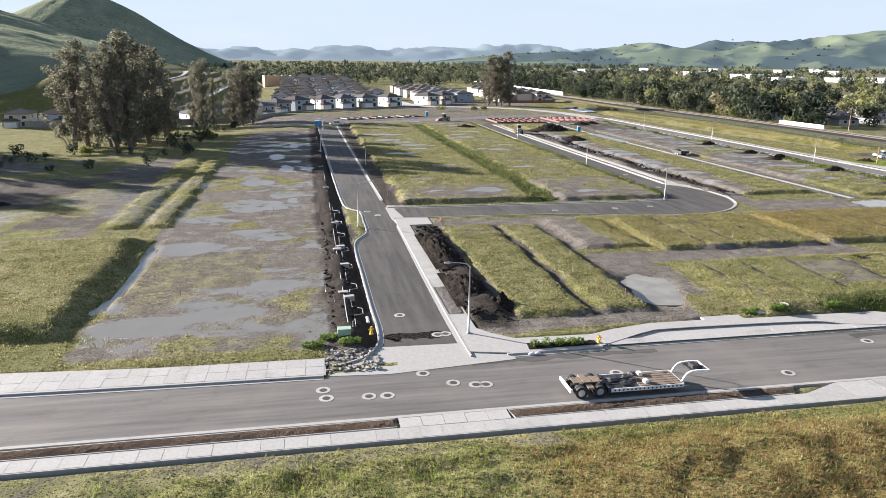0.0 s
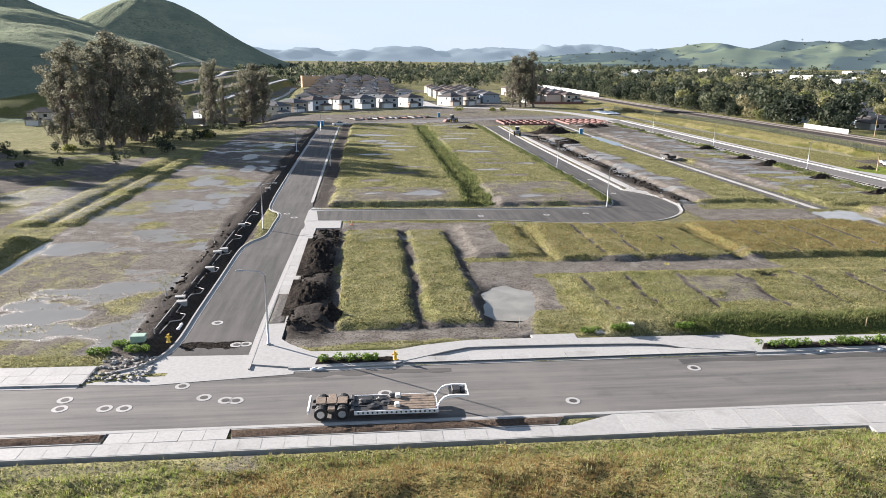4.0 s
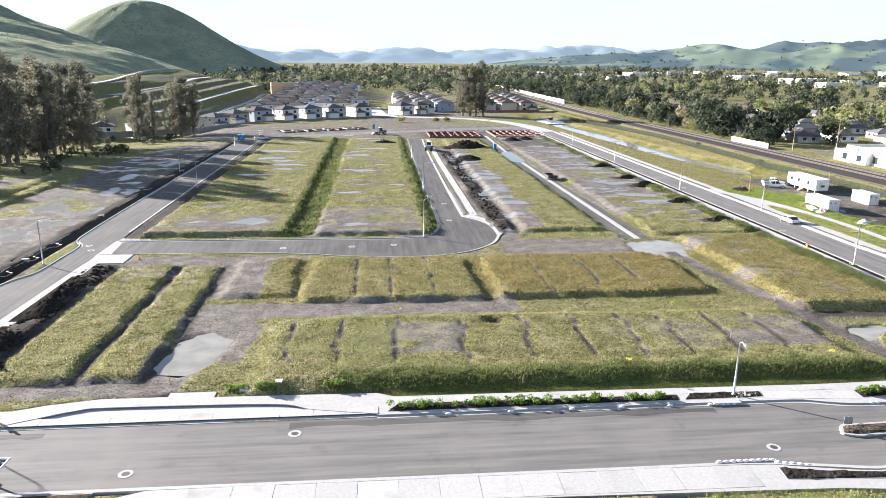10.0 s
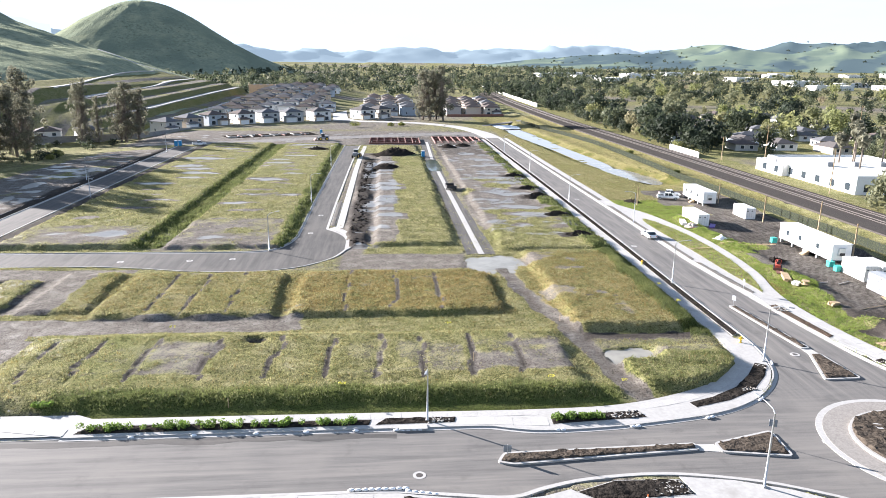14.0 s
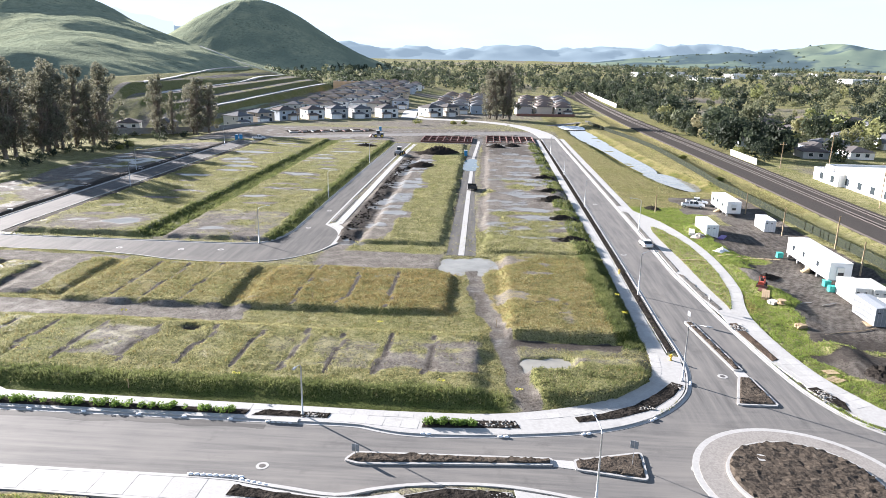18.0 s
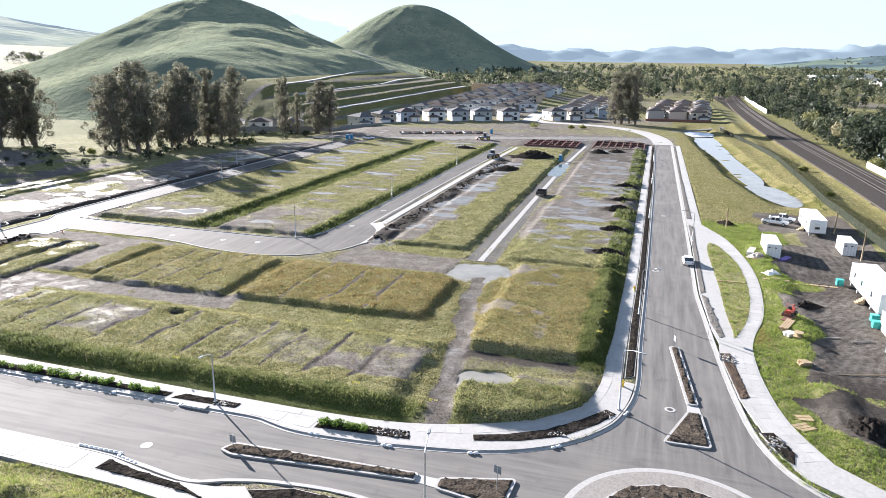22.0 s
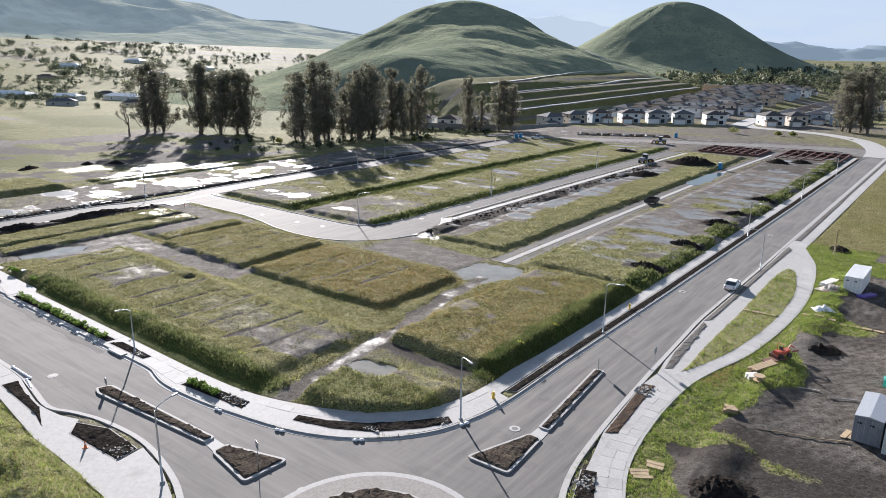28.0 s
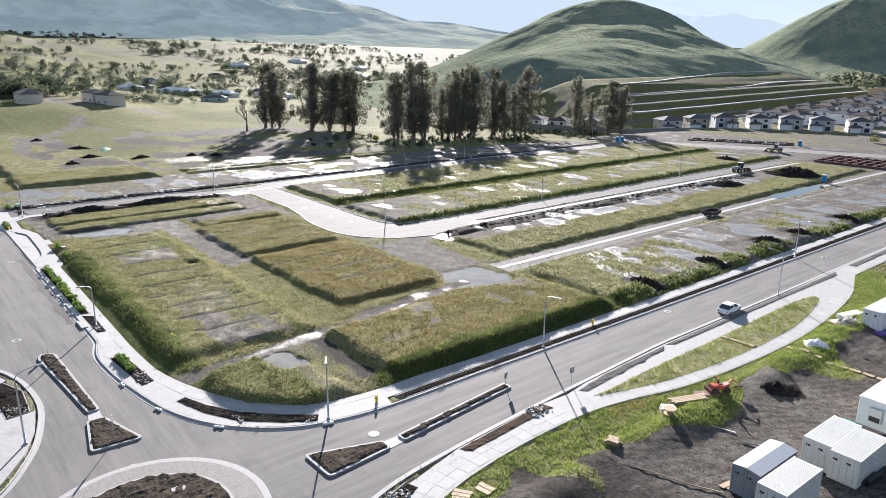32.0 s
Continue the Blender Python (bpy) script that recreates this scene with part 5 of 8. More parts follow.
def euc_variant(k):
    """Trunk and crown of a tall eucalyptus, 30 m high at unit scale."""
    r = random.Random(100 + k)
    bm = bmesh.new()
    lean = Vector((r.uniform(-1, 1), r.uniform(-1, 1), 0))
    spine = [lean * (z / 28) ** 2 * 1.5 + Vector((r.uniform(-.3, .3), r.uniform(-.3, .3), z)) for z in (-1, 2, 7, 13, 19, 25)]
    tube(bm, spine, 0.55, 0.12, 8)
    cs, rs = [], []
    for i in range(74):
        z = r.uniform(4, 29.5)
        a = r.uniform(0, 6.28)
        reach = r.uniform(0.6, 6.4) * (1.15 - abs(z - 15) / 22)
        base = lean * (z / 28) ** 2 * 1.5
        c = base + Vector((math.cos(a) * reach, math.sin(a) * reach, z))
        tube(bm, [base + Vector((0, 0, z - 3.5)), base * 0.5 + c * 0.5 - Vector((0, 0, 1.2)), c], 0.09, 0.03, 5)
        cs.append(tuple(c))
        rs.append(r.uniform(0.45, 1.25))
    cs.append(tuple(lean * 1.4 + Vector((0, 0, 28))))
    rs.append(1.8)
    v, f = card_cloud(cs, rs, 6200, 0.185, 200 + k, 1.4)
    me = bpy.data.meshes.new("trunk")
    bm.to_mesh(me)
    bm.free()
    me.materials.append(BARK)
    return me, raw_mesh("crown", v, f, LEAF_EUC, False)


EUC = [euc_variant(k) for k in range(5)]


def plant(name, meshes, x, y, z, scale, wide, turn, label, group):
    t = thing(name, pose(x, y, z, 0, 0, turn), label, "tree", group)
    m = Matrix.Diagonal((scale * wide, scale * wide, scale, 1))
    share("trunk", meshes[0], t, m)
    share("crown", meshes[1], t, m)
    return t


def land(x, y):
    a, b = np.array([float(x)]), np.array([float(y)])
    return float(height(a, b)[0])


tr = random.Random(5)
row = [(-53 + tr.uniform(-5, 5), 206 + 6.3 * i + tr.uniform(-2, 2)) for i in range(14)]
row += [(-62 + tr.uniform(-4, 4), 214 + 11 * i) for i in range(6)]
for i, (x, y) in enumerate(row):
    plant("eucalyptus_tree", EUC[i % 5], x, y, land(x, y) - 0.3, tr.uniform(0.72, 1.12), tr.uniform(1.15, 1.5), tr.uniform(0, 360), "tall grey-green eucalyptus in a dense row behind the lots", "eucalyptus row")
for i in range(12):
    x, y = -96 - 3.3 * i + tr.uniform(-2, 2), 216 - 2.7 * i + tr.uniform(-3, 3)
    if i in (7, 8):
        continue
    plant("eucalyptus_tree", EUC[i % 5], x, y, land(x, y) - 0.3, tr.uniform(0.75, 1.05), tr.uniform(1.3, 1.7), tr.uniform(0, 360), "tall dark eucalyptus in a clump by the meadow", "eucalyptus clump")
for x, y, s, w in ((-27, 315, 0.86, 1.6), (-31, 321, 0.8, 1.3), (-23, 320, 0.78, 1.3), (-43, 309, 0.95, 0.95), (-46, 316, 0.85, 0.9), (-39, 316, 0.7, 0.8), (121.5, 416, 1.08, 1.35), (114, 417, 1.0, 1.5), (110, 421, 0.9, 1.3), (118, 421, 0.95, 1.2)):
    plant("eucalyptus_tree", EUC[int(abs(x)) % 5], x, y, land(x, y) - 0.3, s, w, x * 17 % 360, "big dark eucalyptus standing clear of the others", "single eucalyptus")


def bare_tree(name, x, y, tall, seed, label):
    r = random.Random(seed)
    bm = bmesh.new()

    def limb(p, d, length, rad, depth):
        q = p + d * length
        tube(bm, [p, (p + q) / 2 + Vector((r.uniform(-.1, .1), r.uniform(-.1, .1), 0.05)) * length, q], rad, rad * 0.55, 5)
        if depth:
            for _ in range(3):
                e = (d + Vector((r.uniform(-1, 1), r.uniform(-1, 1), r.uniform(-0.1, 0.8)))).normalized()
                limb(q, e, length * r.uniform(0.6, 0.8), rad * 0.55, depth - 1)

    limb(Vector((0, 0, -0.5)), Vector((0, 0, 1)), tall * 0.33, 0.035 * tall, 4)
    t = thing(name, pose(x, y, land(x, y)), label, "tree")
    part("trunk", bm, TWIG, t)


bare_tree("bare_tree", -122, 172, 16, 3, "leafless grey tree in the meadow")
bare_tree("bare_tree", 5, 374, 9, 4, "leafless brown tree before the houses")


def woods(name, spots, tints, label, seed, cards=34, size=0.16):
    """Many far trees as one sheet of leaf clumps: spots are rows of x, y, z, height, radius."""
    r = np.random.default_rng(seed)
    vs, ts = [], []
    for x, y, z, h, w in spots:
        k = 5
        cs = np.stack([r.normal(0, w * 0.36, k), r.normal(0, w * 0.36, k), h * (0.42 + 0.36 * r.random(k))], 1)
        v, _ = card_cloud([tuple(c) for c in cs] + [(0, 0, h * 0.32)], list(w * r.uniform(0.3, 0.5, k)) + [w * 0.52], int(cards * 1.6), w * size, int(r.integers(1e9)), 0.9)
        vs.append(v + (x, y, z))
        ts.append(np.full(len(v), tints[0] + (tints[1] - tints[0]) * r.random() ** 1.5))
    v = np.concatenate(vs)
    me = raw_mesh(name, v, np.arange(len(v)).reshape(-1, 4), LEAF_WOOD, False)
    me.attributes.new("tint", "FLOAT", "POINT").data.foreach_set("value", np.concatenate(ts).astype(np.float32))
    return tagged(new(name, me), label, "trees", kind="stuff")


def strew(n, x0, x1, y0, y1, seed, hmin=7, hmax=14, clump=70, thin=0.42, keep=None, apart=0.75):
    """Tree spots no nearer to each other than their crowns allow."""
    r = np.random.default_rng(seed)
    m = n * 4
    x, y = r.uniform(x0, x1, m), r.uniform(y0, y1, m)
    h = (hmin + (hmax - hmin) * r.random(m) ** 1.4) * 1.15
    w = h * r.uniform(0.42, 0.66, m)
    ok = vnoise(x, y, clump, 2, seed) > thin
    if keep:
        ok &= keep(x, y)
    x, y, h, w = x[ok], y[ok], h[ok], w[ok]
    got = []
    for i in range(len(x)):
        if len(got) >= n:
            break
        j = got
        if not j or np.min(np.hypot(x[j] - x[i], y[j] - y[i]) - apart * (w[j] + w[i])) > 0:
            got.append(i)
    x, y, h, w = x[got], y[got], h[got], w[got]
    return np.stack([x, y, height(x, y) - 0.5, h, w], 1)


br = random.Random(19)
BUNGALOWS = []
while len(BUNGALOWS) < 64:
    spot = (br.uniform(222, 340), br.uniform(90, 480))
    if not (spot[0] < 262 and 150 < spot[1] < 266) and all(math.hypot(spot[0] - q[0], spot[1] - q[1]) > 17 for q in BUNGALOWS):
        BUNGALOWS.append(spot)


def clear_of_homes(x, y):
    """Open ground on each bungalow and on the garden before it."""
    ok = np.ones(x.shape, bool)
    for bx, by in BUNGALOWS:
        ok &= (np.hypot(x - bx, y - by) > 9) & (np.hypot(x - bx + 5, y - by + 11) > 7)
    return ok


town = lambda x, y: clear_of_homes(x, y) & (x > 207 + 0.02 * (y - 300)) & ~((x < 258) & (y < 258) & (y > 160))
woods("woodland", strew(300, 206, 330, 80, 440, 61, 4, 15, 30, 0.4, town, 0.72), (0.0, 1.0), "mixed oaks and spring-green trees of the town gardens", 61, 380, 0.065)
woods("woodland", strew(430, 214, 640, 200, 1000, 64, 5, 16, 60, 0.42, town, 0.8), (0.0, 1.0), "mixed tree canopy of the town", 64, 150, 0.085)
woods("woodland", strew(140, 204, 232, 260, 800, 65, 8, 16, 40, 0.25, town, 0.6), (0.0, 0.5), "dark oaks lining the railway", 65, 220, 0.075)
woods("woodland", strew(230, 600, 1500, 500, 1500, 66, 7, 14, 130, 0.5, None, 0.8), (0.0, 0.8), "groups of trees on the far plain", 66, 26)
woods("woodland", strew(560, -260, 420, 690, 1250, 67, 7, 16, 80, 0.26, None, 0.6), (0.0, 0.6), "dark belt of trees beyond the houses", 67, 70, 0.11)
woods("woodland", strew(520, -300, 900, 1000, 2100, 78, 8, 17, 120, 0.36, None, 0.6), (0.0, 0.7), "wooded far side of the town", 78, 22, 0.17)
woods("woodland", strew(300, -500, 900, 1300, 2600, 68, 9, 18, 160, 0.55, None, 0.8), (0.1, 0.5), "far woods on the plain", 68, 26)
woods("woodland", strew(420, 500, 2000, 700, 2500, 69, 8, 16, 160, 0.58), (0.1, 0.5), "far woods on the plain", 69, 26)
woods("woodland", strew(200, -900, -190, 300, 620, 70, 5, 11, 60, 0.6, lambda x, y: (np.hypot(x + 380, y - 770) > 290) & (y > 330 + 0.1 * (x + 400))), (0.1, 0.6), "scattered trees and hedges of the valley farms", 70, 60, 0.11)
woods("woodland", strew(40, -700, -300, 60, 170, 71, 4, 9, 60, 0.6), (0.0, 0.5), "scattered dark trees round the meadow", 71, 90, 0.09)
def polar(n, a0, a1, r0, r1, seed, thin, hmin=6, hmax=13):
    """Tree spots by bearing (degrees left of +y) and distance from the yard."""
    q = np.random.default_rng(seed)
    a, r = np.radians(q.uniform(a0, a1, n * 3)), np.sqrt(q.uniform(r0 ** 2, r1 ** 2, n * 3))
    x, y = 186 - r * np.sin(a), 36 + r * np.cos(a)
    ok = (vnoise(x, y * 1.6, 75, 3, seed) > thin) & (np.hypot(x + 380, y - 770) > 285)
    x, y = x[ok][:n], y[ok][:n]
    h = q.uniform(hmin, hmax, len(x))
    return np.stack([x, y, height(x, y) - 0.6, h, h * q.uniform(0.45, 0.75, len(x))], 1)


woods("woodland", polar(760, 48, 86, 620, 1700, 75, 0.615, 6, 13), (0.0, 0.5), "hedgerows and groves of the western valley", 75, 130, 0.07)
woods("woodland", polar(110, 79, 87, 500, 640, 76, 0.42, 8, 15), (0.1, 0.6), "grove of tall trees by the valley houses", 76, 150, 0.07)
woods("woodland", polar(150, 62, 80, 520, 700, 77, 0.55, 3, 7), (0.0, 0.5), "low hedges across the meadow", 77, 110, 0.075)
woods("shrubbery", strew(60, -75, -30, 170, 330, 72, 2, 4, 20, 0.3), (0.0, 0.5), "low bushes under the eucalyptus", 72, 130, 0.085)



def range_woods(name, n, a0, a1, seed, thin, label, f0=0.02, f1=0.75):
    q = np.random.default_rng(seed)
    r0, r1 = SEEDS[name][:2]
    a, r = q.uniform(a0, a1, n), q.uniform(r0 + f0 * (r1 - r0), r0 + f1 * (r1 - r0), n)
    x, y, z = range_height(name, a, r)
    ok = vnoise(x, y, 170, 3, seed) > thin
    h = q.uniform(6, 11, n)
    woods("woodland", np.stack([x, y, z - 0.24 * h, h, h * q.uniform(0.6, 1.0, n)], 1)[ok], (0.1, 0.5), label, seed, 48, 0.11)


range_woods("backdrop_1", 1500, 56, 98, 79, 0.63, "oak groves on the foot of the western range", 0.0, 0.2)
range_woods("backdrop_3", 600, -60, -10, 73, 0.52, "dark oak woods on the far green hills")

# ---- houses ----
WALLS = [surface("stucco_%s" % k, c, tuple(v * 1.1 for v in c), 3.0, 0.85, tuple(v * 0.8 for v in c), 0.3, 0.6, 0.85) for k, c in (("white", (0.7, 0.69, 0.66)), ("tan", (0.4, 0.33, 0.26)), ("blue", (0.36, 0.41, 0.46)), ("sand", (0.56, 0.5, 0.42)), ("grey", (0.4, 0.4, 0.39)))]
ROOFS = [surface("roof_%s" % k, c, tuple(v * 1.4 for v in c), 2.0, 0.85) for k, c in (("brown", (0.085, 0.078, 0.075)), ("grey", (0.1, 0.102, 0.107)), ("red", (0.09, 0.074, 0.068)))]
for roof_mat in ROOFS:
    roof_mat.node_tree.nodes["Principled BSDF"].inputs["Specular IOR Level"].default_value = 0.12


def hip(bm, x0, x1, y0, y1, z, rise, over=0.45):
    x0, x1, y0, y1 = x0 - over, x1 + over, y0 - over, y1 + over
    w = min(x1 - x0, y1 - y0) / 2
    lo = [bm.verts.new(v) for v in ((x0, y0, z), (x1, y0, z), (x1, y1, z), (x0, y1, z))]
    un = [bm.verts.new((v.co.x, v.co.y, z - 0.18)) for v in lo]
    if x1 - x0 > y1 - y0:
        a, b = bm.verts.new((x0 + w, (y0 + y1) / 2, z + rise)), bm.verts.new((x1 - w, (y0 + y1) / 2, z + rise))
        fs = ((lo[0], lo[1], b, a), (lo[1], lo[2], b), (lo[2], lo[3], a, b), (lo[3], lo[0], a))
    else:
        a, b = bm.verts.new(((x0 + x1) / 2, y0 + w, z + rise)), bm.verts.new(((x0 + x1) / 2, y1 - w, z + rise))
        fs = ((lo[0], lo[1], a), (lo[1], lo[2], b, a), (lo[2], lo[3], b), (lo[3], lo[0], a, b))
    for f in fs:
        bm.faces.new(f)
    for i in range(4):
        bm.faces.new((un[i], un[(i + 1) % 4], lo[(i + 1) % 4], lo[i]))
    bm.faces.new(un[::-1])


def pane_mesh(w, h):
    bm = boxes((-w / 2, w / 2, -0.05, 0.05, 0, h))
    me = bpy.data.meshes.new("window")
    bm.to_mesh(me)
    bm.free()
    me.materials.append(GLASS)
    return me


PANES = [pane_mesh(1.5, 1.3), pane_mesh(0.9, 1.2), pane_mesh(2.2, 2.0)]


def frame_mesh(w, h):
    bm = boxes((-w / 2 - .12, w / 2 + .12, -0.04, 0.03, -0.12, 0), (-w / 2 - .12, w / 2 + .12, -0.04, 0.03, h, h + .12), (-w / 2 - .12, -w / 2, -0.04, 0.03, 0, h), (w / 2, w / 2 + .12, -0.04, 0.03, 0, h))
    me = bpy.data.meshes.new("frame")
    bm.to_mesh(me)
    bm.free()
    me.materials.append(WHITE)
    return me


FRAMES = [frame_mesh(1.5, 1.3), frame_mesh(0.9, 1.2), frame_mesh(2.2, 2.0)]


def house_variant(k):
    r = random.Random(40 + k)
    w, d = r.uniform(9.5, 11.5), r.uniform(10, 12)
    a = WALLS[k % 5]
    root = thing("house", pose(0, -2000 - 40 * k, -60), "two-storey stucco house with a brown hipped roof", "house", "new houses")
    bm = boxes((-w / 2, w / 2, -d / 2, d / 2, -0.5, 5.6))
    part("wall", bm, a, root)
    gx = r.choice((-1, 1))
    part("garage", boxes((gx * w / 4 - 2.9, gx * w / 4 + 2.9, -d / 2 - 2.4, -d / 2, -0.5, 2.9)), WALLS[(k + 1) % 5], root)
    bm = bmesh.new()
    hip(bm, -w / 2, w / 2, -d / 2, d / 2, 5.6, 1.9)
    part("roof", bm, ROOFS[k % 3], root)
    bm = bmesh.new()
    hip(bm, gx * w / 4 - 2.9, gx * w / 4 + 2.9, -d / 2 - 2.4, -d / 2 + 0.3, 2.9, 0.9)
    part("roof", bm, ROOFS[k % 3], root, "lower hipped roof over the garage")
    part("garage_door", boxes((gx * w / 4 - 2.3, gx * w / 4 + 2.3, -d / 2 - 2.46, -d / 2 - 2.38, 0, 2.2)), WHITE, root)
    spots = [(-gx * w / 4, -d / 2, 0.4, 0, 2), (-w / 4, -d / 2, 3.5, 0, 0), (w / 4, -d / 2, 3.5, 0, 0), (-w / 2, -d / 5, 3.6, 90, 1), (-w / 2, d / 5, 0.9, 90, 1), (w / 2, -d / 5, 3.6, 90, 1), (w / 2, d / 5, 0.9, 90, 0)]
    if k < 6:
        spots += [(gx * w / 4, d / 2, 0.4, 0, 2), (-gx * w / 4, d / 2, 0.9, 0, 0), (-w / 3, d / 2, 3.5, 0, 0), (0, d / 2, 3.6, 0, 1), (w / 3, d / 2, 3.5, 0, 0)]
    for x, y, z, turn, kind in spots:
        win = share("window", PANES[kind], root, pose(x, y, z, 0, 0, turn))
        share("frame", FRAMES[kind], win)
    return root


HOUSES = [house_variant(k) for k in range(12)]
hr = random.Random(9)
sites = []
front = curve([(-29, 345), (-14, 371), (11, 395), (41, 411), (70, 430), (92, 446)], 9)
gone = 0.0
for (x0, y0), (x1, y1) in zip(front, front[1:]):        # front row behind the garden wall
    gone += math.hypot(x1 - x0, y1 - y0)
    if gone > 12.6 and not 55 < x1 < 72:
        gone = 0.0
        sites.append((x1 + hr.uniform(-1, 1), y1 + hr.uniform(-1.5, 1.5), math.degrees(math.atan2(y1 - y0, x1 - x0)) + 0))
sites += [(-62, 320, 20), (-76, 316, 20), (-90, 318, 12), (-104, 324, 8), (-118, 326, 5), (-48, 328, 30)]
for j in range(11):                                    # rows behind, along streets that run across
    for i in range(6):
        x, y = -14 + 12.4 * i + 2 * (j % 2), 436 + 29 * j - 3.2 * i + 8 * (j // 2 % 2)
        if y > 412 + 0.62 * (x + 14) and x < 52 - 0.05 * (y - 430):
            sites.append((x + hr.uniform(-1.2, 1.2), y + hr.uniform(-3, 3), hr.choice((0, 0, 180, 90)) - 6))
for j in range(6):
    for i in range(3):
        sites.append((77 + 12.5 * i + hr.uniform(-1, 1), 464 + 29 * j + hr.uniform(-3, 3), hr.choice((0, 0, 180, 90)) + 4))
for j in range(5):
    for i in range(3):
        sites.append((133 + 12.5 * i + 2 * j + hr.uniform(-1, 1), 466 + 30 * j + hr.uniform(-3, 3), hr.choice((0, 0, 180)) + 8))
for n, (x, y, turn) in enumerate(sites):
    copy_thing(HOUSES[(n * 5 + int(abs(x))) % 6 + (0 if n < 18 else 6)], pose(x, y, land(x, y), 0, 0, turn + hr.uniform(-3, 3)))
for h in HOUSES:
    for o in [*h.children_recursive, h]:
        bpy.data.objects.remove(o)

# town bungalows under the trees, and the far works and sheds
def low_house(x, y, turn, w, d, h, wall, roof, label, name="bungalow", cat="house"):
    t = thing(name, pose(x, y, land(x, y) - 0.1, 0, 0, turn), label, cat)
    part("wall", boxes((-w / 2, w / 2, -d / 2, d / 2, -1, h)), wall, t)
    bm = bmesh.new()
    hip(bm, -w / 2, w / 2, -d / 2, d / 2, h, min(w, d) * 0.2)
    part("roof", bm, roof, t)
    for k in (-1, 1):
        win = share("window", PANES[0], t, pose(k * w / 4, -d / 2, 1.0))
        share("frame", FRAMES[0], win)
        win = share("window", PANES[0], t, pose(-w / 2, k * d / 5, 1.0, 0, 0, 90))
        share("frame", FRAMES[0], win)


for i, (x, y) in enumerate(BUNGALOWS):
    low_house(x, y, hr.choice((0, 90)) + hr.uniform(-8, 8), hr.uniform(10, 15), hr.uniform(8, 10), 2.9, WALLS[i % 5], ROOFS[(i * 7) % 3], "low bungalow half hidden in town trees")
for i in range(12):
    low_house(-180 - 45 * i + hr.uniform(-20, 20), 300 + hr.uniform(-60, 160), hr.uniform(0, 90), hr.uniform(12, 20), 9, 3.4, WALLS[i % 5], ROOFS[i % 3], "farm building among valley trees", "farmhouse")
for x, y, turn in ((-262, 142, 12), (-247, 146, 15), (-268, 108, 5), (-286, 112, 8)):
    low_house(x, y, turn, 14, 10, 5.6, WALLS[3], ROOFS[0], "unfinished tan two-storey house by the meadow", "farmhouse")


def flat_building(name, x, y, w, d, h, wall, label, turn=0):
    t = thing(name, pose(x, y, land(x, y) - 0.4, 0, 0, turn), label, "building")
    part("wall", boxes((-w / 2, w / 2, -d / 2, d / 2, -1, h)), wall, t)
    part("roof", boxes((-w / 2 + 0.4, w / 2 - 0.4, -d / 2 + 0.4, d / 2 - 0.4, h - 0.2, h + 0.05)), CREAM, t)
    part("parapet", boxes((-w / 2, w / 2, -d / 2, -d / 2 + 0.3, h, h + 0.6), (-w / 2, w / 2, d / 2 - 0.3, d / 2, h, h + 0.6), (-w / 2, -w / 2 + 0.3, -d / 2 + .3, d / 2 - .3, h, h + 0.6), (w / 2 - 0.3, w / 2, -d / 2 + .3, d / 2 - .3, h, h + 0.6)), wall, t)
    if w < 60 and x > 0:
        for i in range(int(d / 7)):
            share("window", PANES[2], t, pose(-w / 2, -d / 2 + 3.5 + 7 * i, 1.2, 0, 0, 90))
        for i in range(int(w / 7)):
            share("window", PANES[2], t, pose(-w / 2 + 3.5 + 7 * i, -d / 2, 1.2))
    for i in range(3):
        part("roof_unit", boxes((-w / 3 + i * w / 4, -w / 3 + i * w / 4 + 2, -1, 1.2, h + 0.05, h + 1.3), bevel=0.05), GREY_PAINT, t)
    return t


for x, y, w, d, turn in ((-470, 262, 46, 12, 15), (-425, 286, 30, 10, 12), (-540, 240, 26, 12, 20), (-395, 318, 40, 11, 10), (-700, 520, 40, 14, 5), (-640, 560, 30, 12, 30), (-820, 470, 34, 14, 60), (-900, 610, 30, 14, 20), (-760, 640, 26, 12, 10)):
    low_house(x, y, turn, w, d, 3.6, CREAM, WHITE, "long low farm shed with a pale roof", "farm_shed", "shed")
flat_building("warehouse", 232, 196, 34, 46, 5.0, WHITE, "long low white flat-roofed building beyond the railway")
TAN_BLOCK = surface("tan_sheathing", (0.5, 0.33, 0.2), (0.58, 0.4, 0.26), 2.0, 0.85, (0.4, 0.27, 0.17), 0.3, 0.55, 0.8)
flat_building("apartment_building", -24, 656, 24, 15, 8.5, TAN_BLOCK, "unfinished tan apartment building beside the terraces", 10)
flat_building("warehouse", 218, 214, 10, 16, 3.6, WHITE, "white annexe with a flat roof")
for i in range(26):
    x, y = hr.uniform(420, 1500), hr.uniform(900, 1800)
    flat_building("warehouse", x, y, hr.uniform(30, 80), hr.uniform(20, 40), hr.uniform(6, 9), (WHITE, CREAM, WALLS[0])[i % 3], "pale far industrial shed", hr.uniform(0, 40))

# ---- planting beds in the pavements ----
def bed(name, poly, material, label, z=0.16, lumps=0.07):
    ob = structure(name, slab(poly, 0.0, z - 0.016), CONCRETE_KERB, "pale concrete edging of a planting bed", "kerb")
    link_mesh("soil", bed_mesh(shrink(poly, 0.1), z, lumps, 0.36 if len(poly) < 9 and abs(poly[0][1] - poly[2][1]) < 30 else 0.6), material, ob, label)


def rect(x0, x1, y0, y1):
    return [(x0, y0), (x1, y0), (x1, y1), (x0, y1)]


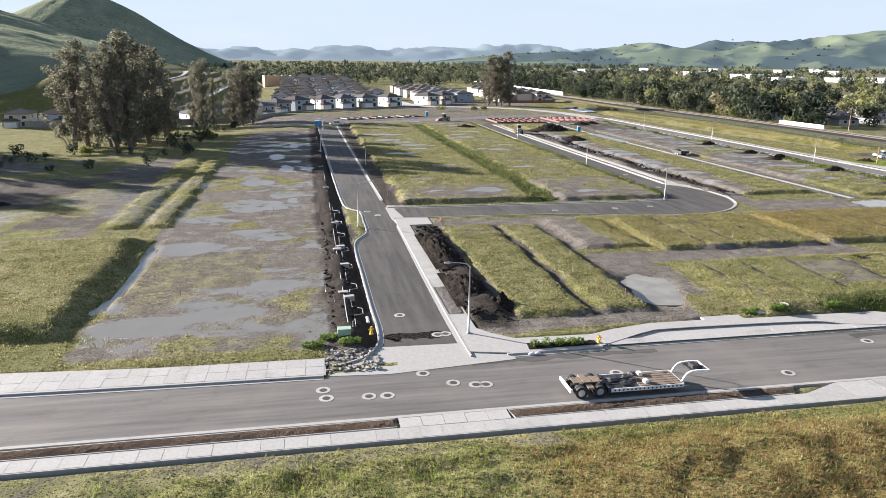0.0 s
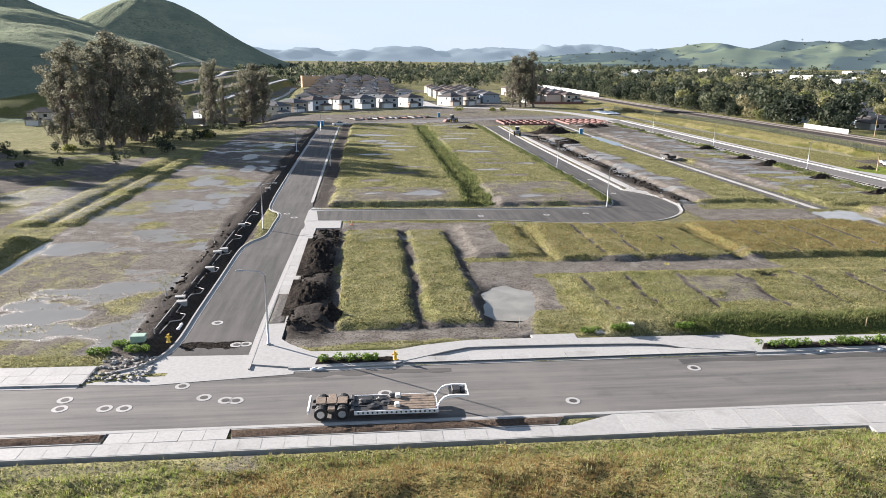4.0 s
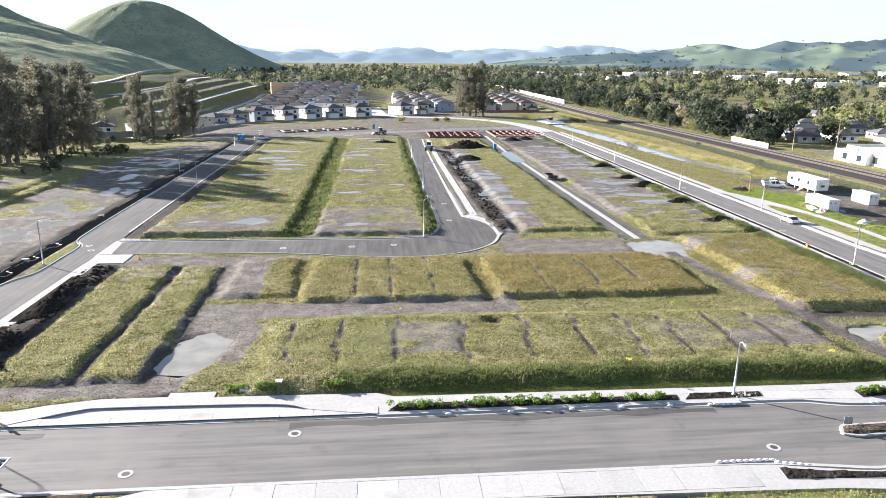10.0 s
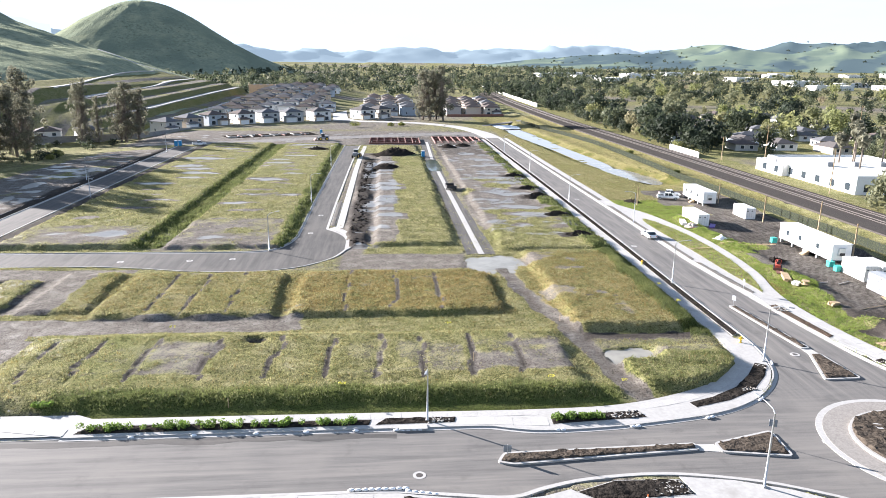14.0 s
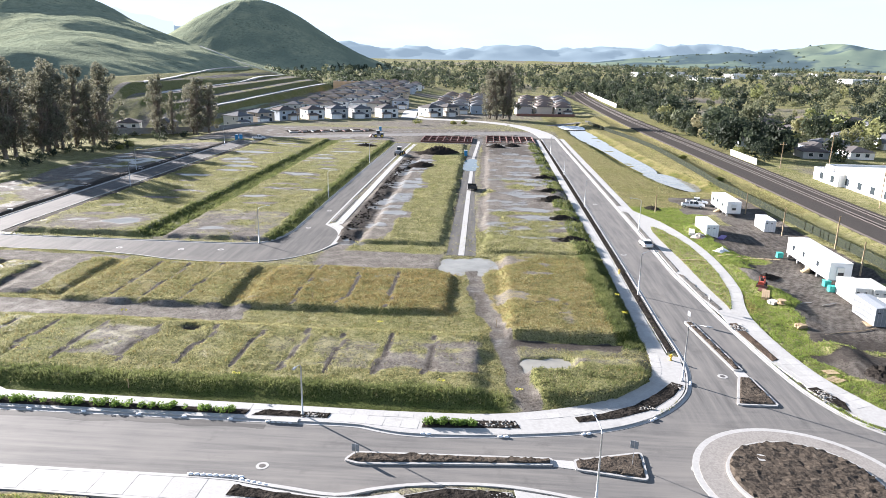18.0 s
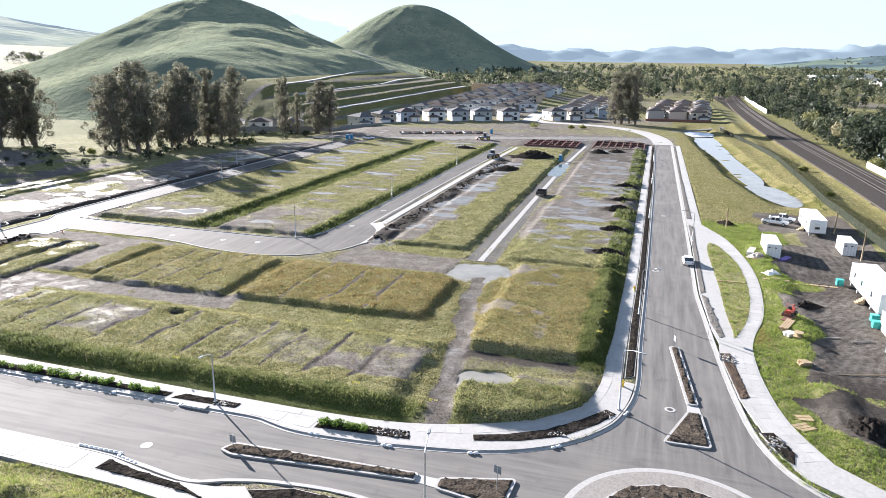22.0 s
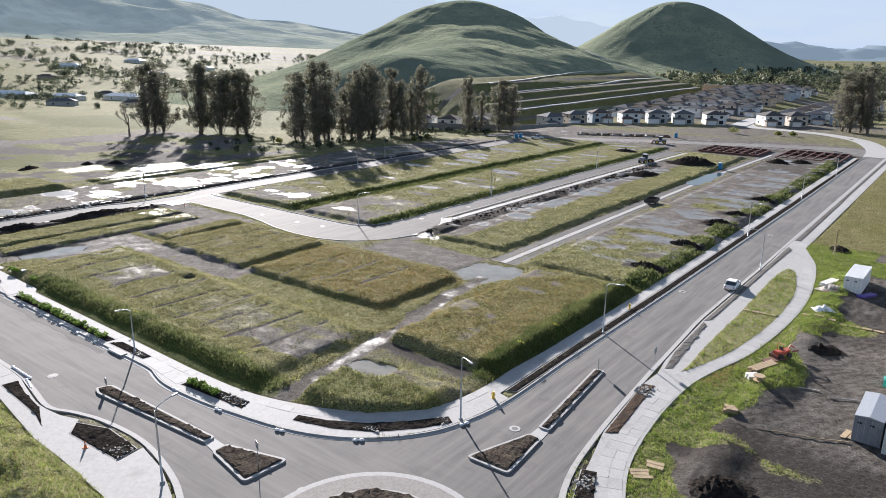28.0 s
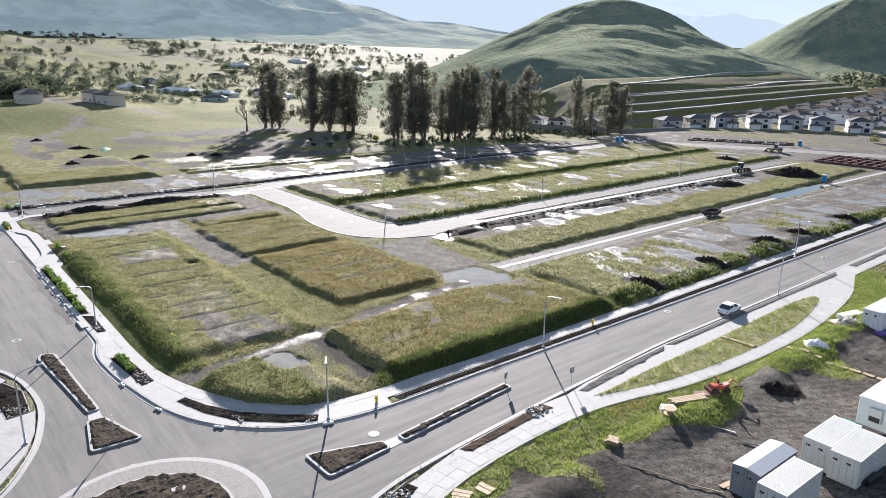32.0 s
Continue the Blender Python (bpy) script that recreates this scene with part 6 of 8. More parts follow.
bed("planting_bed_1", rect(-21, 5.4, 43.2, 44.4), MULCH, "brown bark mulch")
bed("planting_bed_2", [(13.9, 43.1), (36.4, 43.1), (37.2, 44.3), (13.7, 44.35)], MULCH, "brown bark mulch")
bed("planting_bed_3", [(18.6, 54.6), (25.2, 54.7), (25.2, 55.9), (18.8, 56.2)], BLACK_SOIL, "dark soil with weeds")
bed("planting_bed_4", [(58.4, 54.7), (85.4, 54.9), (85.6, 56.1), (59.4, 56.3)], BLACK_SOIL, "dark soil under low shrubs")
bed("planting_bed_5", [(86.0, 54.9), (93.6, 55.0), (93.8, 56.2), (87.0, 56.3)], BLACK_SOIL, "dark soil and stones at a drain inlet")
bed("planting_bed_6", [(103.0, 54.1), (112.6, 54.9), (112.1, 56.5), (103.1, 55.8)], BLACK_SOIL, "dark soil with weeds")
bed("planting_bed_7", [(118.4, 56.6), (122.6, 57.9), (126.3, 60.0), (129.4, 63.4), (131.1, 66.2), (129.9, 67.0), (127.4, 63.8), (124.6, 61.0), (121.0, 58.9), (118.0, 57.8)], BLACK_SOIL, "dark soil in a curved bed")
bed("planting_bed_8", [(131.4, 75.2), (132.5, 76), (132.6, 92), (132.9, 118), (133.3, 198), (133.2, 308), (132.1, 308), (132.0, 200), (131.8, 120), (131.4, 92)], BLACK_SOIL, "strip of dark soil beside the kerb")
bed("planting_bed_9", [(142.3, 86.2), (143.7, 86.6), (144.7, 74.5), (143.5, 73.9)], MULCH, "brown soil bed with debris")
bed("planting_bed_10", [(144.6, 66.9), (146.0, 67.4), (147.4, 63.9), (147.0, 61.6), (146.0, 62.6)], BLACK_SOIL, "dark soil with stones")
bed("planting_bed_11", [(141.3, 110), (142.3, 111), (142.3, 140), (142.6, 158), (141.3, 160), (141.3, 140)], GRAVEL, "strip of grey gravelly soil")
bed("planting_bed_12", [(141.4, 109.5), (142.3, 108.5), (143.2, 97.7), (143.6, 92.2), (142.7, 91.6), (141.9, 97)], GRAVEL, "strip of grey gravelly soil")
bed("planting_bed_13", [(141.1, 166), (142.5, 166), (142.0, 230), (141.9, 316), (140.7, 316), (141.0, 220)], GRAVEL, "strip of grey gravelly soil")
bed("planting_bed_14", [(88.2, 41.9), (97.5, 41.4), (100.6, 40.9), (96.6, 42.4), (92.0, 42.9), (88.4, 43.6)], BLACK_SOIL, "dark soil bed by the drain inlet")
bed("planting_bed_15", [(102.4, 43.3), (104.1, 41.8), (111.8, 42.3), (111.4, 44.5), (106, 44.7)], BLACK_SOIL, "dark soil bed with weeds and stones")
bed("planting_bed_16", [(13.4, 64.6), (15.0, 64.6), (15.0, 73.6), (13.4, 73.6)], GRAVEL, "gravelled gap in the pavement", 0.15)
bed("planting_bed_17", [(75.5, 139), (76.6, 138.6), (76.7, 163), (76.1, 166.5), (75.5, 164)], GRAVEL, "gravelled strip beside the street", 0.15)
structure("pavement_5", band([(76.8, 137.0), (76.9, 170), (77.0, 220), (77.6, 262), (78.2, 284)], -0.2, 0.14, -1.5), CONCRETE, "pale concrete pavement along the cross street", "pavement")
structure("pavement_6", slab(curve([(80.0, 119.6), (81.2, 123.6), (80.8, 130), (78.5, 135.4), (76.6, 138.2)], 4) + [(76.0, 137), (75.4, 136.8)] + C_EAST[:14][::-1], -0.2, 0.136), CONCRETE, "pale concrete pavement round the street knuckle", "pavement")

# ---- manholes ----
def round_plate(bm, r, z0, z1, n=20, hole=0.0):
    top = [bm.verts.new((r * math.cos(6.2832 * i / n), r * math.sin(6.2832 * i / n), z1)) for i in range(n)]
    low = [bm.verts.new((v.co.x, v.co.y, z0)) for v in top]
    for i in range(n):
        bm.faces.new((low[i], low[(i + 1) % n], top[(i + 1) % n], top[i]))
    bm.faces.new(top)
    return bm


def make_manhole(twin=False):
    t = thing("manhole", pose(0, 0, 0), "round iron manhole cover in a pale concrete collar", "manhole", "street manholes")
    part("collar", round_plate(bmesh.new(), 0.56, -0.05, 0.016), CONCRETE, t)
    part("cover", round_plate(bmesh.new(), 0.3, -0.05, 0.022), RAIL, t, "dark iron cover")
    return t


first_mh = make_manhole()
first_mh.matrix_basis = pose(0.5, 50.0, 0)
for x, y in ((0.7, 48.6), (3.9, 48.4), (5.3, 48.3), (8.6, 51.7), (10.7, 49.6), (12.4, 49.0), (13.2, 48.9), (24.4, 49.2), (38.6, 46.8), (50.6, 51.8), (8.5, 65.5), (11.3, 59.8), (12.1, 59.9), (11.1, 113.3), (9.6, 116.4), (42.0, 113.0), (53.4, 113.4), (60.5, 114.2), (72, 133), (72.6, 150), (89.8, 46.6), (136.3, 69.3), (127.9, 49.7), (134.6, 120.8), (136.2, 168)):
    copy_thing(first_mh, pose(x, y, 0.008 if y > 56 else 0))
copy_thing(first_mh, pose(134, 51.5, 0.42))

# ---- street lamps ----
def street_lamp(x, y, turn, tall=7.0, arm=1.9, z=0.14, label="tall galvanised street lamp with a single curved arm"):
    t = thing("street_lamp", pose(x, y, z, 0, 0, turn), label, "street lamp", "street lamps")
    part("base", boxes((-0.17, 0.17, -0.17, 0.17, -0.1, 0.12), bevel=0.03), CONCRETE_KERB, t)
    part("pole", tube(bmesh.new(), [(0, 0, 0.1), (0, 0, tall * 0.5), (0, 0, tall * 0.93)], 0.10, 0.06, 10), STEEL, t, smooth=True)
    part("arm", tube(bmesh.new(), [(0, 0, tall * 0.92), (0.15 * arm, 0, tall * 0.965), (0.5 * arm, 0, tall * 0.99), (arm, 0, tall)], 0.05, 0.035, 8), STEEL, t, smooth=True)
    head = part("lamp_head", boxes((arm - 0.1, arm + 0.55, -0.13, 0.13, tall - 0.05, tall + 0.07), bevel=0.04), GREY_PAINT, t)
    part("lens", boxes((arm + 0.02, arm + 0.48, -0.1, 0.1, tall - 0.065, tall - 0.045)), WHITE, head)


for x, y, turn, tall in ((14.2, 59.4, 185, 7), (7.3, 105, 0, 7), (14.0, 172, 180, 7), (3.6, 196, 0, 7), (66.0, 119.3, 40, 7), (69.0, 165, 0, 7), (69.3, 226, 0, 7), (131.2, 67.3, -30, 7), (132.4, 97.2, 0, 7), (132.9, 163.5, 0, 7), (133.0, 213, 0, 7), (133.0, 262, 0, 7), (118.0, 43.0, 100, 7.2), (141.2, 140, 180, 7), (6.0, 262, 0, 7)):
    street_lamp(x, y, turn, tall)
street_lamp(91.0, 55.6, -100, 5.6, 1.2)

# ---- signs, posts, hydrants ----
def sign_post(x, y, z, label, tall=2.2, turn=0):
    t = thing("sign_post", pose(x, y, z, 0, 0, turn), label, "sign")
    part("post", tube(bmesh.new(), [(0, 0, 0), (0, 0, tall)], 0.035, 0.035, 6), STEEL, t)
    part("panel", boxes((-0.02, 0.02, -0.35, 0.35, tall - 0.75, tall - 0.05), bevel=0.01), GREY_PAINT, t)


sign_post(97.6, 48.7, 0.17, "short grey sign on the end of a traffic island", 1.2, 80)
sign_post(122.2, 49.6, 0.17, "grey sign back on a traffic island", 2.4, 70)
sign_post(137.0, 86.2, 0.17, "grey sign back on a narrow island", 1.6, 20)
sign_post(141.4, 92, 0.14, "small grey street sign", 2.2, 0)


def hydrant(x, y):
    t = thing("fire_hydrant", pose(x, y, 0.13), "yellow fire hydrant by the kerb", "fire hydrant", "fire hydrants")
    part("barrel", tube(bmesh.new(), [(0, 0, 0), (0, 0, 0.5), (0, 0, 0.62), (0, 0, 0.78)], 0.15, 0.11, 10), YELLOW, t, smooth=True)
    part("flange", round_plate(bmesh.new(), 0.2, 0, 0.06, 12), YELLOW, t)
    bm = bmesh.new()
    tube(bm, [(-0.26, 0, 0.5), (0.26, 0, 0.5)], 0.06, 0.06, 8)
    tube(bm, [(0, 0, 0.45), (0, -0.25, 0.45)], 0.075, 0.075, 8)
    part("nozzle", bm, YELLOW, t, smooth=True)


for x, y in ((25.4, 55.2), (5.2, 60.6), (131.3, 73.0), (131.4, 108)):
    hydrant(x, y)


def utility_box(x, y, z, w, d, h, material, label, turn=0, name="utility_box"):
    t = thing(name, pose(x, y, z, 0, 0, turn), label, "utility box")
    part("body", boxes((-w / 2, w / 2, -d / 2, d / 2, -0.3, h), bevel=0.02), material, t)
    part("lid", boxes((-w / 2 - 0.03, w / 2 + 0.03, -d / 2 - 0.03, d / 2 + 0.03, h, h + 0.05), bevel=0.015), material, t)


utility_box(45.5, 60.0, 0.1, 1.7, 1.0, 0.12, CONCRETE, "low pale concrete vault lid in the weeds")
utility_box(51.5, 60.1, 0.1, 2.2, 1.2, 0.12, CONCRETE, "wide pale concrete vault lid in the weeds")
utility_box(48.2, 60.5, 0.1, 0.6, 0.6, 0.65, WHITE, "small white utility cabinet in the weeds")
utility_box(2.7, 60.4, 0.2, 1.2, 0.8, 0.75, GREEN_BOX, "pale green transformer cabinet beside the trench")
utility_box(89.6, 54.3, 0.14, 2.6, 0.8, 0.04, CONCRETE, "flat concrete drain inlet with white bags", name="drain_inlet")


def stake(x, y, tall=1.0):
    t = thing("survey_stake", pose(x, y, land(x, y)), "thin timber survey stake in the turf", "stake", "survey stakes")
    part("shaft", boxes((-0.03, 0.03, -0.03, 0.03, -0.2, tall), bevel=0.01), WOOD, t)


for x, y in ((37.7, 62), (71.5, 59.0), (33, 66), (60, 88), (84, 88), (30.5, 75), (22, 90), (-14, 75), (-6, 118), (110.5, 82), (97, 68), (14.6, 130), (20, 62.2)):
    stake(x, y)


def cone(x, y):
    t = thing("traffic_cone", pose(x, y, 0.14), "orange traffic cone on the pavement", "traffic cone")
    part("body", tube(bmesh.new(), [(0, 0, 0.03), (0, 0, 0.7)], 0.15, 0.03, 10), ORANGE, t, smooth=True)
    part("foot", boxes((-0.2, 0.2, -0.2, 0.2, 0, 0.03)), ORANGE, t)
    part("sleeve", tube(bmesh.new(), [(0, 0, 0.36), (0, 0, 0.5)], 0.1, 0.08, 10), WHITE, t, smooth=True)


cone(107.6, 41.6)
cone(20.6, 107.2)

# kerb inlets: pale filter bags lying along the gutters
def bag_row(x, y, n, turn, label="white sand-filled filter bags in a row along the gutter"):
    t = thing("filter_bags", pose(x, y, 0.03, 0, 0, turn), label, "sandbag")
    for i in range(n):
        bm = bmesh.new()
        bmesh.ops.create_uvsphere(bm, u_segments=8, v_segments=5, radius=0.5)
        for v in bm.verts:
            v.co = Vector((v.co.x * 0.6 + i * 0.55, v.co.y * 0.34, max(v.co.z * 0.26, -0.06) + 0.06)) + Vector((0, 0.03, 0.02)) * noise.noise(v.co * 4 + Vector((i, x, y)))
        part("bag", bm, TARP, t, smooth=True)


for x, y, n, turn in ((63.8, 54.1, 1, 0), (69.4, 54.1, 1, 0), (75.0, 54.1, 1, 0), (79.6, 54.1, 1, 0), (84.2, 54.1, 1, 0), (88.0, 54.0, 5, 0), (84.2, 44.7, 9, 0), (88.8, 44.3, 5, -14), (103.2, 53.2, 2, 0), (110.6, 53.4, 2, 4), (118.6, 54.6, 2, 18), (125.8, 58.0, 2, 40), (131.9, 66.6, 2, 70), (18.6, 53.9, 2, 0), (5.2, 64, 3, 90)):
    bag_row(x, y, n, turn)


def stones(name, x0, x1, y0, y1, z, n, size, material, label, seed):
    r = np.random.default_rng(seed)
    vs, fs, base = [], [], 0
    for i in range(n):
        bm = bmesh.new()
        bmesh.ops.create_icosphere(bm, subdivisions=1, radius=1)
        s = size * r.uniform(0.4, 1.3)
        k = np.array([v.co for v in bm.verts]) * (1 + 0.35 * r.normal(size=(len(bm.verts), 1))) * (s, s * r.uniform(.6, 1.2), s * 0.6) + (r.uniform(x0, x1), r.uniform(y0, y1), z)
        vs.append(k)
        fs.append(np.array([[v.index for v in f.verts] for f in bm.faces]) + base)
        base += len(k)
        bm.free()
    return tagged(new(name, raw_mesh(name, np.concatenate(vs), np.concatenate(fs), material, False)), label, "stones", kind="stuff")


stones("stones", 108.4, 112.2, 55, 56.3, 0.18, 60, 0.13, STONE, "pale stones in a planting bed", 1)
stones("stones", 91, 93.4, 55.1, 56.1, 0.18, 40, 0.12, STONE, "pale stones in a planting bed", 2)
stones("stones", 0.9, 5.4, 52.9, 57.8, 0.1, 160, 0.16, STONE, "broken rubble at the street corner", 3)
stones("stones", 125, 126.6, 59.9, 60.8, 0.2, 24, 0.09, STONE, "pale stones in a curved bed", 4)
stones("stones", 108.8, 111.6, 42.5, 44.3, 0.18, 50, 0.12, STONE, "pale stones in a planting bed", 5)
stones("stones", 129.6, 130.6, 65, 66.4, 0.18, 24, 0.09, STONE, "pale stones in a curved bed", 6)
stones("rubble", 142.2, 144.2, 83.6, 86.0, 0.2, 60, 0.15, STONE, "broken concrete rubble in a bed", 7)
stones("rubble", 145, 146.6, 63.6, 66.4, 0.2, 60, 0.14, STONE, "pale stones in a bed", 8)
stones("rubble", 1.5, 4.4, 62, 110, 0.25, 200, 0.2, BLACK_SOIL, "black clods along the trench", 9)
stones("rubble", 15.4, 18.8, 63, 102, 0.6, 420, 0.22, BLACK_SOIL, "black clods on the spoil ridge", 10)
stones("rubble", 80, 83, 122, 240, 0.5, 300, 0.26, BLACK_SOIL, "black clods on the spoil ridge", 11)

# ---- trench services beside the street ----
def pipe_run(pts, r, label, material=PVC, z=0.0):
    t = thing("pipe", pose(pts[0][0], pts[0][1], z), label, "pipe")
    o = Vector((pts[0][0], pts[0][1], 0))
    part("length", tube(bmesh.new(), [Vector(p) - o for p in pts], r, r, 7), material, t, smooth=True)


for k in range(7):
    y = 62.5 + 8.2 * k
    pipe_run([(3.9, y, 0.25), (4.0, y + 3.2, 0.2), (4.9, y + 3.7, 0.15), (4.9, y + 5.4, 0.1), (3.9, y + 5.8, 0.2), (3.9, y + 8.0, 0.25)], 0.045, "pale plastic service pipe bent round a meter pit")
pipe_run([(3.2, 59, 0.35), (3.3, 90, 0.3), (3.5, 130, 0.3), (3.4, 180, 0.3), (3.2, 240, 0.3)], 0.05, "long pale pipe lying along the trench")
for y in (71, 72.6, 83.5, 91, 92.4, 107, 139, 168, 199):
    utility_box(3.0 + (y % 3) * 0.4, y, 0.25, 1.0, 0.6, 0.2, CONCRETE, "pale concrete meter pit in the trench", 10, "meter_pit")
for x, y in ((2.2, 70), (1.4, 74), (2.6, 86), (3.6, 62), (2.0, 96)):
    pipe_run([(x, y, 0.0), (x, y, 1.0)], 0.05, "upright pipe stub in the trench", STEEL)

# ---- wheels and vehicles ----
def wheel(parent, x, y, r, w, rim=STEEL):
    """A tyre with its rim, axle along y."""
    bm = bmesh.new()
    tube(bm, [(0, -w / 2, 0), (0, -w / 2 + 0.05, 0), (0, w / 2 - 0.05, 0), (0, w / 2, 0)], r, r, 16)
    t = part("wheel", bm, RUBBER, parent)
    t.matrix_basis = pose(x, y, r)
    part("rim", tube(bmesh.new(), [(0, -w / 2 - 0.012, 0), (0, w / 2 + 0.012, 0)], r * 0.58, r * 0.58, 12), rim, t)


def lowboy():
    t = thing("lowboy_trailer", pose(18.9, 46.4, 0.02, 0, 0, -0.5), "white-edged lowboy trailer with a timber deck parked at the kerb", "trailer")
    part("rear_frame", boxes((0.2, 3.1, -0.5, -0.38, 0.6, 0.85), (0.2, 3.1, 0.38, 0.5, 0.6, 0.85), bevel=0.02), DARK, t, "black rear frame")
    part("crossbeam", boxes((1.35, 1.85, -1.22, 1.22, 0.72, 0.9), bevel=0.02), DECK, t, "worn timber crossbeam between the axles")
    part("crossbeam", boxes((2.95, 3.2, -1.22, 1.22, 0.45, 0.78), bevel=0.02), DARK, t, "black crossbeam at the deck's end")
    part("tail_beam", boxes((-0.1, 0.06, -1.25, 1.25, 0.55, 0.85), bevel=0.03), WHITE, t)
    for i in range(3):
        part("ramp_plate", boxes((0.45 + 0.78 * i, 1.15 + 0.78 * i, -0.5, 0.5, 0.96, 1.02), bevel=0.01), DECK, t)
    for x in (0.85, 2.35):
        for y in (-1.05, -0.7, 0.7, 1.05):
            wheel(t, x, y, 0.48, 0.28)
    side = boxes((3.2, 9.2, -1.28, -1.2, 0.38, 0.86), (3.2, 9.2, 1.2, 1.28, 0.38, 0.86), bevel=0.015)
    side.free()
    for y0 in (-1.28, 1.2):
        part("side_rail", boxes((3.2, 9.2, y0, y0 + 0.08, 0.4, 0.7), bevel=0.015), WHITE, t, "white side rail with round holes")
    bm = bmesh.new()
    for i in range(17):
        tube(bm, [(3.5 + 0.34 * i, -1.295, 0.56), (3.5 + 0.34 * i, -1.27, 0.56)], 0.075, 0.075, 10)
        tube(bm, [(3.5 + 0.34 * i, 1.27, 0.56), (3.5 + 0.34 * i, 1.295, 0.56)], 0.075, 0.075, 10)
    holes = part("rail_hole", bm, DARK, t)
    holes["kind"] = "stuff"
    for i in range(6):
        y = -1.15 + 0.385 * i
        part("plank", boxes((5.6, 9.1, y, y + 0.33, 0.66, 0.73), bevel=0.01), DECK, t)
    part("deck_frame", boxes((3.2, 5.6, -1.15, 1.15, 0.6, 0.68), (3.2, 9.1, -0.5, -0.38, 0.5, 0.72), (3.2, 9.1, 0.38, 0.5, 0.5, 0.72), (4.3, 4.5, -1.1, 1.1, 0.5, 0.72)), DARK, t, "black open deck frame")
    for i, (x, y) in enumerate(((3.9, 0.2), (4.6, -0.6), (5.2, 0.5), (5.6, -0.1), (6.0, 0.9))):
        part("chain", stones_bm(x, y, 0.74, 0.36, 30 + i), DARK, t)
    part("chock", boxes((6.1, 6.5, -0.9, -0.4, 0.68, 0.98), bevel=0.06), CREAM, t)
    part("chock", boxes((6.2, 6.6, 0.5, 1.0, 0.68, 0.98), bevel=0.06), CREAM, t)
    for y in (-0.85, 0.85):
        neck = bmesh.new()
        rim = [(9.0, 0.5), (9.25, 0.75), (9.4, 1.05), (9.65, 1.32), (10.0, 1.46), (10.5, 1.5), (11.5, 1.46)]
        for lo, hi in ((-0.11, 0.08),):
            tops = [[neck.verts.new((px, y + k, pz + q)) for k, q in ((-0.07, lo), (0.07, lo), (0.07, hi), (-0.07, hi))] for px, pz in rim]
            for p0, p1 in zip(tops, tops[1:]):
                for k in range(4):
                    neck.faces.new((p0[k], p0[(k + 1) % 4], p1[(k + 1) % 4], p1[k]))
            neck.faces.new(tops[0])
            neck.faces.new(tops[-1][::-1])
        part("gooseneck_arm", neck, WHITE, t, "white arched gooseneck arm")
    part("neck_beam", boxes((11.38, 11.5, -0.78, 0.78, 1.36, 1.54), bevel=0.02), WHITE, t)
    part("front_beam", boxes((9.1, 9.25, -1.25, 1.25, 0.4, 0.7), bevel=0.02), WHITE, t)
    part("neck_deck", boxes((10.1, 11.3, -0.7, 0.7, 1.3, 1.42)), DARK, t)
    part("power_unit", boxes((10.3, 10.9, -0.45, 0.4, 1.42, 1.72), (10.95, 11.2, -0.3, 0.3, 1.42, 1.62), bevel=0.04), DARK, t)


def stones_bm(x, y, z, size, seed):
    bm = bmesh.new()
    bmesh.ops.create_icosphere(bm, subdivisions=2, radius=size)
    for v in bm.verts:
        v.co = Vector((v.co.x * 1.3, v.co.y, v.co.z * 0.35)) * (1 + 0.5 * noise.noise(v.co * 5 + Vector((seed, 0, 0)))) + Vector((x, y, z))
    return bm


lowboy()


def loft(bm, sections):
    """Skin through outlines of equal length, given as (x, [(y, z), ...])."""
    rings = [[bm.verts.new((x, y, z)) for y, z in pts] for x, pts in sections]
    n = len(rings[0])
    for a, b in zip(rings, rings[1:]):
        for i in range(n):
            bm.faces.new((a[i], a[(i + 1) % n], b[(i + 1) % n], b[i]))
    bm.faces.new(rings[0][::-1])
    bm.faces.new(rings[-1])
    bmesh.ops.recalc_face_normals(bm, faces=bm.faces[:])
    return bm


def section(w, z0, z1, r=0.12):
    return [(-w + r, z0), (w - r, z0), (w, z0 + r), (w, z1 - r), (w - r, z1), (-w + r, z1), (-w, z1 - r), (-w, z0 + r)]


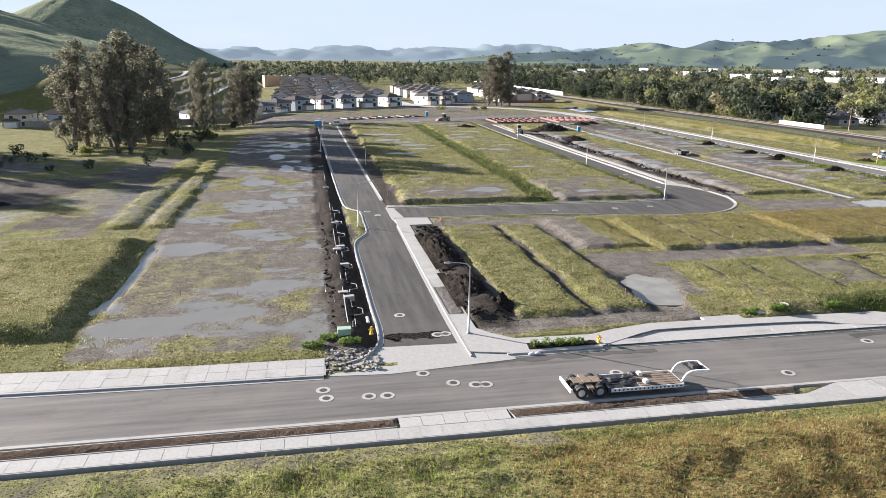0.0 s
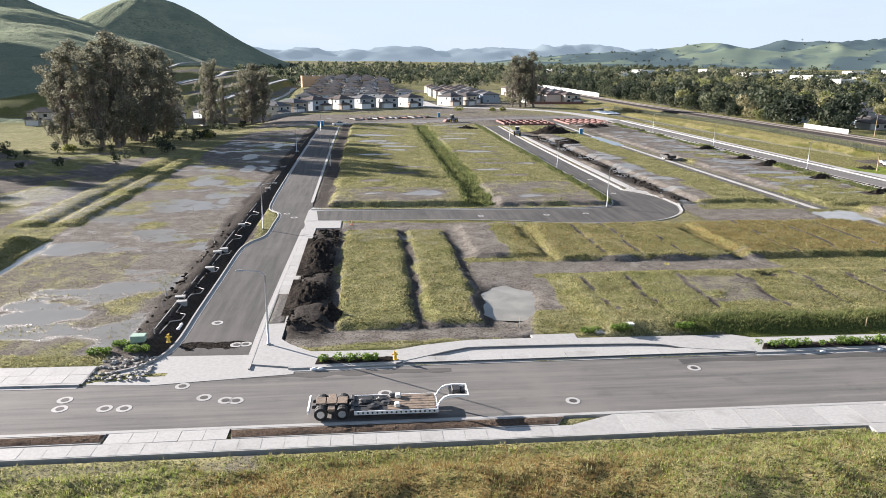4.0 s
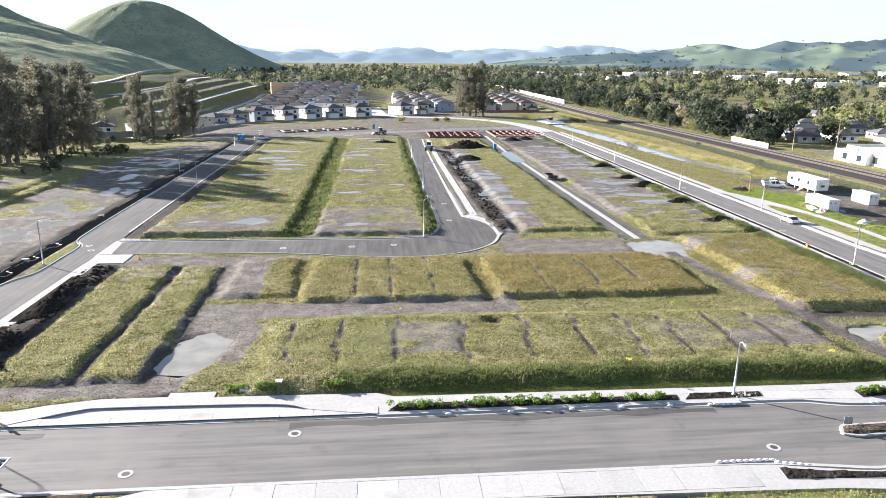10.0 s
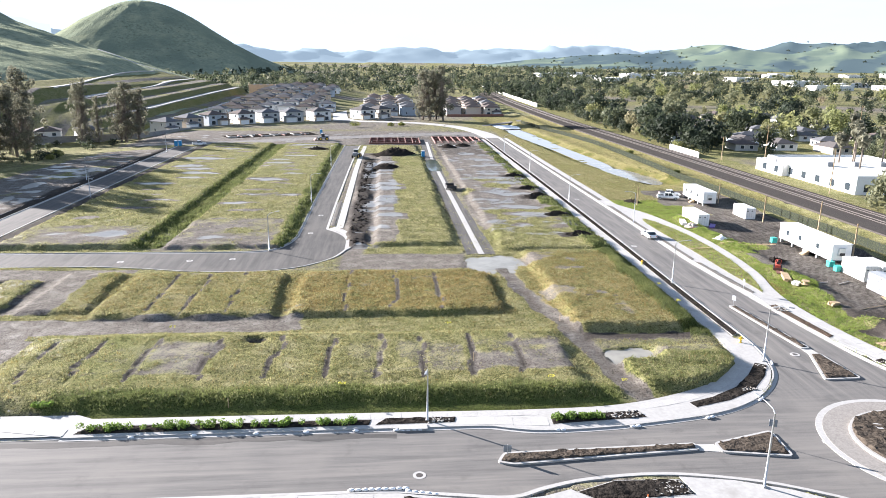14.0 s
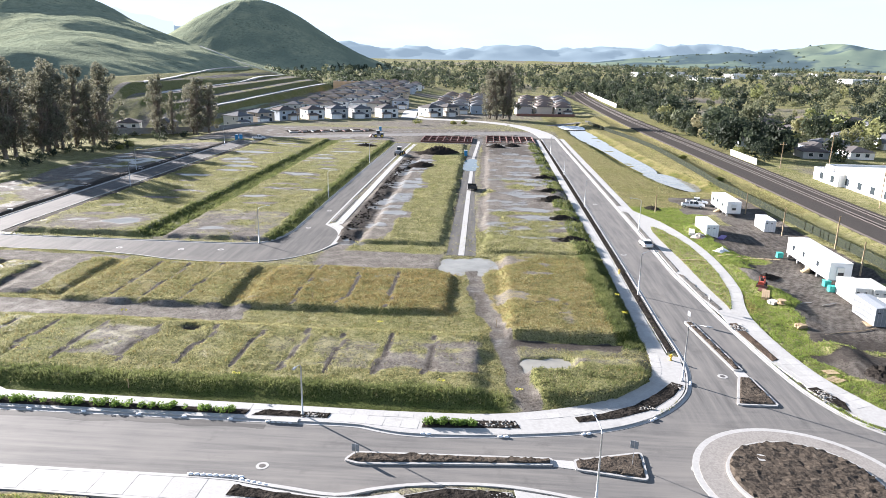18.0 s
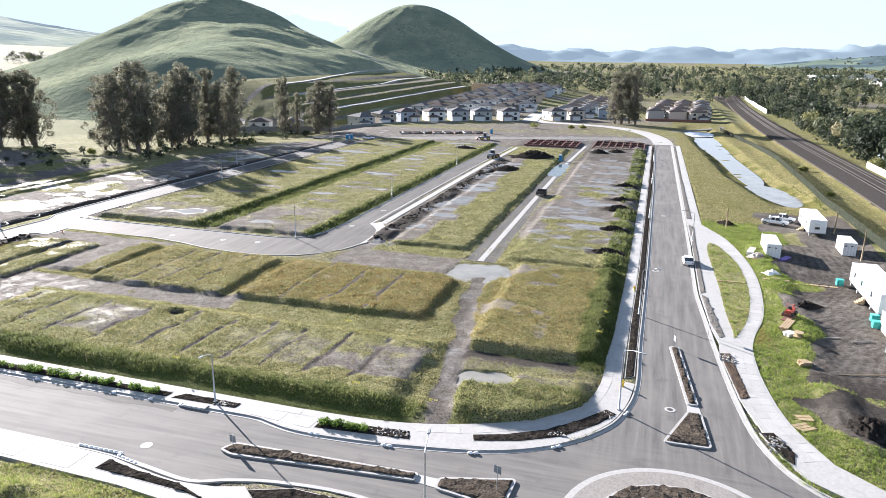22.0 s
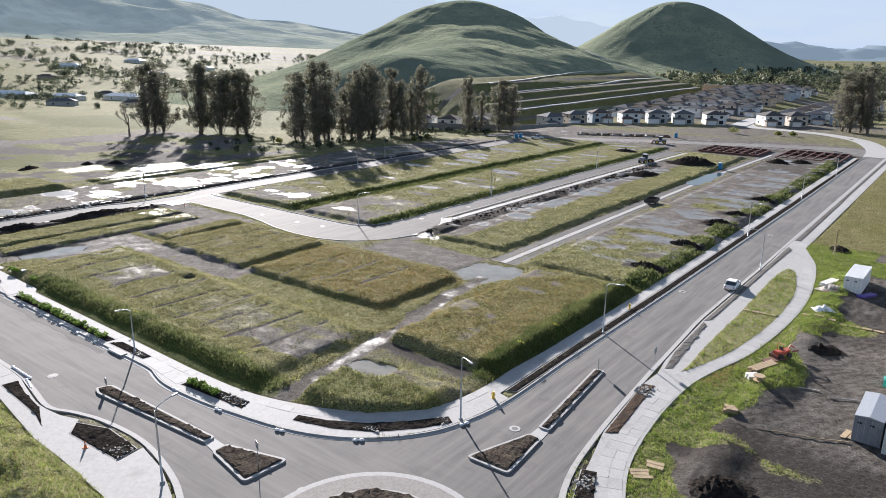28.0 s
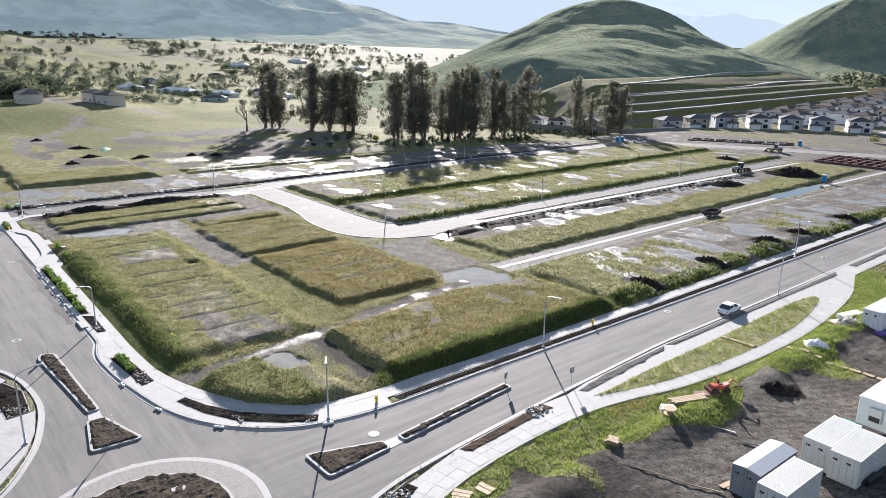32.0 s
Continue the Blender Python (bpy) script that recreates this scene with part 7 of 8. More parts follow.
def car(x, y, turn, paint, label, pickup=False):
    t = thing("pickup_truck" if pickup else "car", pose(x, y, 0.0, 0, 0, turn), label, "pickup truck" if pickup else "car", "parked vehicles")
    long = 5.5 if pickup else 4.4
    w = 0.98 if pickup else 0.88
    zb = 0.45 if pickup else 0.28
    h = 1.05 if pickup else 0.9
    part("body", loft(bmesh.new(), [(0, section(w * 0.9, zb + 0.1, h - 0.1)), (0.15, section(w, zb, h)), (long * 0.3, section(w, zb, h + 0.05)), (long * 0.72, section(w, zb, h)), (long - 0.2, section(w * 0.97, zb, h - 0.14)), (long, section(w * 0.85, zb + 0.08, h - 0.25))]), paint, t, smooth=False)
    a, b, c, d = (1.9, 2.1, 3.4, 4.0) if pickup else (0.35, 0.95, 2.45, 3.2)
    top = 1.82 if pickup else 1.45
    part("windows", loft(bmesh.new(), [(a, section(w * 0.88, h - 0.05, h + 0.06, 0.03)), (b, section(w * 0.8, h - 0.05, top - 0.06)), (c, section(w * 0.78, h - 0.05, top - 0.06)), (d, section(w * 0.86, h - 0.05, h + 0.06, 0.03))]), GLASS, t)
    part("roof", loft(bmesh.new(), [(b - 0.05, section(w * 0.76, top - 0.1, top - 0.02, 0.03)), (b + 0.3, section(w * 0.78, top - 0.1, top, 0.03)), (c - 0.2, section(w * 0.77, top - 0.1, top, 0.03)), (c + 0.02, section(w * 0.74, top - 0.1, top - 0.03, 0.03))]), paint, t)
    for s in (-1, 1):
        part("pillar", boxes((b + (c - b) * 0.45, b + (c - b) * 0.55, s * w * 0.83 - 0.04, s * w * 0.83 + 0.04, h, top - 0.06)), paint, t)
    if pickup:
        part("bed_floor", boxes((0.25, 1.75, -w + 0.12, w - 0.12, h + 0.0, h + 0.06)), DARK, t)
    for x0 in (0.75, long - 0.9):
        for s in (-1, 1):
            wheel(t, x0, s * (w - 0.1), 0.38 if pickup else 0.31, 0.22)
    for s in (-1, 1):
        part("headlight", boxes((long - 0.12, long + 0.02, s * w * 0.62 - 0.16, s * w * 0.62 + 0.16, h - 0.42, h - 0.28), bevel=0.02), GLASS, t)
        part("tail_light", boxes((-0.02, 0.1, s * w * 0.72 - 0.1, s * w * 0.72 + 0.1, h - 0.32, h - 0.14), bevel=0.02), RED, t)
        part("mirror", boxes((d - 0.75, d - 0.6, s * (w + 0.1) - 0.1, s * (w + 0.1) + 0.1, h, h + 0.16), bevel=0.03), paint, t)


car(140.2, 125.6, 93, WHITE, "white hatchback parked on the east road")
car(157.6, 168.6, -18, WHITE, "white pickup truck beside the site hut", True)
car(159.6, 172.6, -14, WHITE, "white pickup truck with tools in its bed", True)
car(9.2, 285.4, 12, WHITE, "white pickup truck by the northern road", True)

# ---- site huts and containers ----
def container(x, y, turn, long, w, h, paint, label, lift=0.1, pitched=False):
    """A shipping container: x, y is the near left corner, doors on the near end."""
    t = thing("shipping_container", pose(x, y, lift, 0, 0, turn), label, "container", "site containers")
    bm = bmesh.new()
    box(bm, 0, w, 0, long, 0, h)
    part("body", bm, paint, t)
    n = int(long / 0.28)
    for x0, x1 in ((-0.03, 0.0), (w, w + 0.03)):
        ribs = bmesh.new()
        for i in range(n):
            y0 = 0.12 + i * (long - 0.24) / n
            box(ribs, x0, x1, y0, y0 + 0.15, 0.16, h - 0.14)
        part("corrugation", ribs, paint, t)
    frame_bm = boxes((-0.05, 0.1, -0.05, 0.1, 0, h + 0.02), (w - 0.1, w + 0.05, -0.05, 0.1, 0, h + 0.02), (0.1, w - 0.1, -0.05, 0.06, h - 0.14, h + 0.02), (0.1, w - 0.1, -0.05, 0.06, 0, 0.14), (-0.05, 0.1, long - 0.1, long + 0.05, 0, h + 0.02), (w - 0.1, w + 0.05, long - 0.1, long + 0.05, 0, h + 0.02), (-0.05, 0.05, 0.1, long - 0.1, h - 0.1, h + 0.02), (w - 0.05, w + 0.05, 0.1, long - 0.1, h - 0.1, h + 0.02), (-0.05, 0.05, 0.1, long - 0.1, 0, 0.14), (w - 0.05, w + 0.05, 0.1, long - 0.1, 0, 0.14))
    part("corner_frame", frame_bm, paint, t)
    for k in (0, 1):
        x0 = 0.12 + k * (w / 2 - 0.1)
        door = part("door", boxes((x0, x0 + w / 2 - 0.14, -0.03, 0.02, 0.16, h - 0.16), bevel=0.01), paint, t)
        for s in (0.25, 0.75):
            part("lock_bar", tube(bmesh.new(), [(x0 + s * (w / 2 - 0.14), -0.05, 0.1), (x0 + s * (w / 2 - 0.14), -0.05, h - 0.1)], 0.02, 0.02, 6), STEEL, door)
        part("marking", boxes((x0 + 0.12, x0 + 0.5, -0.036, -0.029, h - 0.75, h - 0.55)), DARK, door)
    top = bmesh.new()
    if pitched:
        vs = [top.verts.new(v) for v in ((-0.08, -0.08, h + 0.02), (w + 0.08, -0.08, h + 0.02), (w / 2, -0.08, h + 0.2), (-0.08, long + 0.08, h + 0.02), (w + 0.08, long + 0.08, h + 0.02), (w / 2, long + 0.08, h + 0.2))]
        for f in ((0, 1, 2), (5, 4, 3), (0, 2, 5, 3), (2, 1, 4, 5), (1, 0, 3, 4)):
            top.faces.new([vs[i] for i in f])
        part("roof_sheet", top, STEEL, t, "grey weathered pitched roof sheet")
    else:
        for i in range(n):
            y0 = 0.12 + i * (long - 0.24) / n
            box(top, 0.06, w - 0.06, y0, y0 + 0.15, h, h + 0.03)
        part("roof_corrugation", top, paint, t)


container(162.5, 87.6, -1, 6.1, 2.3, 2.6, GREY_PAINT, "grey shipping container with a pitched sheet roof", pitched=True)
container(165.1, 86.6, -1, 6.0, 2.3, 2.6, CREAM, "cream shipping container with closed doors")
container(164.2, 96.7, -1, 6.0, 2.35, 2.6, CREAM, "cream shipping container with lettering on its doors")
container(166.7, 96.2, -1, 6.0, 2.35, 2.6, CREAM, "cream shipping container with frames leaning on its side")
container(154.2, 136.6, -1, 8.4, 2.4, 2.6, WHITE, "white storage container with timber stacked beside it")
container(168.5, 143.4, -2, 6.2, 2.2, 2.5, WHITE, "small white storage container on the yard")


def office_trailer(x, y, turn, long, w, h, lift, label):
    t = thing("office_trailer", pose(x, y, 0, 0, 0, turn), label, "site office", "site offices")
    part("body", boxes((0, w, 0, long, lift, lift + h), bevel=0.05), WHITE, t)
    part("roof", boxes((-0.06, w + 0.06, -0.06, long + 0.06, lift + h, lift + h + 0.1), bevel=0.03), WHITE, t)
    part("trim", boxes((-0.02, w + 0.02, -0.02, long + 0.02, lift, lift + 0.14)), GREY_PAINT, t)
    for i in range(2):
        for s in (0, 1):
            wheel(t, 0.3 + s * (w - 0.6), 0, 0.4, 0.25)
            t.children[-1].matrix_basis = pose(0.25 + s * (w - 0.5), long * 0.45 + i * 0.95, 0.4, 0, 0, 90)
    for i in range(5):
        part("pier", boxes((0.2, 0.6, 0.4 + i * (long - 1) / 4, 0.75 + i * (long - 1) / 4, 0, lift)), CONCRETE, t)
    unit = part("air_conditioner", boxes((w * 0.3, w * 0.62, -0.42, 0, lift + 0.9, lift + 2.3), bevel=0.03), CREAM, t)
    part("grille", boxes((w * 0.33, w * 0.59, -0.45, -0.42, lift + 1.0, lift + 1.5)), DARK, unit)
    for i, y0 in enumerate((long * 0.22, long * 0.55, long * 0.8)):
        win = part("window", boxes((-0.03, 0.0, y0, y0 + 0.95, lift + 1.2, lift + 2.1)), GLASS, t)
        part("frame", boxes((-0.05, 0.0, y0 - 0.08, y0, lift + 1.12, lift + 2.18), (-0.05, 0.0, y0 + 0.95, y0 + 1.03, lift + 1.12, lift + 2.18), (-0.05, 0, y0, y0 + 0.95, lift + 2.1, lift + 2.18), (-0.05, 0, y0, y0 + 0.95, lift + 1.12, lift + 1.2)), WHITE, win)
    door = part("door", boxes((-0.05, 0.0, long * 0.38, long * 0.38 + 0.9, lift + 0.1, lift + 2.1), bevel=0.01), GREY_PAINT, t)
    part("handle", boxes((-0.09, -0.05, long * 0.38 + 0.75, long * 0.38 + 0.83, lift + 1.0, lift + 1.1)), STEEL, door)
    part("steps", boxes(*[(-1.3 + 0.3 * i, -1.0 + 0.3 * i, long * 0.38 - 0.1, long * 0.38 + 1.0, 0, (lift + 0.1) * (i + 1) / 4) for i in range(4)]), WOOD, t)
    return t


office_trailer(164.9, 106.6, -1, 17.2, 3.6, 2.9, 0.8, "long white site office trailer on blocks with an air conditioner")
office_trailer(165.2, 158.2, -1, 12.6, 3.3, 2.8, 0.7, "white site office trailer beside the pickups")


def loo(x, y, z=0.0, material=BLUE, turn=0):
    t = thing("portable_toilet", pose(x, y, z, 0, 0, turn), "bright blue portable toilet on the site", "portable toilet", "portable toilets")
    part("cabin", boxes((-0.55, 0.55, -0.55, 0.55, 0.1, 2.1), bevel=0.04), material, t)
    part("roof", boxes((-0.58, 0.58, -0.58, 0.58, 2.1, 2.26), bevel=0.08), TARP, t)
    part("door", boxes((-0.42, 0.42, -0.59, -0.55, 0.2, 2.0), bevel=0.01), material, t)
    part("skid", boxes((-0.6, 0.6, -0.6, -0.45, 0, 0.1), (-0.6, 0.6, 0.45, 0.6, 0, 0.1)), DARK, t)
    part("vent_pipe", tube(bmesh.new(), [(0.42, 0.42, 2.2), (0.42, 0.42, 2.55)], 0.05, 0.05, 8), DARK, t)


for x, y in ((101.0, 251), (56.8, 333), (5.2, 283), (4.0, 281.4)):
    loo(x, y, land(x, y) if y != 251 else 0.0)


def bin_box(x, y, label, turn=0, z=0.0):
    t = thing("waste_bin", pose(x, y, z, 0, 0, turn), label, "bin")
    part("body", loft(bmesh.new(), [(-0.5, section(0.45, 0, 0.85, 0.05)), (0.5, section(0.5, 0, 0.95, 0.05))]), TEAL, t)
    part("lid", boxes((-0.55, 0.55, -0.52, 0.52, 0.95, 1.02), bevel=0.02), TEAL, t)


bin_box(163.6, 122.8, "teal bin at the end of the site office")
bin_box(164.4, 105.8, "teal bin under the site office's corner")
bin_box(163.9, 103.0, "teal bin between containers and office")


def skip(x, y):
    t = thing("dump_trailer", pose(x, y, 0.0, 0, 0, 4), "black dump trailer standing on the lane", "trailer")
    part("tub", boxes((-1.3, 1.3, -2.2, -2.12, 0.6, 1.35), (-1.3, 1.3, 2.12, 2.2, 0.6, 1.35), (-1.3, -1.22, -2.12, 2.12, 0.6, 1.35), (1.22, 1.3, -2.12, 2.12, 0.6, 1.35), (-1.22, 1.22, -2.12, 2.12, 0.6, 0.68)), DARK, t)
    part("load", stones_bm(0, 0, 0.85, 0.9, 77), BLACK_SOIL, t, "heap of dark spoil in the tub")
    part("drawbar", boxes((-0.08, 0.08, -3.6, -2.2, 0.5, 0.62)), DARK, t)
    for s in (-1, 1):
        for yy in (-0.5, 0.5):
            wheel(t, 0, 0, 0.4, 0.24)
            t.children[-1].matrix_basis = pose(s * 1.2, yy, 0.4, 0, 0, 90)


skip(104.9, 183)


def loader(x, y, turn):
    t = thing("wheel_loader", pose(x, y, 0.02, 0, 0, turn), "dark wheel loader parked on the cross street", "loader")
    part("chassis", boxes((-2.0, 2.2, -0.75, 0.75, 0.7, 1.5), (-2.3, -0.6, -0.85, 0.85, 1.1, 2.0), bevel=0.08), GREY_PAINT, t)
    part("cab", boxes((-0.5, 0.8, -0.7, 0.7, 1.5, 3.0), bevel=0.1), GLASS, t)
    part("cab_roof", boxes((-0.6, 0.9, -0.78, 0.78, 3.0, 3.12), bevel=0.04), WHITE, t)
    part("arm", boxes((1.4, 3.4, -0.6, -0.4, 0.9, 1.3), (1.4, 3.4, 0.4, 0.6, 0.9, 1.3)), DARK, t)
    part("bucket", loft(bmesh.new(), [(3.2, section(1.3, 0.25, 1.3, 0.05)), (4.1, section(1.3, 0.1, 0.35, 0.02))]), RED_STEEL, t)
    for xx in (-1.4, 1.5):
        for s in (-1, 1):
            wheel(t, xx, s * 0.95, 0.72, 0.5, YELLOW)


loader(76.6, 248, 80)
loader(60, 306, 200)


def red_machine(x, y, turn):
    t = thing("trenching_machine", pose(x, y, land(x, y), 0, 0, turn), "small red ride-on trenching machine parked on the grass", "machine")
    body = bmesh.new()
    for x0, x1, w, z0, z1, z2 in ((-1.1, 0.3, 0.45, 0.4, 0.95, 0.75), (0.3, 0.95, 0.38, 0.45, 0.8, 1.0)):
        vs = [body.verts.new(v) for v in ((x0, -w, z0), (x1, -w, z0), (x1, w, z0), (x0, w, z0), (x0, -w * 0.9, z1), (x1, -w * 0.9, z2), (x1, w * 0.9, z2), (x0, w * 0.9, z1))]
        for f in ((3, 2, 1, 0), (4, 5, 6, 7), (0, 1, 5, 4), (1, 2, 6, 5), (2, 3, 7, 6), (3, 0, 4, 7)):
            body.faces.new([vs[k] for k in f])
    bmesh.ops.bevel(body, geom=body.edges[:], offset=0.05, segments=2, affect="EDGES")
    part("body", body, RED, t)
    for wx in (-0.75, 0.6):
        for wy in (-0.55, 0.55):
            part("tyre", tube(bmesh.new(), [(wx, wy - 0.12, 0.34), (wx, wy + 0.12, 0.34)], 0.34, 0.34, 14), DARK, t)
    part("seat", boxes((-0.25, 0.2, -0.25, 0.25, 0.9, 1.0), (-0.33, -0.24, -0.25, 0.25, 0.95, 1.4), bevel=0.03), DARK, t, "black seat")
    part("roll_bar", tube(bmesh.new(), [(-0.4, -0.42, 0.8), (-0.4, -0.42, 1.75), (-0.4, 0.42, 1.75), (-0.4, 0.42, 0.8)], 0.045, 0.045, 6), RED, t)
    part("boom", tube(bmesh.new(), [(0.9, 0.1, 0.8), (1.4, 0.12, 1.25), (2.0, 0.1, 0.9)], 0.1, 0.08, 8), RED, t)
    part("digging_bar", boxes((1.7, 2.7, -0.02, 0.18, 0.3, 0.55), bevel=0.04), RED_STEEL, t, "rusty digging bar")
    part("blade", boxes((-1.4, -1.3, -0.65, 0.65, 0.1, 0.55), (-1.3, -1.0, -0.3, -0.2, 0.3, 0.42), (-1.3, -1.0, 0.2, 0.3, 0.3, 0.42)), RED_STEEL, t)


red_machine(152.9, 102.6, 60)


def wire_spool(x, y):
    """A timber cable drum lying on its flange."""
    t = thing("cable_drum", pose(x, y, land(x, y)), "empty weathered timber cable drum lying on the grass", "cable drum")
    part("flange", round_plate(bmesh.new(), 0.6, 0.02, 0.1, 18), WOOD, t)
    part("core", tube(bmesh.new(), [(0, 0, 0.1), (0, 0, 0.55)], 0.3, 0.3, 14), WOOD, t)
    part("flange", round_plate(bmesh.new(), 0.6, 0.55, 0.63, 18), WOOD, t)


wire_spool(152.5, 93.9)


def stack(x, y, turn, n, long, material, label, name="timber_stack", gap=0.28, thick=0.14):
    t = thing(name, pose(x, y, land(x, y), 0, 0, turn), label, "timber")
    r = random.Random(int(x * 10 + y))
    for i in range(n):
        lay, k = divmod(i, 4)
        part("plank", boxes((-long / 2 + r.uniform(-.2, .2), long / 2 + r.uniform(-.2, .2), k * gap - 0.4, k * gap - 0.4 + gap * 0.85, 0.05 + lay * thick, 0.05 + (lay + 0.9) * thick)), material, t)


stack(152.0, 98.2, 68, 12, 4.2, WOOD, "stacked timber lengths on the grass")
stack(152.6, 101.0, 62, 4, 3.0, RED_STEEL, "rusty red steel lengths on the grass", "steel_stack")
stack(151.8, 94.8, 40, 8, 1.3, CREAM, "small pile of cream blocks on a pallet", "block_stack", 0.3, 0.22)
stack(151.9, 85.6, 15, 12, 1.2, WOOD, "weathered pallet stack in the grass", "pallet_stack", 0.26, 0.16)
stack(152.0, 138.6, 75, 16, 4.0, CREAM, "pale boards stacked beside the container")
stack(157.6, 136.4, 60, 8, 3.2, surface("violet_pipe", (0.12, 0.07, 0.3), (0.18, 0.1, 0.4), 3, 0.5), "violet plastic pipes stacked by the container", "pipe_stack")
stack(149.4, 71.5, 10, 2, 1.6, WOOD, "loose timber boards by the path", "boards", 0.6, 0.06)
stack(149.2, 69.3, 35, 3, 1.7, WOOD, "loose timber boards by the path", "boards", 0.5, 0.06)
stack(162.4, 88.4, 80, 2, 1.8, WOOD, "loose board leaning at the container", "boards", 0.6, 0.06)
stack(169.4, 98.5, 85, 6, 2.4, DARK, "dark window frames leaning by the container", "frame_stack", 0.2, 0.3)


def heap(name, x, y, w, d, h, material, label, seed, cat="heap", z=None, turn=None):
    """A loose mound with lumps."""
    bm = bmesh.new()
    n = 26
    g = [[None] * (n + 1) for _ in range(n + 1)]
    for i in range(n + 1):
        for j in range(n + 1):
            u, v = 2 * i / n - 1, 2 * j / n - 1
            r = math.hypot(u, v)
            p = Vector((u * w * 2 + seed, v * d * 2, 0))
            f = max(0.0, 1 - r) ** 0.85 * (0.75 + 0.7 * noise.noise(p * 0.6) + 0.4 * noise.noise(p * 1.7))
            g[i][j] = bm.verts.new((u * w / 2, v * d / 2, max(h * f, 0) - 0.06))
    for i in range(n):
        for j in range(n):
            bm.faces.new((g[i][j], g[i + 1][j], g[i + 1][j + 1], g[i][j + 1]))
    ob = link_mesh(name, bm, material, None, "", True)
    ob.matrix_basis = pose(x, y, land(x, y) if z is None else z, 0, 0, seed * 37 if turn is None else turn)
    return tagged(ob, label, cat)


heap("spoil_mound", 91, 254, 16, 13, 3.0, BLACK_SOIL, "big black spoil heap on the lot", 1)
heap("spoil_mound", 87.5, 221, 11, 8, 1.4, BLACK_SOIL, "low black spoil heap on the lot", 2)
heap("spoil_mound", 112.5, 277, 8, 7, 1.6, BLACK_SOIL, "low black spoil heap before the footings", 3)
heap("spoil_mound", 119, 282, 7, 7, 1.4, BLACK_SOIL, "low black spoil heap before the footings", 4)
heap("spoil_mound", 61, 268, 9, 6, 1.1, BLACK_SOIL, "dark spoil heap at the lot's end", 5)
heap("spoil_mound", 156, 109, 5.2, 3.0, 0.8, BLACK_SOIL, "fresh black spoil beside a dug hole", 6)
heap("spoil_mound", 155, 70.6, 6, 4.5, 1.2, BLACK_SOIL, "black spoil heap at the yard's edge", 7)
heap("spoil_mound", 149.6, 164, 6, 4, 1.0, BLACK_SOIL, "grey gravel heap beside the path", 8)
heap("spoil_mound", 19.2, 66.4, 3.6, 3.2, 1.2, BLACK_SOIL, "black spoil heap at the ridge's end", 9)
heap("spoil_mound", 16.8, 72, 4.5, 12, 1.3, BLACK_SOIL, "black spoil ridge beside the pavement", 9.5, turn=0)
heap("spoil_mound", 16.8, 88, 4.2, 18, 1.2, BLACK_SOIL, "black spoil ridge beside the pavement", 10.5, turn=0)
for i, (x, y) in enumerate(((-54, 84), (-66, 92), (-63, 107), (-59, 123), (-54, 130), (-100, 96), (-135, 88))):
    heap("spoil_mound", x, y, 5 + i % 3 * 2, 4, 1.1, BLACK_SOIL, "small dark spoil heap on the west field", 11 + i)
for i, yy in enumerate((128, 147, 168, 181, 203)):
    heap("spoil_mound", 125.8, yy, 6.5, 3.2, 1.2, BLACK_SOIL, "black spoil tongue at the lot's edge", 20 + i, turn=0)
heap("sheeted_load", 153.6, 124.4, 2.8, 2.2, 0.9, TARP, "white plastic sheeting over a pile", 30, "heap")
heap("debris_mound", 152.8, 136.2, 4.5, 3.2, 0.9, surface("debris", (0.2, 0.16, 0.12), (0.6, 0.55, 0.48), 1.6, 0.8, (0.3, 0.08, 0.06), 0.9, 0.6, 0.7), "mixed pale building debris beside the container", 31, "heap")
heap("sheeted_load", 153, 385, 22, 26, 1.2, TARP, "white sheeting spread over the channel bank", 32, "heap", -0.8)

# stepping planks over the yard
for i in range(9):
    x = 150.8 + 1.45 * i
    t = thing("duckboard", pose(x, 120.6 + 0.05 * i, land(x, 120.6) + 0.02, 0, 0, 2 * (-1) ** i), "weathered duckboard laid across the mud", "plank", "duckboards")
    for k in range(3):
        part("plank", boxes((-0.6, 0.6, -0.3 + 0.2 * k, -0.12 + 0.2 * k, 0.03, 0.08)), WOOD, t)
    part("bearer", boxes((-0.5, -0.4, -0.3, 0.3, 0, 0.03), (0.4, 0.5, -0.3, 0.3, 0, 0.03)), WOOD, t)
for i in range(4):
    t = thing("duckboard", pose(144.9 + 1.12 * i, 118.1 + 0.06 * i, 0.16, 0, 0, 3 * (-1) ** i), "weathered duckboard laid across the lawn", "plank", "duckboards")
    for k in range(3):
        part("plank", boxes((-0.5, 0.5, -0.3 + 0.2 * k, -0.12 + 0.2 * k, 0.03, 0.08)), WOOD, t)
    part("bearer", boxes((-0.4, -0.3, -0.3, 0.3, 0, 0.03), (0.3, 0.4, -0.3, 0.3, 0, 0.03)), WOOD, t)
pipe_run([(154.1, 83.4, 0.2), (156.8, 84.7, 0.16), (159.9, 85.6, 0.16), (162.4, 86.8, 0.18)], 0.055, "weathered timber pole lying across the yard", WOOD)
pipe_run([(154.9, 95.8, 0.2), (158.1, 96.7, 0.18)], 0.06, "pale pole lying on the yard", PVC)
pipe_run([(159.2, 95.6, 0.18), (161.9, 96.9, 0.18)], 0.06, "pale pole lying on the yard", PVC)

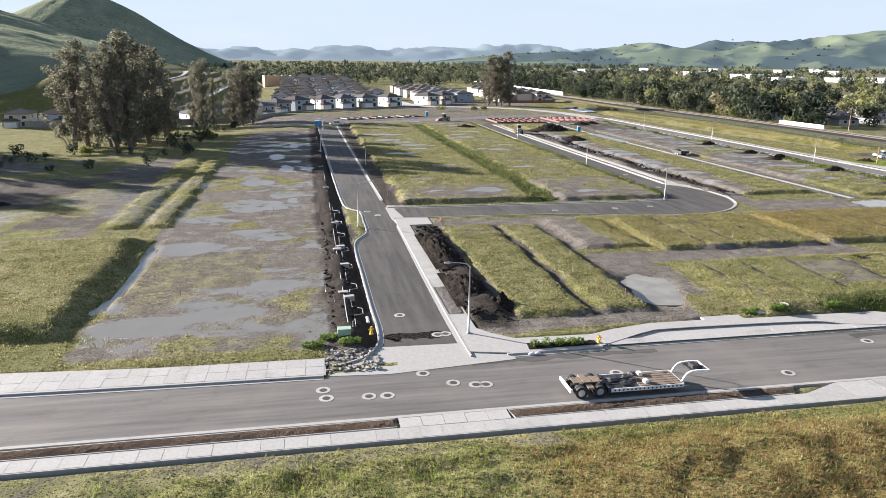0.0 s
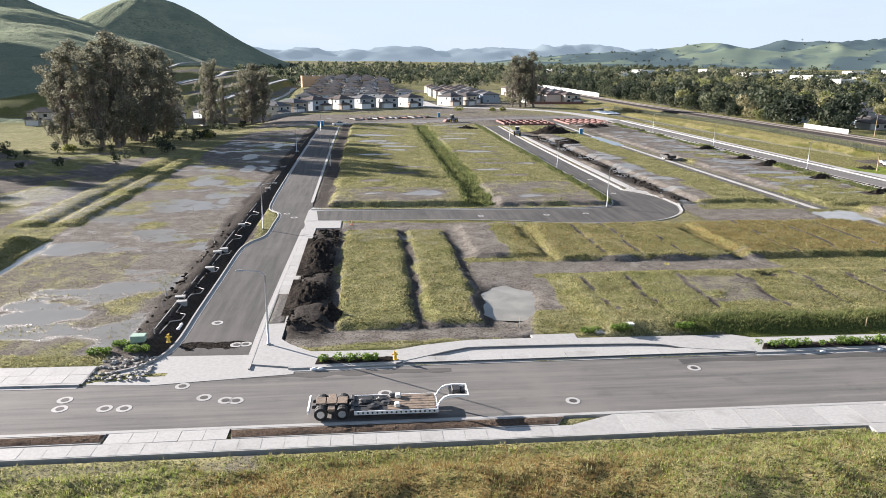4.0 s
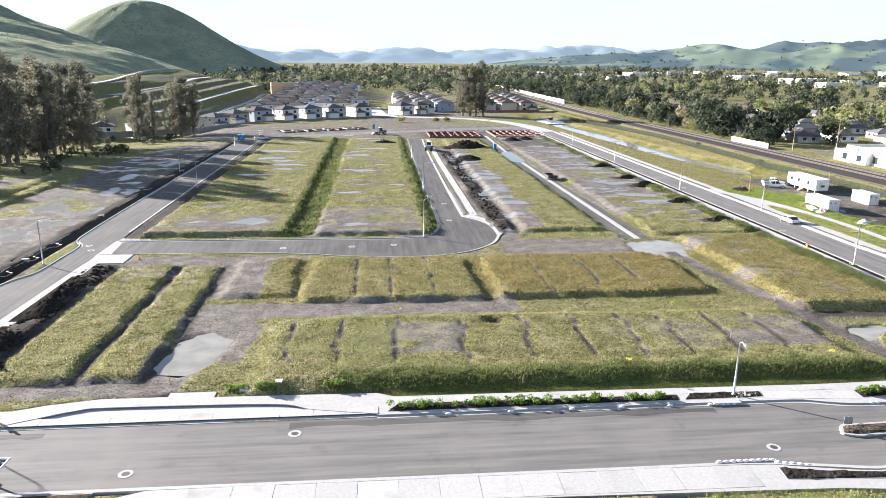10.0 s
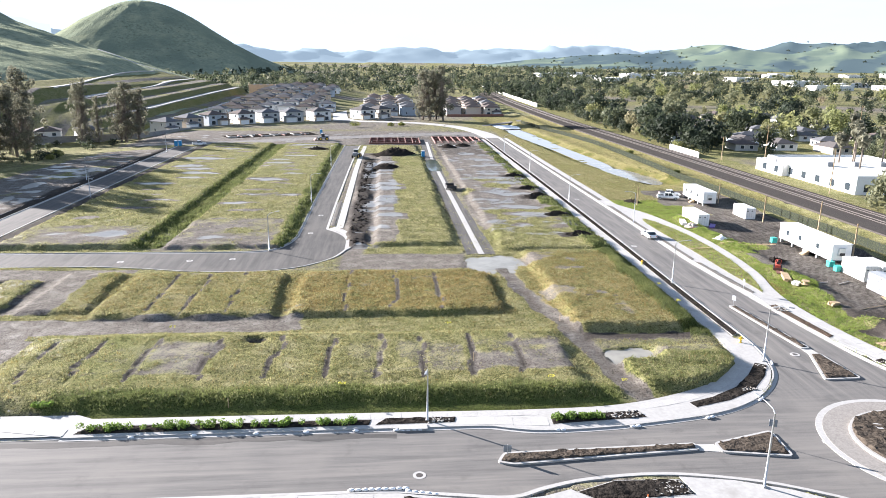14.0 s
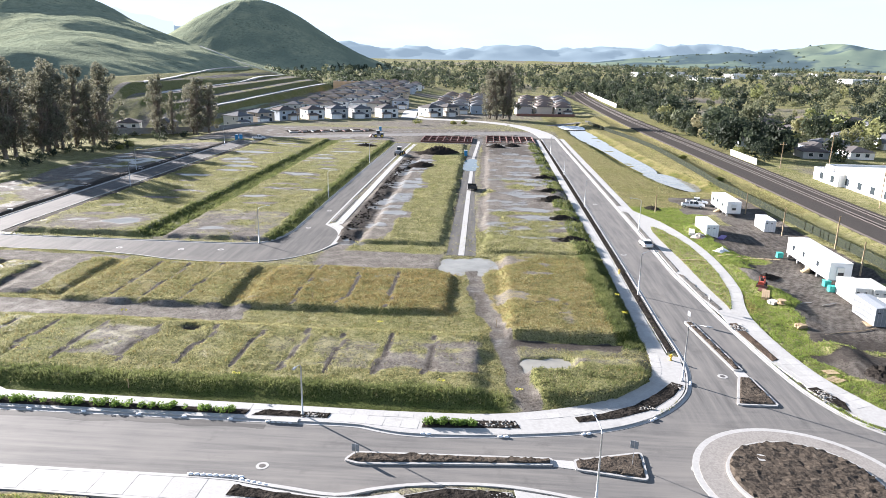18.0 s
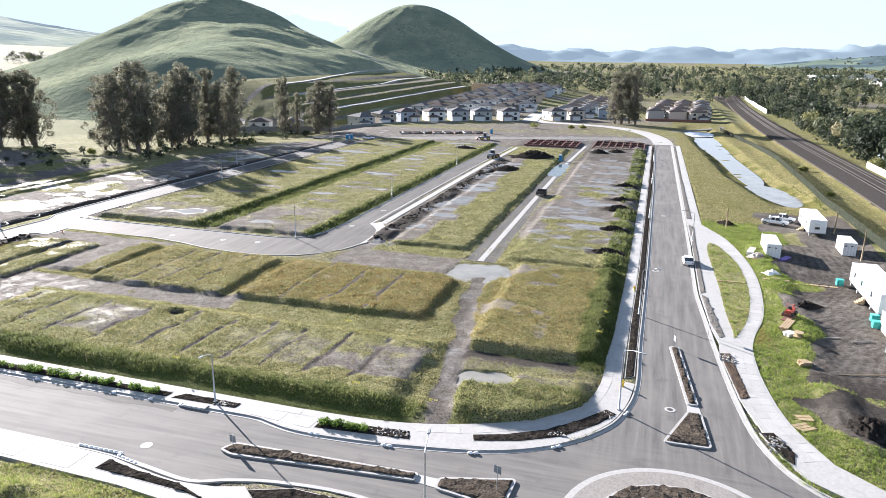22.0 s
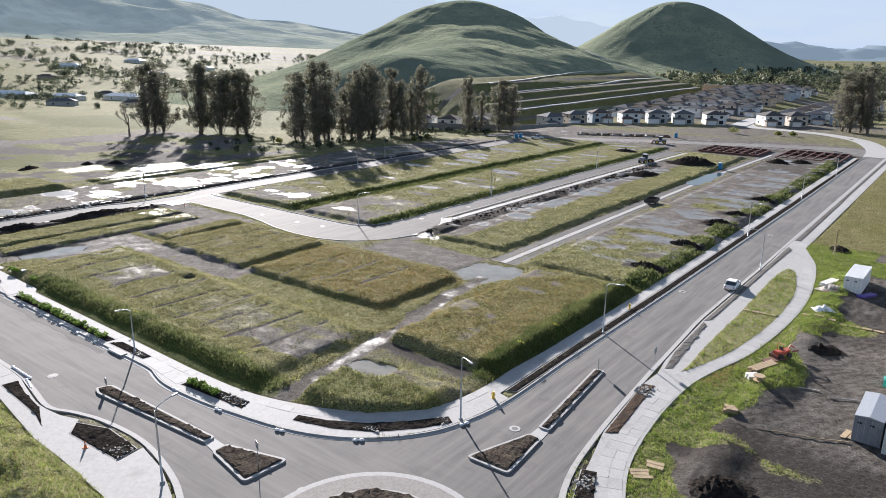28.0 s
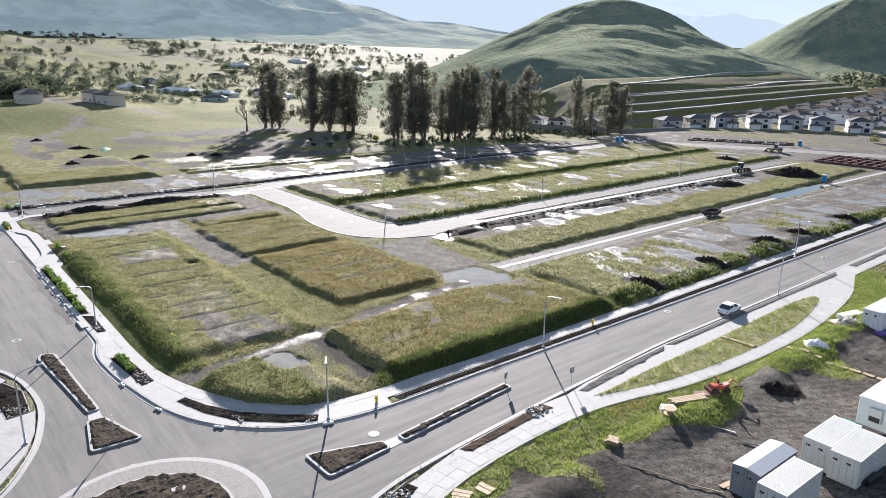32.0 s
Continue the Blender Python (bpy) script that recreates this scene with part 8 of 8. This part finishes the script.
# ---- house footings with red formwork ----
def footing(x0, x1, y0, y1, cells, label):
    t = thing("footing", pose(x0, y0, 0.0), label, "foundation", "house footings")
    w, d = x1 - x0, y1 - y0
    for i in range(cells + 1):
        x = w * i / cells
        part("form_board", boxes((x - 0.15, x + 0.15, 0, d, 0.05, 0.75)), RED_STEEL, t)
    for j in range(4):
        y = d * j / 3
        part("form_board", boxes((0, w, y - 0.15, y + 0.15, 0.05, 0.7)), RED_STEEL, t)
    r = random.Random(int(x0))
    for i in range(14):
        x, y = r.uniform(0.5, w - 0.5), r.uniform(0.5, d - 0.5)
        part("stake", boxes((x - 0.06, x + 0.06, y - 0.06, y + 0.06, 0, r.uniform(0.8, 1.5))), RED_STEEL if i % 3 else CREAM, t)
    part("backfill", boxes((0.2, w - 0.2, 0.2, d - 0.2, 0.0, 0.22)), BLACK_SOIL, t)


footing(80.5, 102, 292, 312, 7, "house footing of red formwork and black soil")
footing(108.5, 129, 292, 318, 7, "house footing of bright red formwork")
t = thing("footing", pose(18, 312, 0.0, 0, 0, 26), "row of pale concrete footings along the northern road", "foundation", "house footings")
part("backfill", boxes((0, 42, 0, 12, -0.6, 0.12)), BLACK_SOIL, t)
for i in range(8):
    part("beam", boxes((i * 5, i * 5 + 3.8, 1 + (i % 3) * 3, 1.4 + (i % 3) * 3, 0.1, 0.6)), CONCRETE, t)
    part("beam", boxes((i * 5 + 1, i * 5 + 1.4, 1, 9, 0.1, 0.5)), RED_STEEL if i % 2 else CONCRETE, t)

# ---- railway ----
bed_line = [(195, -120), (195, 150), (194.8, 250), (193.5, 340), (193, 434), (197, 600), (205, 760), (222, 1000)]
structure("rail_bed", band(offset(curve(bed_line, 5), -7.2), -0.6, 1.02, 14.4), BALLAST, "brown ballast bed of the railway", "railway")
for k, off in enumerate((-4.6, -0.2)):
    track = thing("railway_track", pose(0, 0, 0), "railway track of rusty rails on timber sleepers", "railway track", "railway tracks")
    line = offset(curve(bed_line, 5), off)
    for s in (-0.72, 0.72):
        part("rail", band(offset(line, s), 1.02, 1.22, 0.08), RAIL, track)
    sl = bmesh.new()
    y = 60.0
    while y < 420:
        x = np.interp(y, [q[1] for q in line], [q[0] for q in line])
        box(sl, x - 1.25, x + 1.25, y, y + 0.24, 0.98, 1.1)
        y += 0.85
    ob = part("track_bed", sl, SLEEPER, track)
    ob["kind"] = "stuff"

# fence between the yard and the railway
post_me = bpy.data.meshes.new("post")
bm = tube(bmesh.new(), [(0, 0, -0.2), (0, 0, 2.0)], 0.05, 0.05, 6)
bm.to_mesh(post_me)
bm.free()
post_me.materials.append(DARK)
slat_me = bpy.data.meshes.new("slat_panel")
bm = bmesh.new()
for i in range(16):
    box(bm, 0.0, 0.02, 0.05 + 0.186 * i, 0.16 + 0.186 * i, 0.1, 1.85)
box(bm, -0.02, 0.04, 0, 3, 0.35, 0.41)
box(bm, -0.02, 0.04, 0, 3, 1.6, 1.66)
bm.to_mesh(slat_me)
bm.free()
SLATS = surface("fence_slats", (0.03, 0.036, 0.026), (0.06, 0.068, 0.05), 3, 0.9)
SLATS.node_tree.nodes["Principled BSDF"].inputs["Specular IOR Level"].default_value = 0.03
slat_me.materials.append(SLATS)
fence = thing("fence", pose(0, 0, 0), "dark slatted chain-link fence along the railway", "fence")
y = 62.0
while y < 400:
    x = float(np.interp(y, [60, 126, 144, 174, 210, 281, 330, 400], [180, 178, 176.5, 176, 176, 176.5, 173.5, 166]))
    z = land(x, y)
    share("post", post_me, fence, pose(x, y, z))
    share("slat_panel", slat_me, fence, pose(x, y, z, 0, 0, math.degrees(math.atan2(0.045 if y < 150 else 0.075, 1)) ))
    y += 3.0


def utility_pole(x, y, tall, label, arm=True, z=None):
    t = thing("utility_pole", pose(x, y, land(x, y) if z is None else z), label, "utility pole", "utility poles")
    part("pole", tube(bmesh.new(), [(0, 0, -0.5), (0, 0, tall)], 0.16, 0.11, 8), WOOD, t, smooth=True)
    if arm:
        part("crossarm", boxes((-1.1, 1.1, -0.06, 0.06, tall - 0.9, tall - 0.75)), WOOD, t)
        for s in (-1, 0, 1):
            part("insulator", tube(bmesh.new(), [(s, 0, tall - 0.75), (s, 0, tall - 0.5)], 0.05, 0.05, 6), CREAM, t)


for x, y, tall in ((171, 140.3, 6), (171, 162, 5), (176, 128, 6.5), (172.8, 112, 6), (149.2, 160, 4.5)):
    utility_pole(x, y, tall, "short timber utility pole in the yard", False)
for x, y, tall in ((211, 243, 9), (226, 240, 13), (214, 330, 11), (296, 290, 18), (209, 175, 12)):
    utility_pole(x, y, tall, "tall timber utility pole beyond the railway")


def palm(x, y, tall, seed):
    t = thing("palm_tree", pose(x, y, -0.3), "tall fan palm with shaggy dead skirts", "palm", "palms")
    part("trunk", tube(bmesh.new(), [(0, 0, -0.5), (0.2, 0.1, tall * 0.5), (0.1, 0, tall)], 0.32, 0.2, 8), BARK, t, smooth=True)
    v, f = card_cloud([(0.1, 0, tall + 0.6), (0.1, 0, tall - 1.2)], [1.9, 1.0], 180, 0.6, seed, 0.8)
    ob = new("crown", raw_mesh("crown", v, f, LEAF_EUC, False))
    ob.parent = t


for i, (x, y) in enumerate(((230, 204), (233, 201), (236, 206), (228, 191), (240, 198), (300, 300))):
    palm(x, y, 12 + (i * 37 % 5), 300 + i)

# long pale wall beyond the railway, garden fence
structure("wall_1", band([(224, 1000), (222, 876), (212, 640), (209.5, 560)], -1, 3.0, 0.3), WHITE, "long pale sound wall beside the railway", "wall")
structure("wall_2", band([(205.4, 278), (205.4, 250)], -1, 2.2, 0.2), CREAM, "pale garden wall beyond the railway", "wall")
structure("wall_3", band([(-112, 312), (-66, 308), (-27, 331), (-10, 363), (12, 385), (42, 400), (56, 410)], -2.5, 0.3, 0.2), CONCRETE_OLD, "pale garden wall before the houses", "wall")
structure("road_6", band([(66, 412), (63, 450), (60, 500), (58, 560)], -0.6, 0.3, 9), CONCRETE, "pale new street between the houses", "road")
structure("road_8", slab(ROAD_LINK + offset(ROAD_LINK, -8.4)[::-1], -0.4, 0.09), CONCRETE, "pale new road curving up to the houses", "road")
structure("wall_4", band([(127, 449), (150, 451), (165, 456)], -1, 1.6, 0.2), surface("red_fence", (0.22, 0.1, 0.075), (0.3, 0.15, 0.11), 2.0, 0.85), "red-brown garden wall before the houses", "wall")
structure("road_7", band([(140, 385), (166, 420), (176, 470), (180, 560)], -0.4, 0.05, -4), ASPHALT, "path curving along the railway", "road")
heap("tarp_pile", -92, 103, 7, 3.5, 0.9, TEAL, "teal tarpaulin bunched on the open field", 77, "tarpaulin")

# ---- grass, shrubs and weeds ----
def blades(name, rects, dens, material, want, label, seed, tall, wide):
    """Standing blades strewn by the ground's cover: want(g, lush, dry) gives the chance at each place."""
    r = np.random.default_rng(seed)
    xs, ys = [], []
    for x0, x1, y0, y1, k in rects:
        n = int((x1 - x0) * (y1 - y0) * dens * k)
        xs.append(r.uniform(x0, x1, n))
        ys.append(r.uniform(y0, y1, n))
    x, y = np.concatenate(xs), np.concatenate(ys)
    g, w, d, lu, dr = cover(x, y)
    chance = want(g + 0.35 * (vnoise(x, y, 2.2, 3, 90) - 0.5) + 0.3 * (vnoise(x, y, 0.9, 2, 91) - 0.5), lu, dr)
    ok = r.random(len(x)) < chance
    x, y, lu = x[ok], y[ok], lu[ok]
    z = height(x, y)
    ok = z > -0.2
    x, y, z = x[ok], y[ok], z[ok]
    # each root carries a tuft of narrow pointed blades
    x, y, z = (np.repeat(k, 3) for k in (x, y, z - 0.03))
    n = len(x)
    x, y = x + r.normal(0, 0.07, n), y + r.normal(0, 0.07, n)
    a = r.uniform(0, math.pi, n)
    h = tall * r.uniform(0.5, 1.25, n) * (0.5 + 1.0 * vnoise(x, y, 1.6, 2, 92))
    b = wide * r.uniform(0.5, 1.2, n)
    lean = r.normal(0, 0.42, (n, 2)) * h[:, None]
    c, s = np.cos(a) * b, np.sin(a) * b
    v = np.stack([np.stack([x - c, y - s, z], 1), np.stack([x + c, y + s, z], 1), np.stack([x + lean[:, 0], y + lean[:, 1], z + h], 1)], 1).reshape(-1, 3)
    return tagged(new(name, raw_mesh(name, v, np.arange(3 * n).reshape(-1, 3), material, False)), label, "grass", kind="stuff")


NEAR = [(20, 130, 59, 118, 1.0), (-40, 1, 55, 102, 0.7), (-10, 126, 24, 41, 1.0), (126, 132, 59, 118, 1.0), (-32, 0, 102, 180, 0.35), (176, 187, 60, 200, 0.3)]
NORTH = [(14, 130, 118, 210, 1.0), (14, 130, 210, 290, 0.5), (143, 187, 165, 300, 0.6)]
keep = lambda g: np.clip((g - 0.42) * 2.6, 0, 1)
blades("grass", NEAR, 18.0, BLADE, lambda g, lu, dr: keep(g) * (1 - lu) * (1 - 0.5 * dr), "rough green and yellow turf over the lots", 81, 0.2, 0.04)
blades("grass", NEAR, 8.0, BLADE_DRY, lambda g, lu, dr: keep(g) * np.clip(dr + 0.12, 0, 1) * (1 - lu), "dry tan and orange grass stalks", 82, 0.26, 0.045)
blades("grass", NEAR, 20.0, BLADE_LUSH, lambda g, lu, dr: keep(g) * np.clip(lu, 0, 1), "tall lush green grass on the banks", 83, 0.36, 0.042)
blades("grass", NORTH, 5.5, BLADE, lambda g, lu, dr: keep(g) * (1 - lu), "rough turf over the northern lots", 84, 0.24, 0.085)
blades("grass", NORTH, 5.0, BLADE_LUSH, lambda g, lu, dr: keep(g) * np.clip(lu, 0, 1), "rank green growth along the lot edges", 85, 0.5, 0.13)

VERGE = [(143, 160, 56, 166, 1.0)]
blades("grass", VERGE, 30.0, BLADE_VERGE, lambda g, lu, dr: keep(g) * (1 - 0.6 * dr), "short bright green grass on the path verge", 86, 0.27, 0.038)
blades("grass", VERGE, 10.0, BLADE_DRY, lambda g, lu, dr: keep(g) * np.clip(dr * 1.4, 0, 1), "tan dry grass inside the path loop", 87, 0.14, 0.05)
MEADOW = [(-14, 126, 20, 40.6, 1.0)]
blades("grass", MEADOW, 15.0, BLADE_RED, lambda g, lu, dr: keep(g) * np.clip(dr, 0, 1), "rusty dry stalks in the meadow", 88, 0.3, 0.024)
blades("grass", MEADOW, 15.0, BLADE_VERGE, lambda g, lu, dr: keep(g) * np.clip(0.9 - dr, 0, 1), "tall fresh meadow grass", 89, 0.28, 0.026)


def shrub_row(x0, x1, y0, y1, n, seed, label):
    r = random.Random(seed)
    for i in range(n):
        a, b = x0 + (x1 - x0) * i / n, x0 + (x1 - x0) * (i + 0.86) / n
        cs = [(r.uniform(a, b), r.uniform(y0 + 0.25, y1 - 0.25), 0.32) for _ in range(12)]
        v, f = card_cloud([(c[0] - a, c[1] - y0, c[2]) for c in cs], [r.uniform(0.3, 0.48) for _ in cs], 700, 0.075, seed * 50 + i, 0.7)
        t = thing("shrub_hedge", pose(a, y0, 0.14), label, "shrub", "verge shrubs")
        ob = new("foliage", raw_mesh("foliage", v, f, LEAF_HEDGE, False))
        ob.parent = t


shrub_row(58.6, 85.2, 54.9, 56.2, 5, 3, "bright green low shrubs in a verge bed")
shrub_row(103.2, 108.4, 54.6, 55.8, 2, 4, "bright green weeds in a planting bed")
shrub_row(19.2, 24.8, 54.8, 55.9, 1, 5, "thin weeds in a planting bed")
for i, (x, y) in enumerate(((47, 59.7), (53.4, 59.8), (44.2, 60.2), (-0.2, 58.6), (1.4, 60.2), (3.0, 58.4))):
    v, f = card_cloud([(0, 0, 0.25), (0.7, 0.2, 0.2), (-0.6, 0.1, 0.22)], [0.5, 0.45, 0.4], 420, 0.07, 600 + i, 0.7)
    t = thing("weed_clump", pose(x, y, land(x, y)), "bright green weed clump by the pavement", "weed", "weed clumps")
    ob = new("foliage", raw_mesh("foliage", v, f, LEAF_HEDGE, False))
    ob.parent = t
for i, (x, y) in enumerate(((82.4, 60.6), (104.2, 61.2), (128.0, 92), (127.6, 84), (95, 79.6), (60, 79.8), (112.5, 62))):
    v, f = card_cloud([(0, 0, 0.6), (0.4, 0.2, 0.5)], [0.22, 0.18], 50, 0.045, 640 + i, 0.7)
    t = thing("mustard_flower", pose(x, y, land(x, y) + 0.3), "yellow mustard flowers in the bank grass", "flower", "mustard flowers")
    ob = new("flower_head", raw_mesh("flower_head", v, f, FLOWER, False))
    ob.parent = t
for i, (x, y, s) in enumerate(((71, 371, 3.2), (96, 378, 2.2), (90, 376, 2.0), (-36, 268, 2.4), (-33, 255, 2.0), (-58, 200, 2.2), (182, 260, 1.6), (180, 210, 1.2))):
    v, f = card_cloud([(0, 0, s * 0.6), (s * 0.5, 0, s * 0.5), (-s * 0.4, s * 0.3, s * 0.5)], [s * 0.6, s * 0.5, s * 0.5], 300, 0.22, 660 + i, 0.8)
    t = thing("bush", pose(x, y, land(x, y)), "round bright green bush on open ground", "bush")
    ob = new("foliage", raw_mesh("foliage", v, f, LEAF_LIME, False))
    ob.parent = t

# ---- paving slabs, last: each a piece of its pavement ----
def panels(parent_name, line, width, long, z, gap=0.03, rows=1):
    """Concrete slabs along a line, width metres to its left, with open joints."""
    parent = bpy.data.objects[parent_name]
    pts = [Vector(q) for q in line]
    seg = [0.0]
    for a, b in zip(pts, pts[1:]):
        seg.append(seg[-1] + (b - a).length)
    total = seg[-1]

    def at(s):
        s = min(max(s, 0), total)
        i = max(k for k in range(len(seg) - 1) if seg[k] <= s + 1e-9)
        d = (pts[i + 1] - pts[i]).normalized()
        return pts[i] + d * (s - seg[i]), Vector((-d.y, d.x))

    n = max(1, round(total / long))
    for i in range(n):
        (a, na), (b, nb) = at(total * i / n + gap / 2), at(total * (i + 1) / n - gap / 2)
        for k in range(rows):
            lo, hi = width * k / rows + gap / 2, width * (k + 1) / rows - gap / 2
            quad = [a + na * lo, b + nb * lo, b + nb * hi, a + na * hi]
            bm = bmesh.new()
            lift = z + 0.012 + 0.003 * ((i * 7 + k * 3) % 5 - 2)
            top = [bm.verts.new((q.x, q.y, lift)) for q in quad]
            low = [bm.verts.new((q.x, q.y, z - 0.02)) for q in quad]
            f = bm.faces.new(top)
            for j in range(4):
                bm.faces.new((top[j], low[j], low[(j + 1) % 4], top[(j + 1) % 4]))
            f.normal_update()
            if f.normal.z < 0:
                bmesh.ops.reverse_faces(bm, faces=bm.faces[:])
            link_mesh("slab", bm, CONCRETE, parent)


panels("pavement_1", [(-60, 41.65), (37.3, 41.6)], 1.35, 1.52, 0.13)
panels("pavement_1", [(41, 41.7), (86, 41.2)], 2.9, 3.0, 0.13, 0.04)
panels("pavement_1", [(5.6, 43.05), (13.6, 43.05)], 1.4, 1.6, 0.13)
panels("pavement_2", [(-60, 54.8), (-23.4, 53.3), (-12, 52.9), (0.7, 52.6)], 3.1, 1.55, 0.13, 0.03, 2)
panels("pavement_3", [(26, 54.45), (57.6, 54.5)], 1.2, 3.0, 0.16, 0.03)
panels("pavement_3", [(58.6, 56.35), (102, 56.0)], 1.1, 1.5, 0.134)
panels("pavement_3", [(94.0, 54.7), (102.6, 53.9)], 1.6, 1.6, 0.134)
panels("pavement_3", [(13.35, 75), (13.5, 104)], -1.7, 1.6, 0.134)
panels("pavement_3", curve([(112.6, 56.6), (118, 58.0), (123.9, 61.3), (128.4, 66.8), (129.9, 72), (130.2, 78)], 4), 1.1, 1.5, 0.134)
panels("pavement_3", [(131.2, 80), (131.6, 120), (131.85, 200)], 1.3, 1.6, 0.134)
panels("pavement_4", curve([(150.0, 63.5), (147.4, 70), (146.3, 79), (146.3, 87)], 4), 2.4, 1.5, 0.13, 0.03, 2)
panels("pavement_4", curve([(147.2, 94), (149.4, 103), (150.7, 118), (150.4, 132), (148.2, 147.6)], 5), 1.7, 1.6, 0.13)
panels("pavement_4", [(144.0, 162), (143.4, 230), (143.4, 314)], 1.6, 3.0, 0.13)
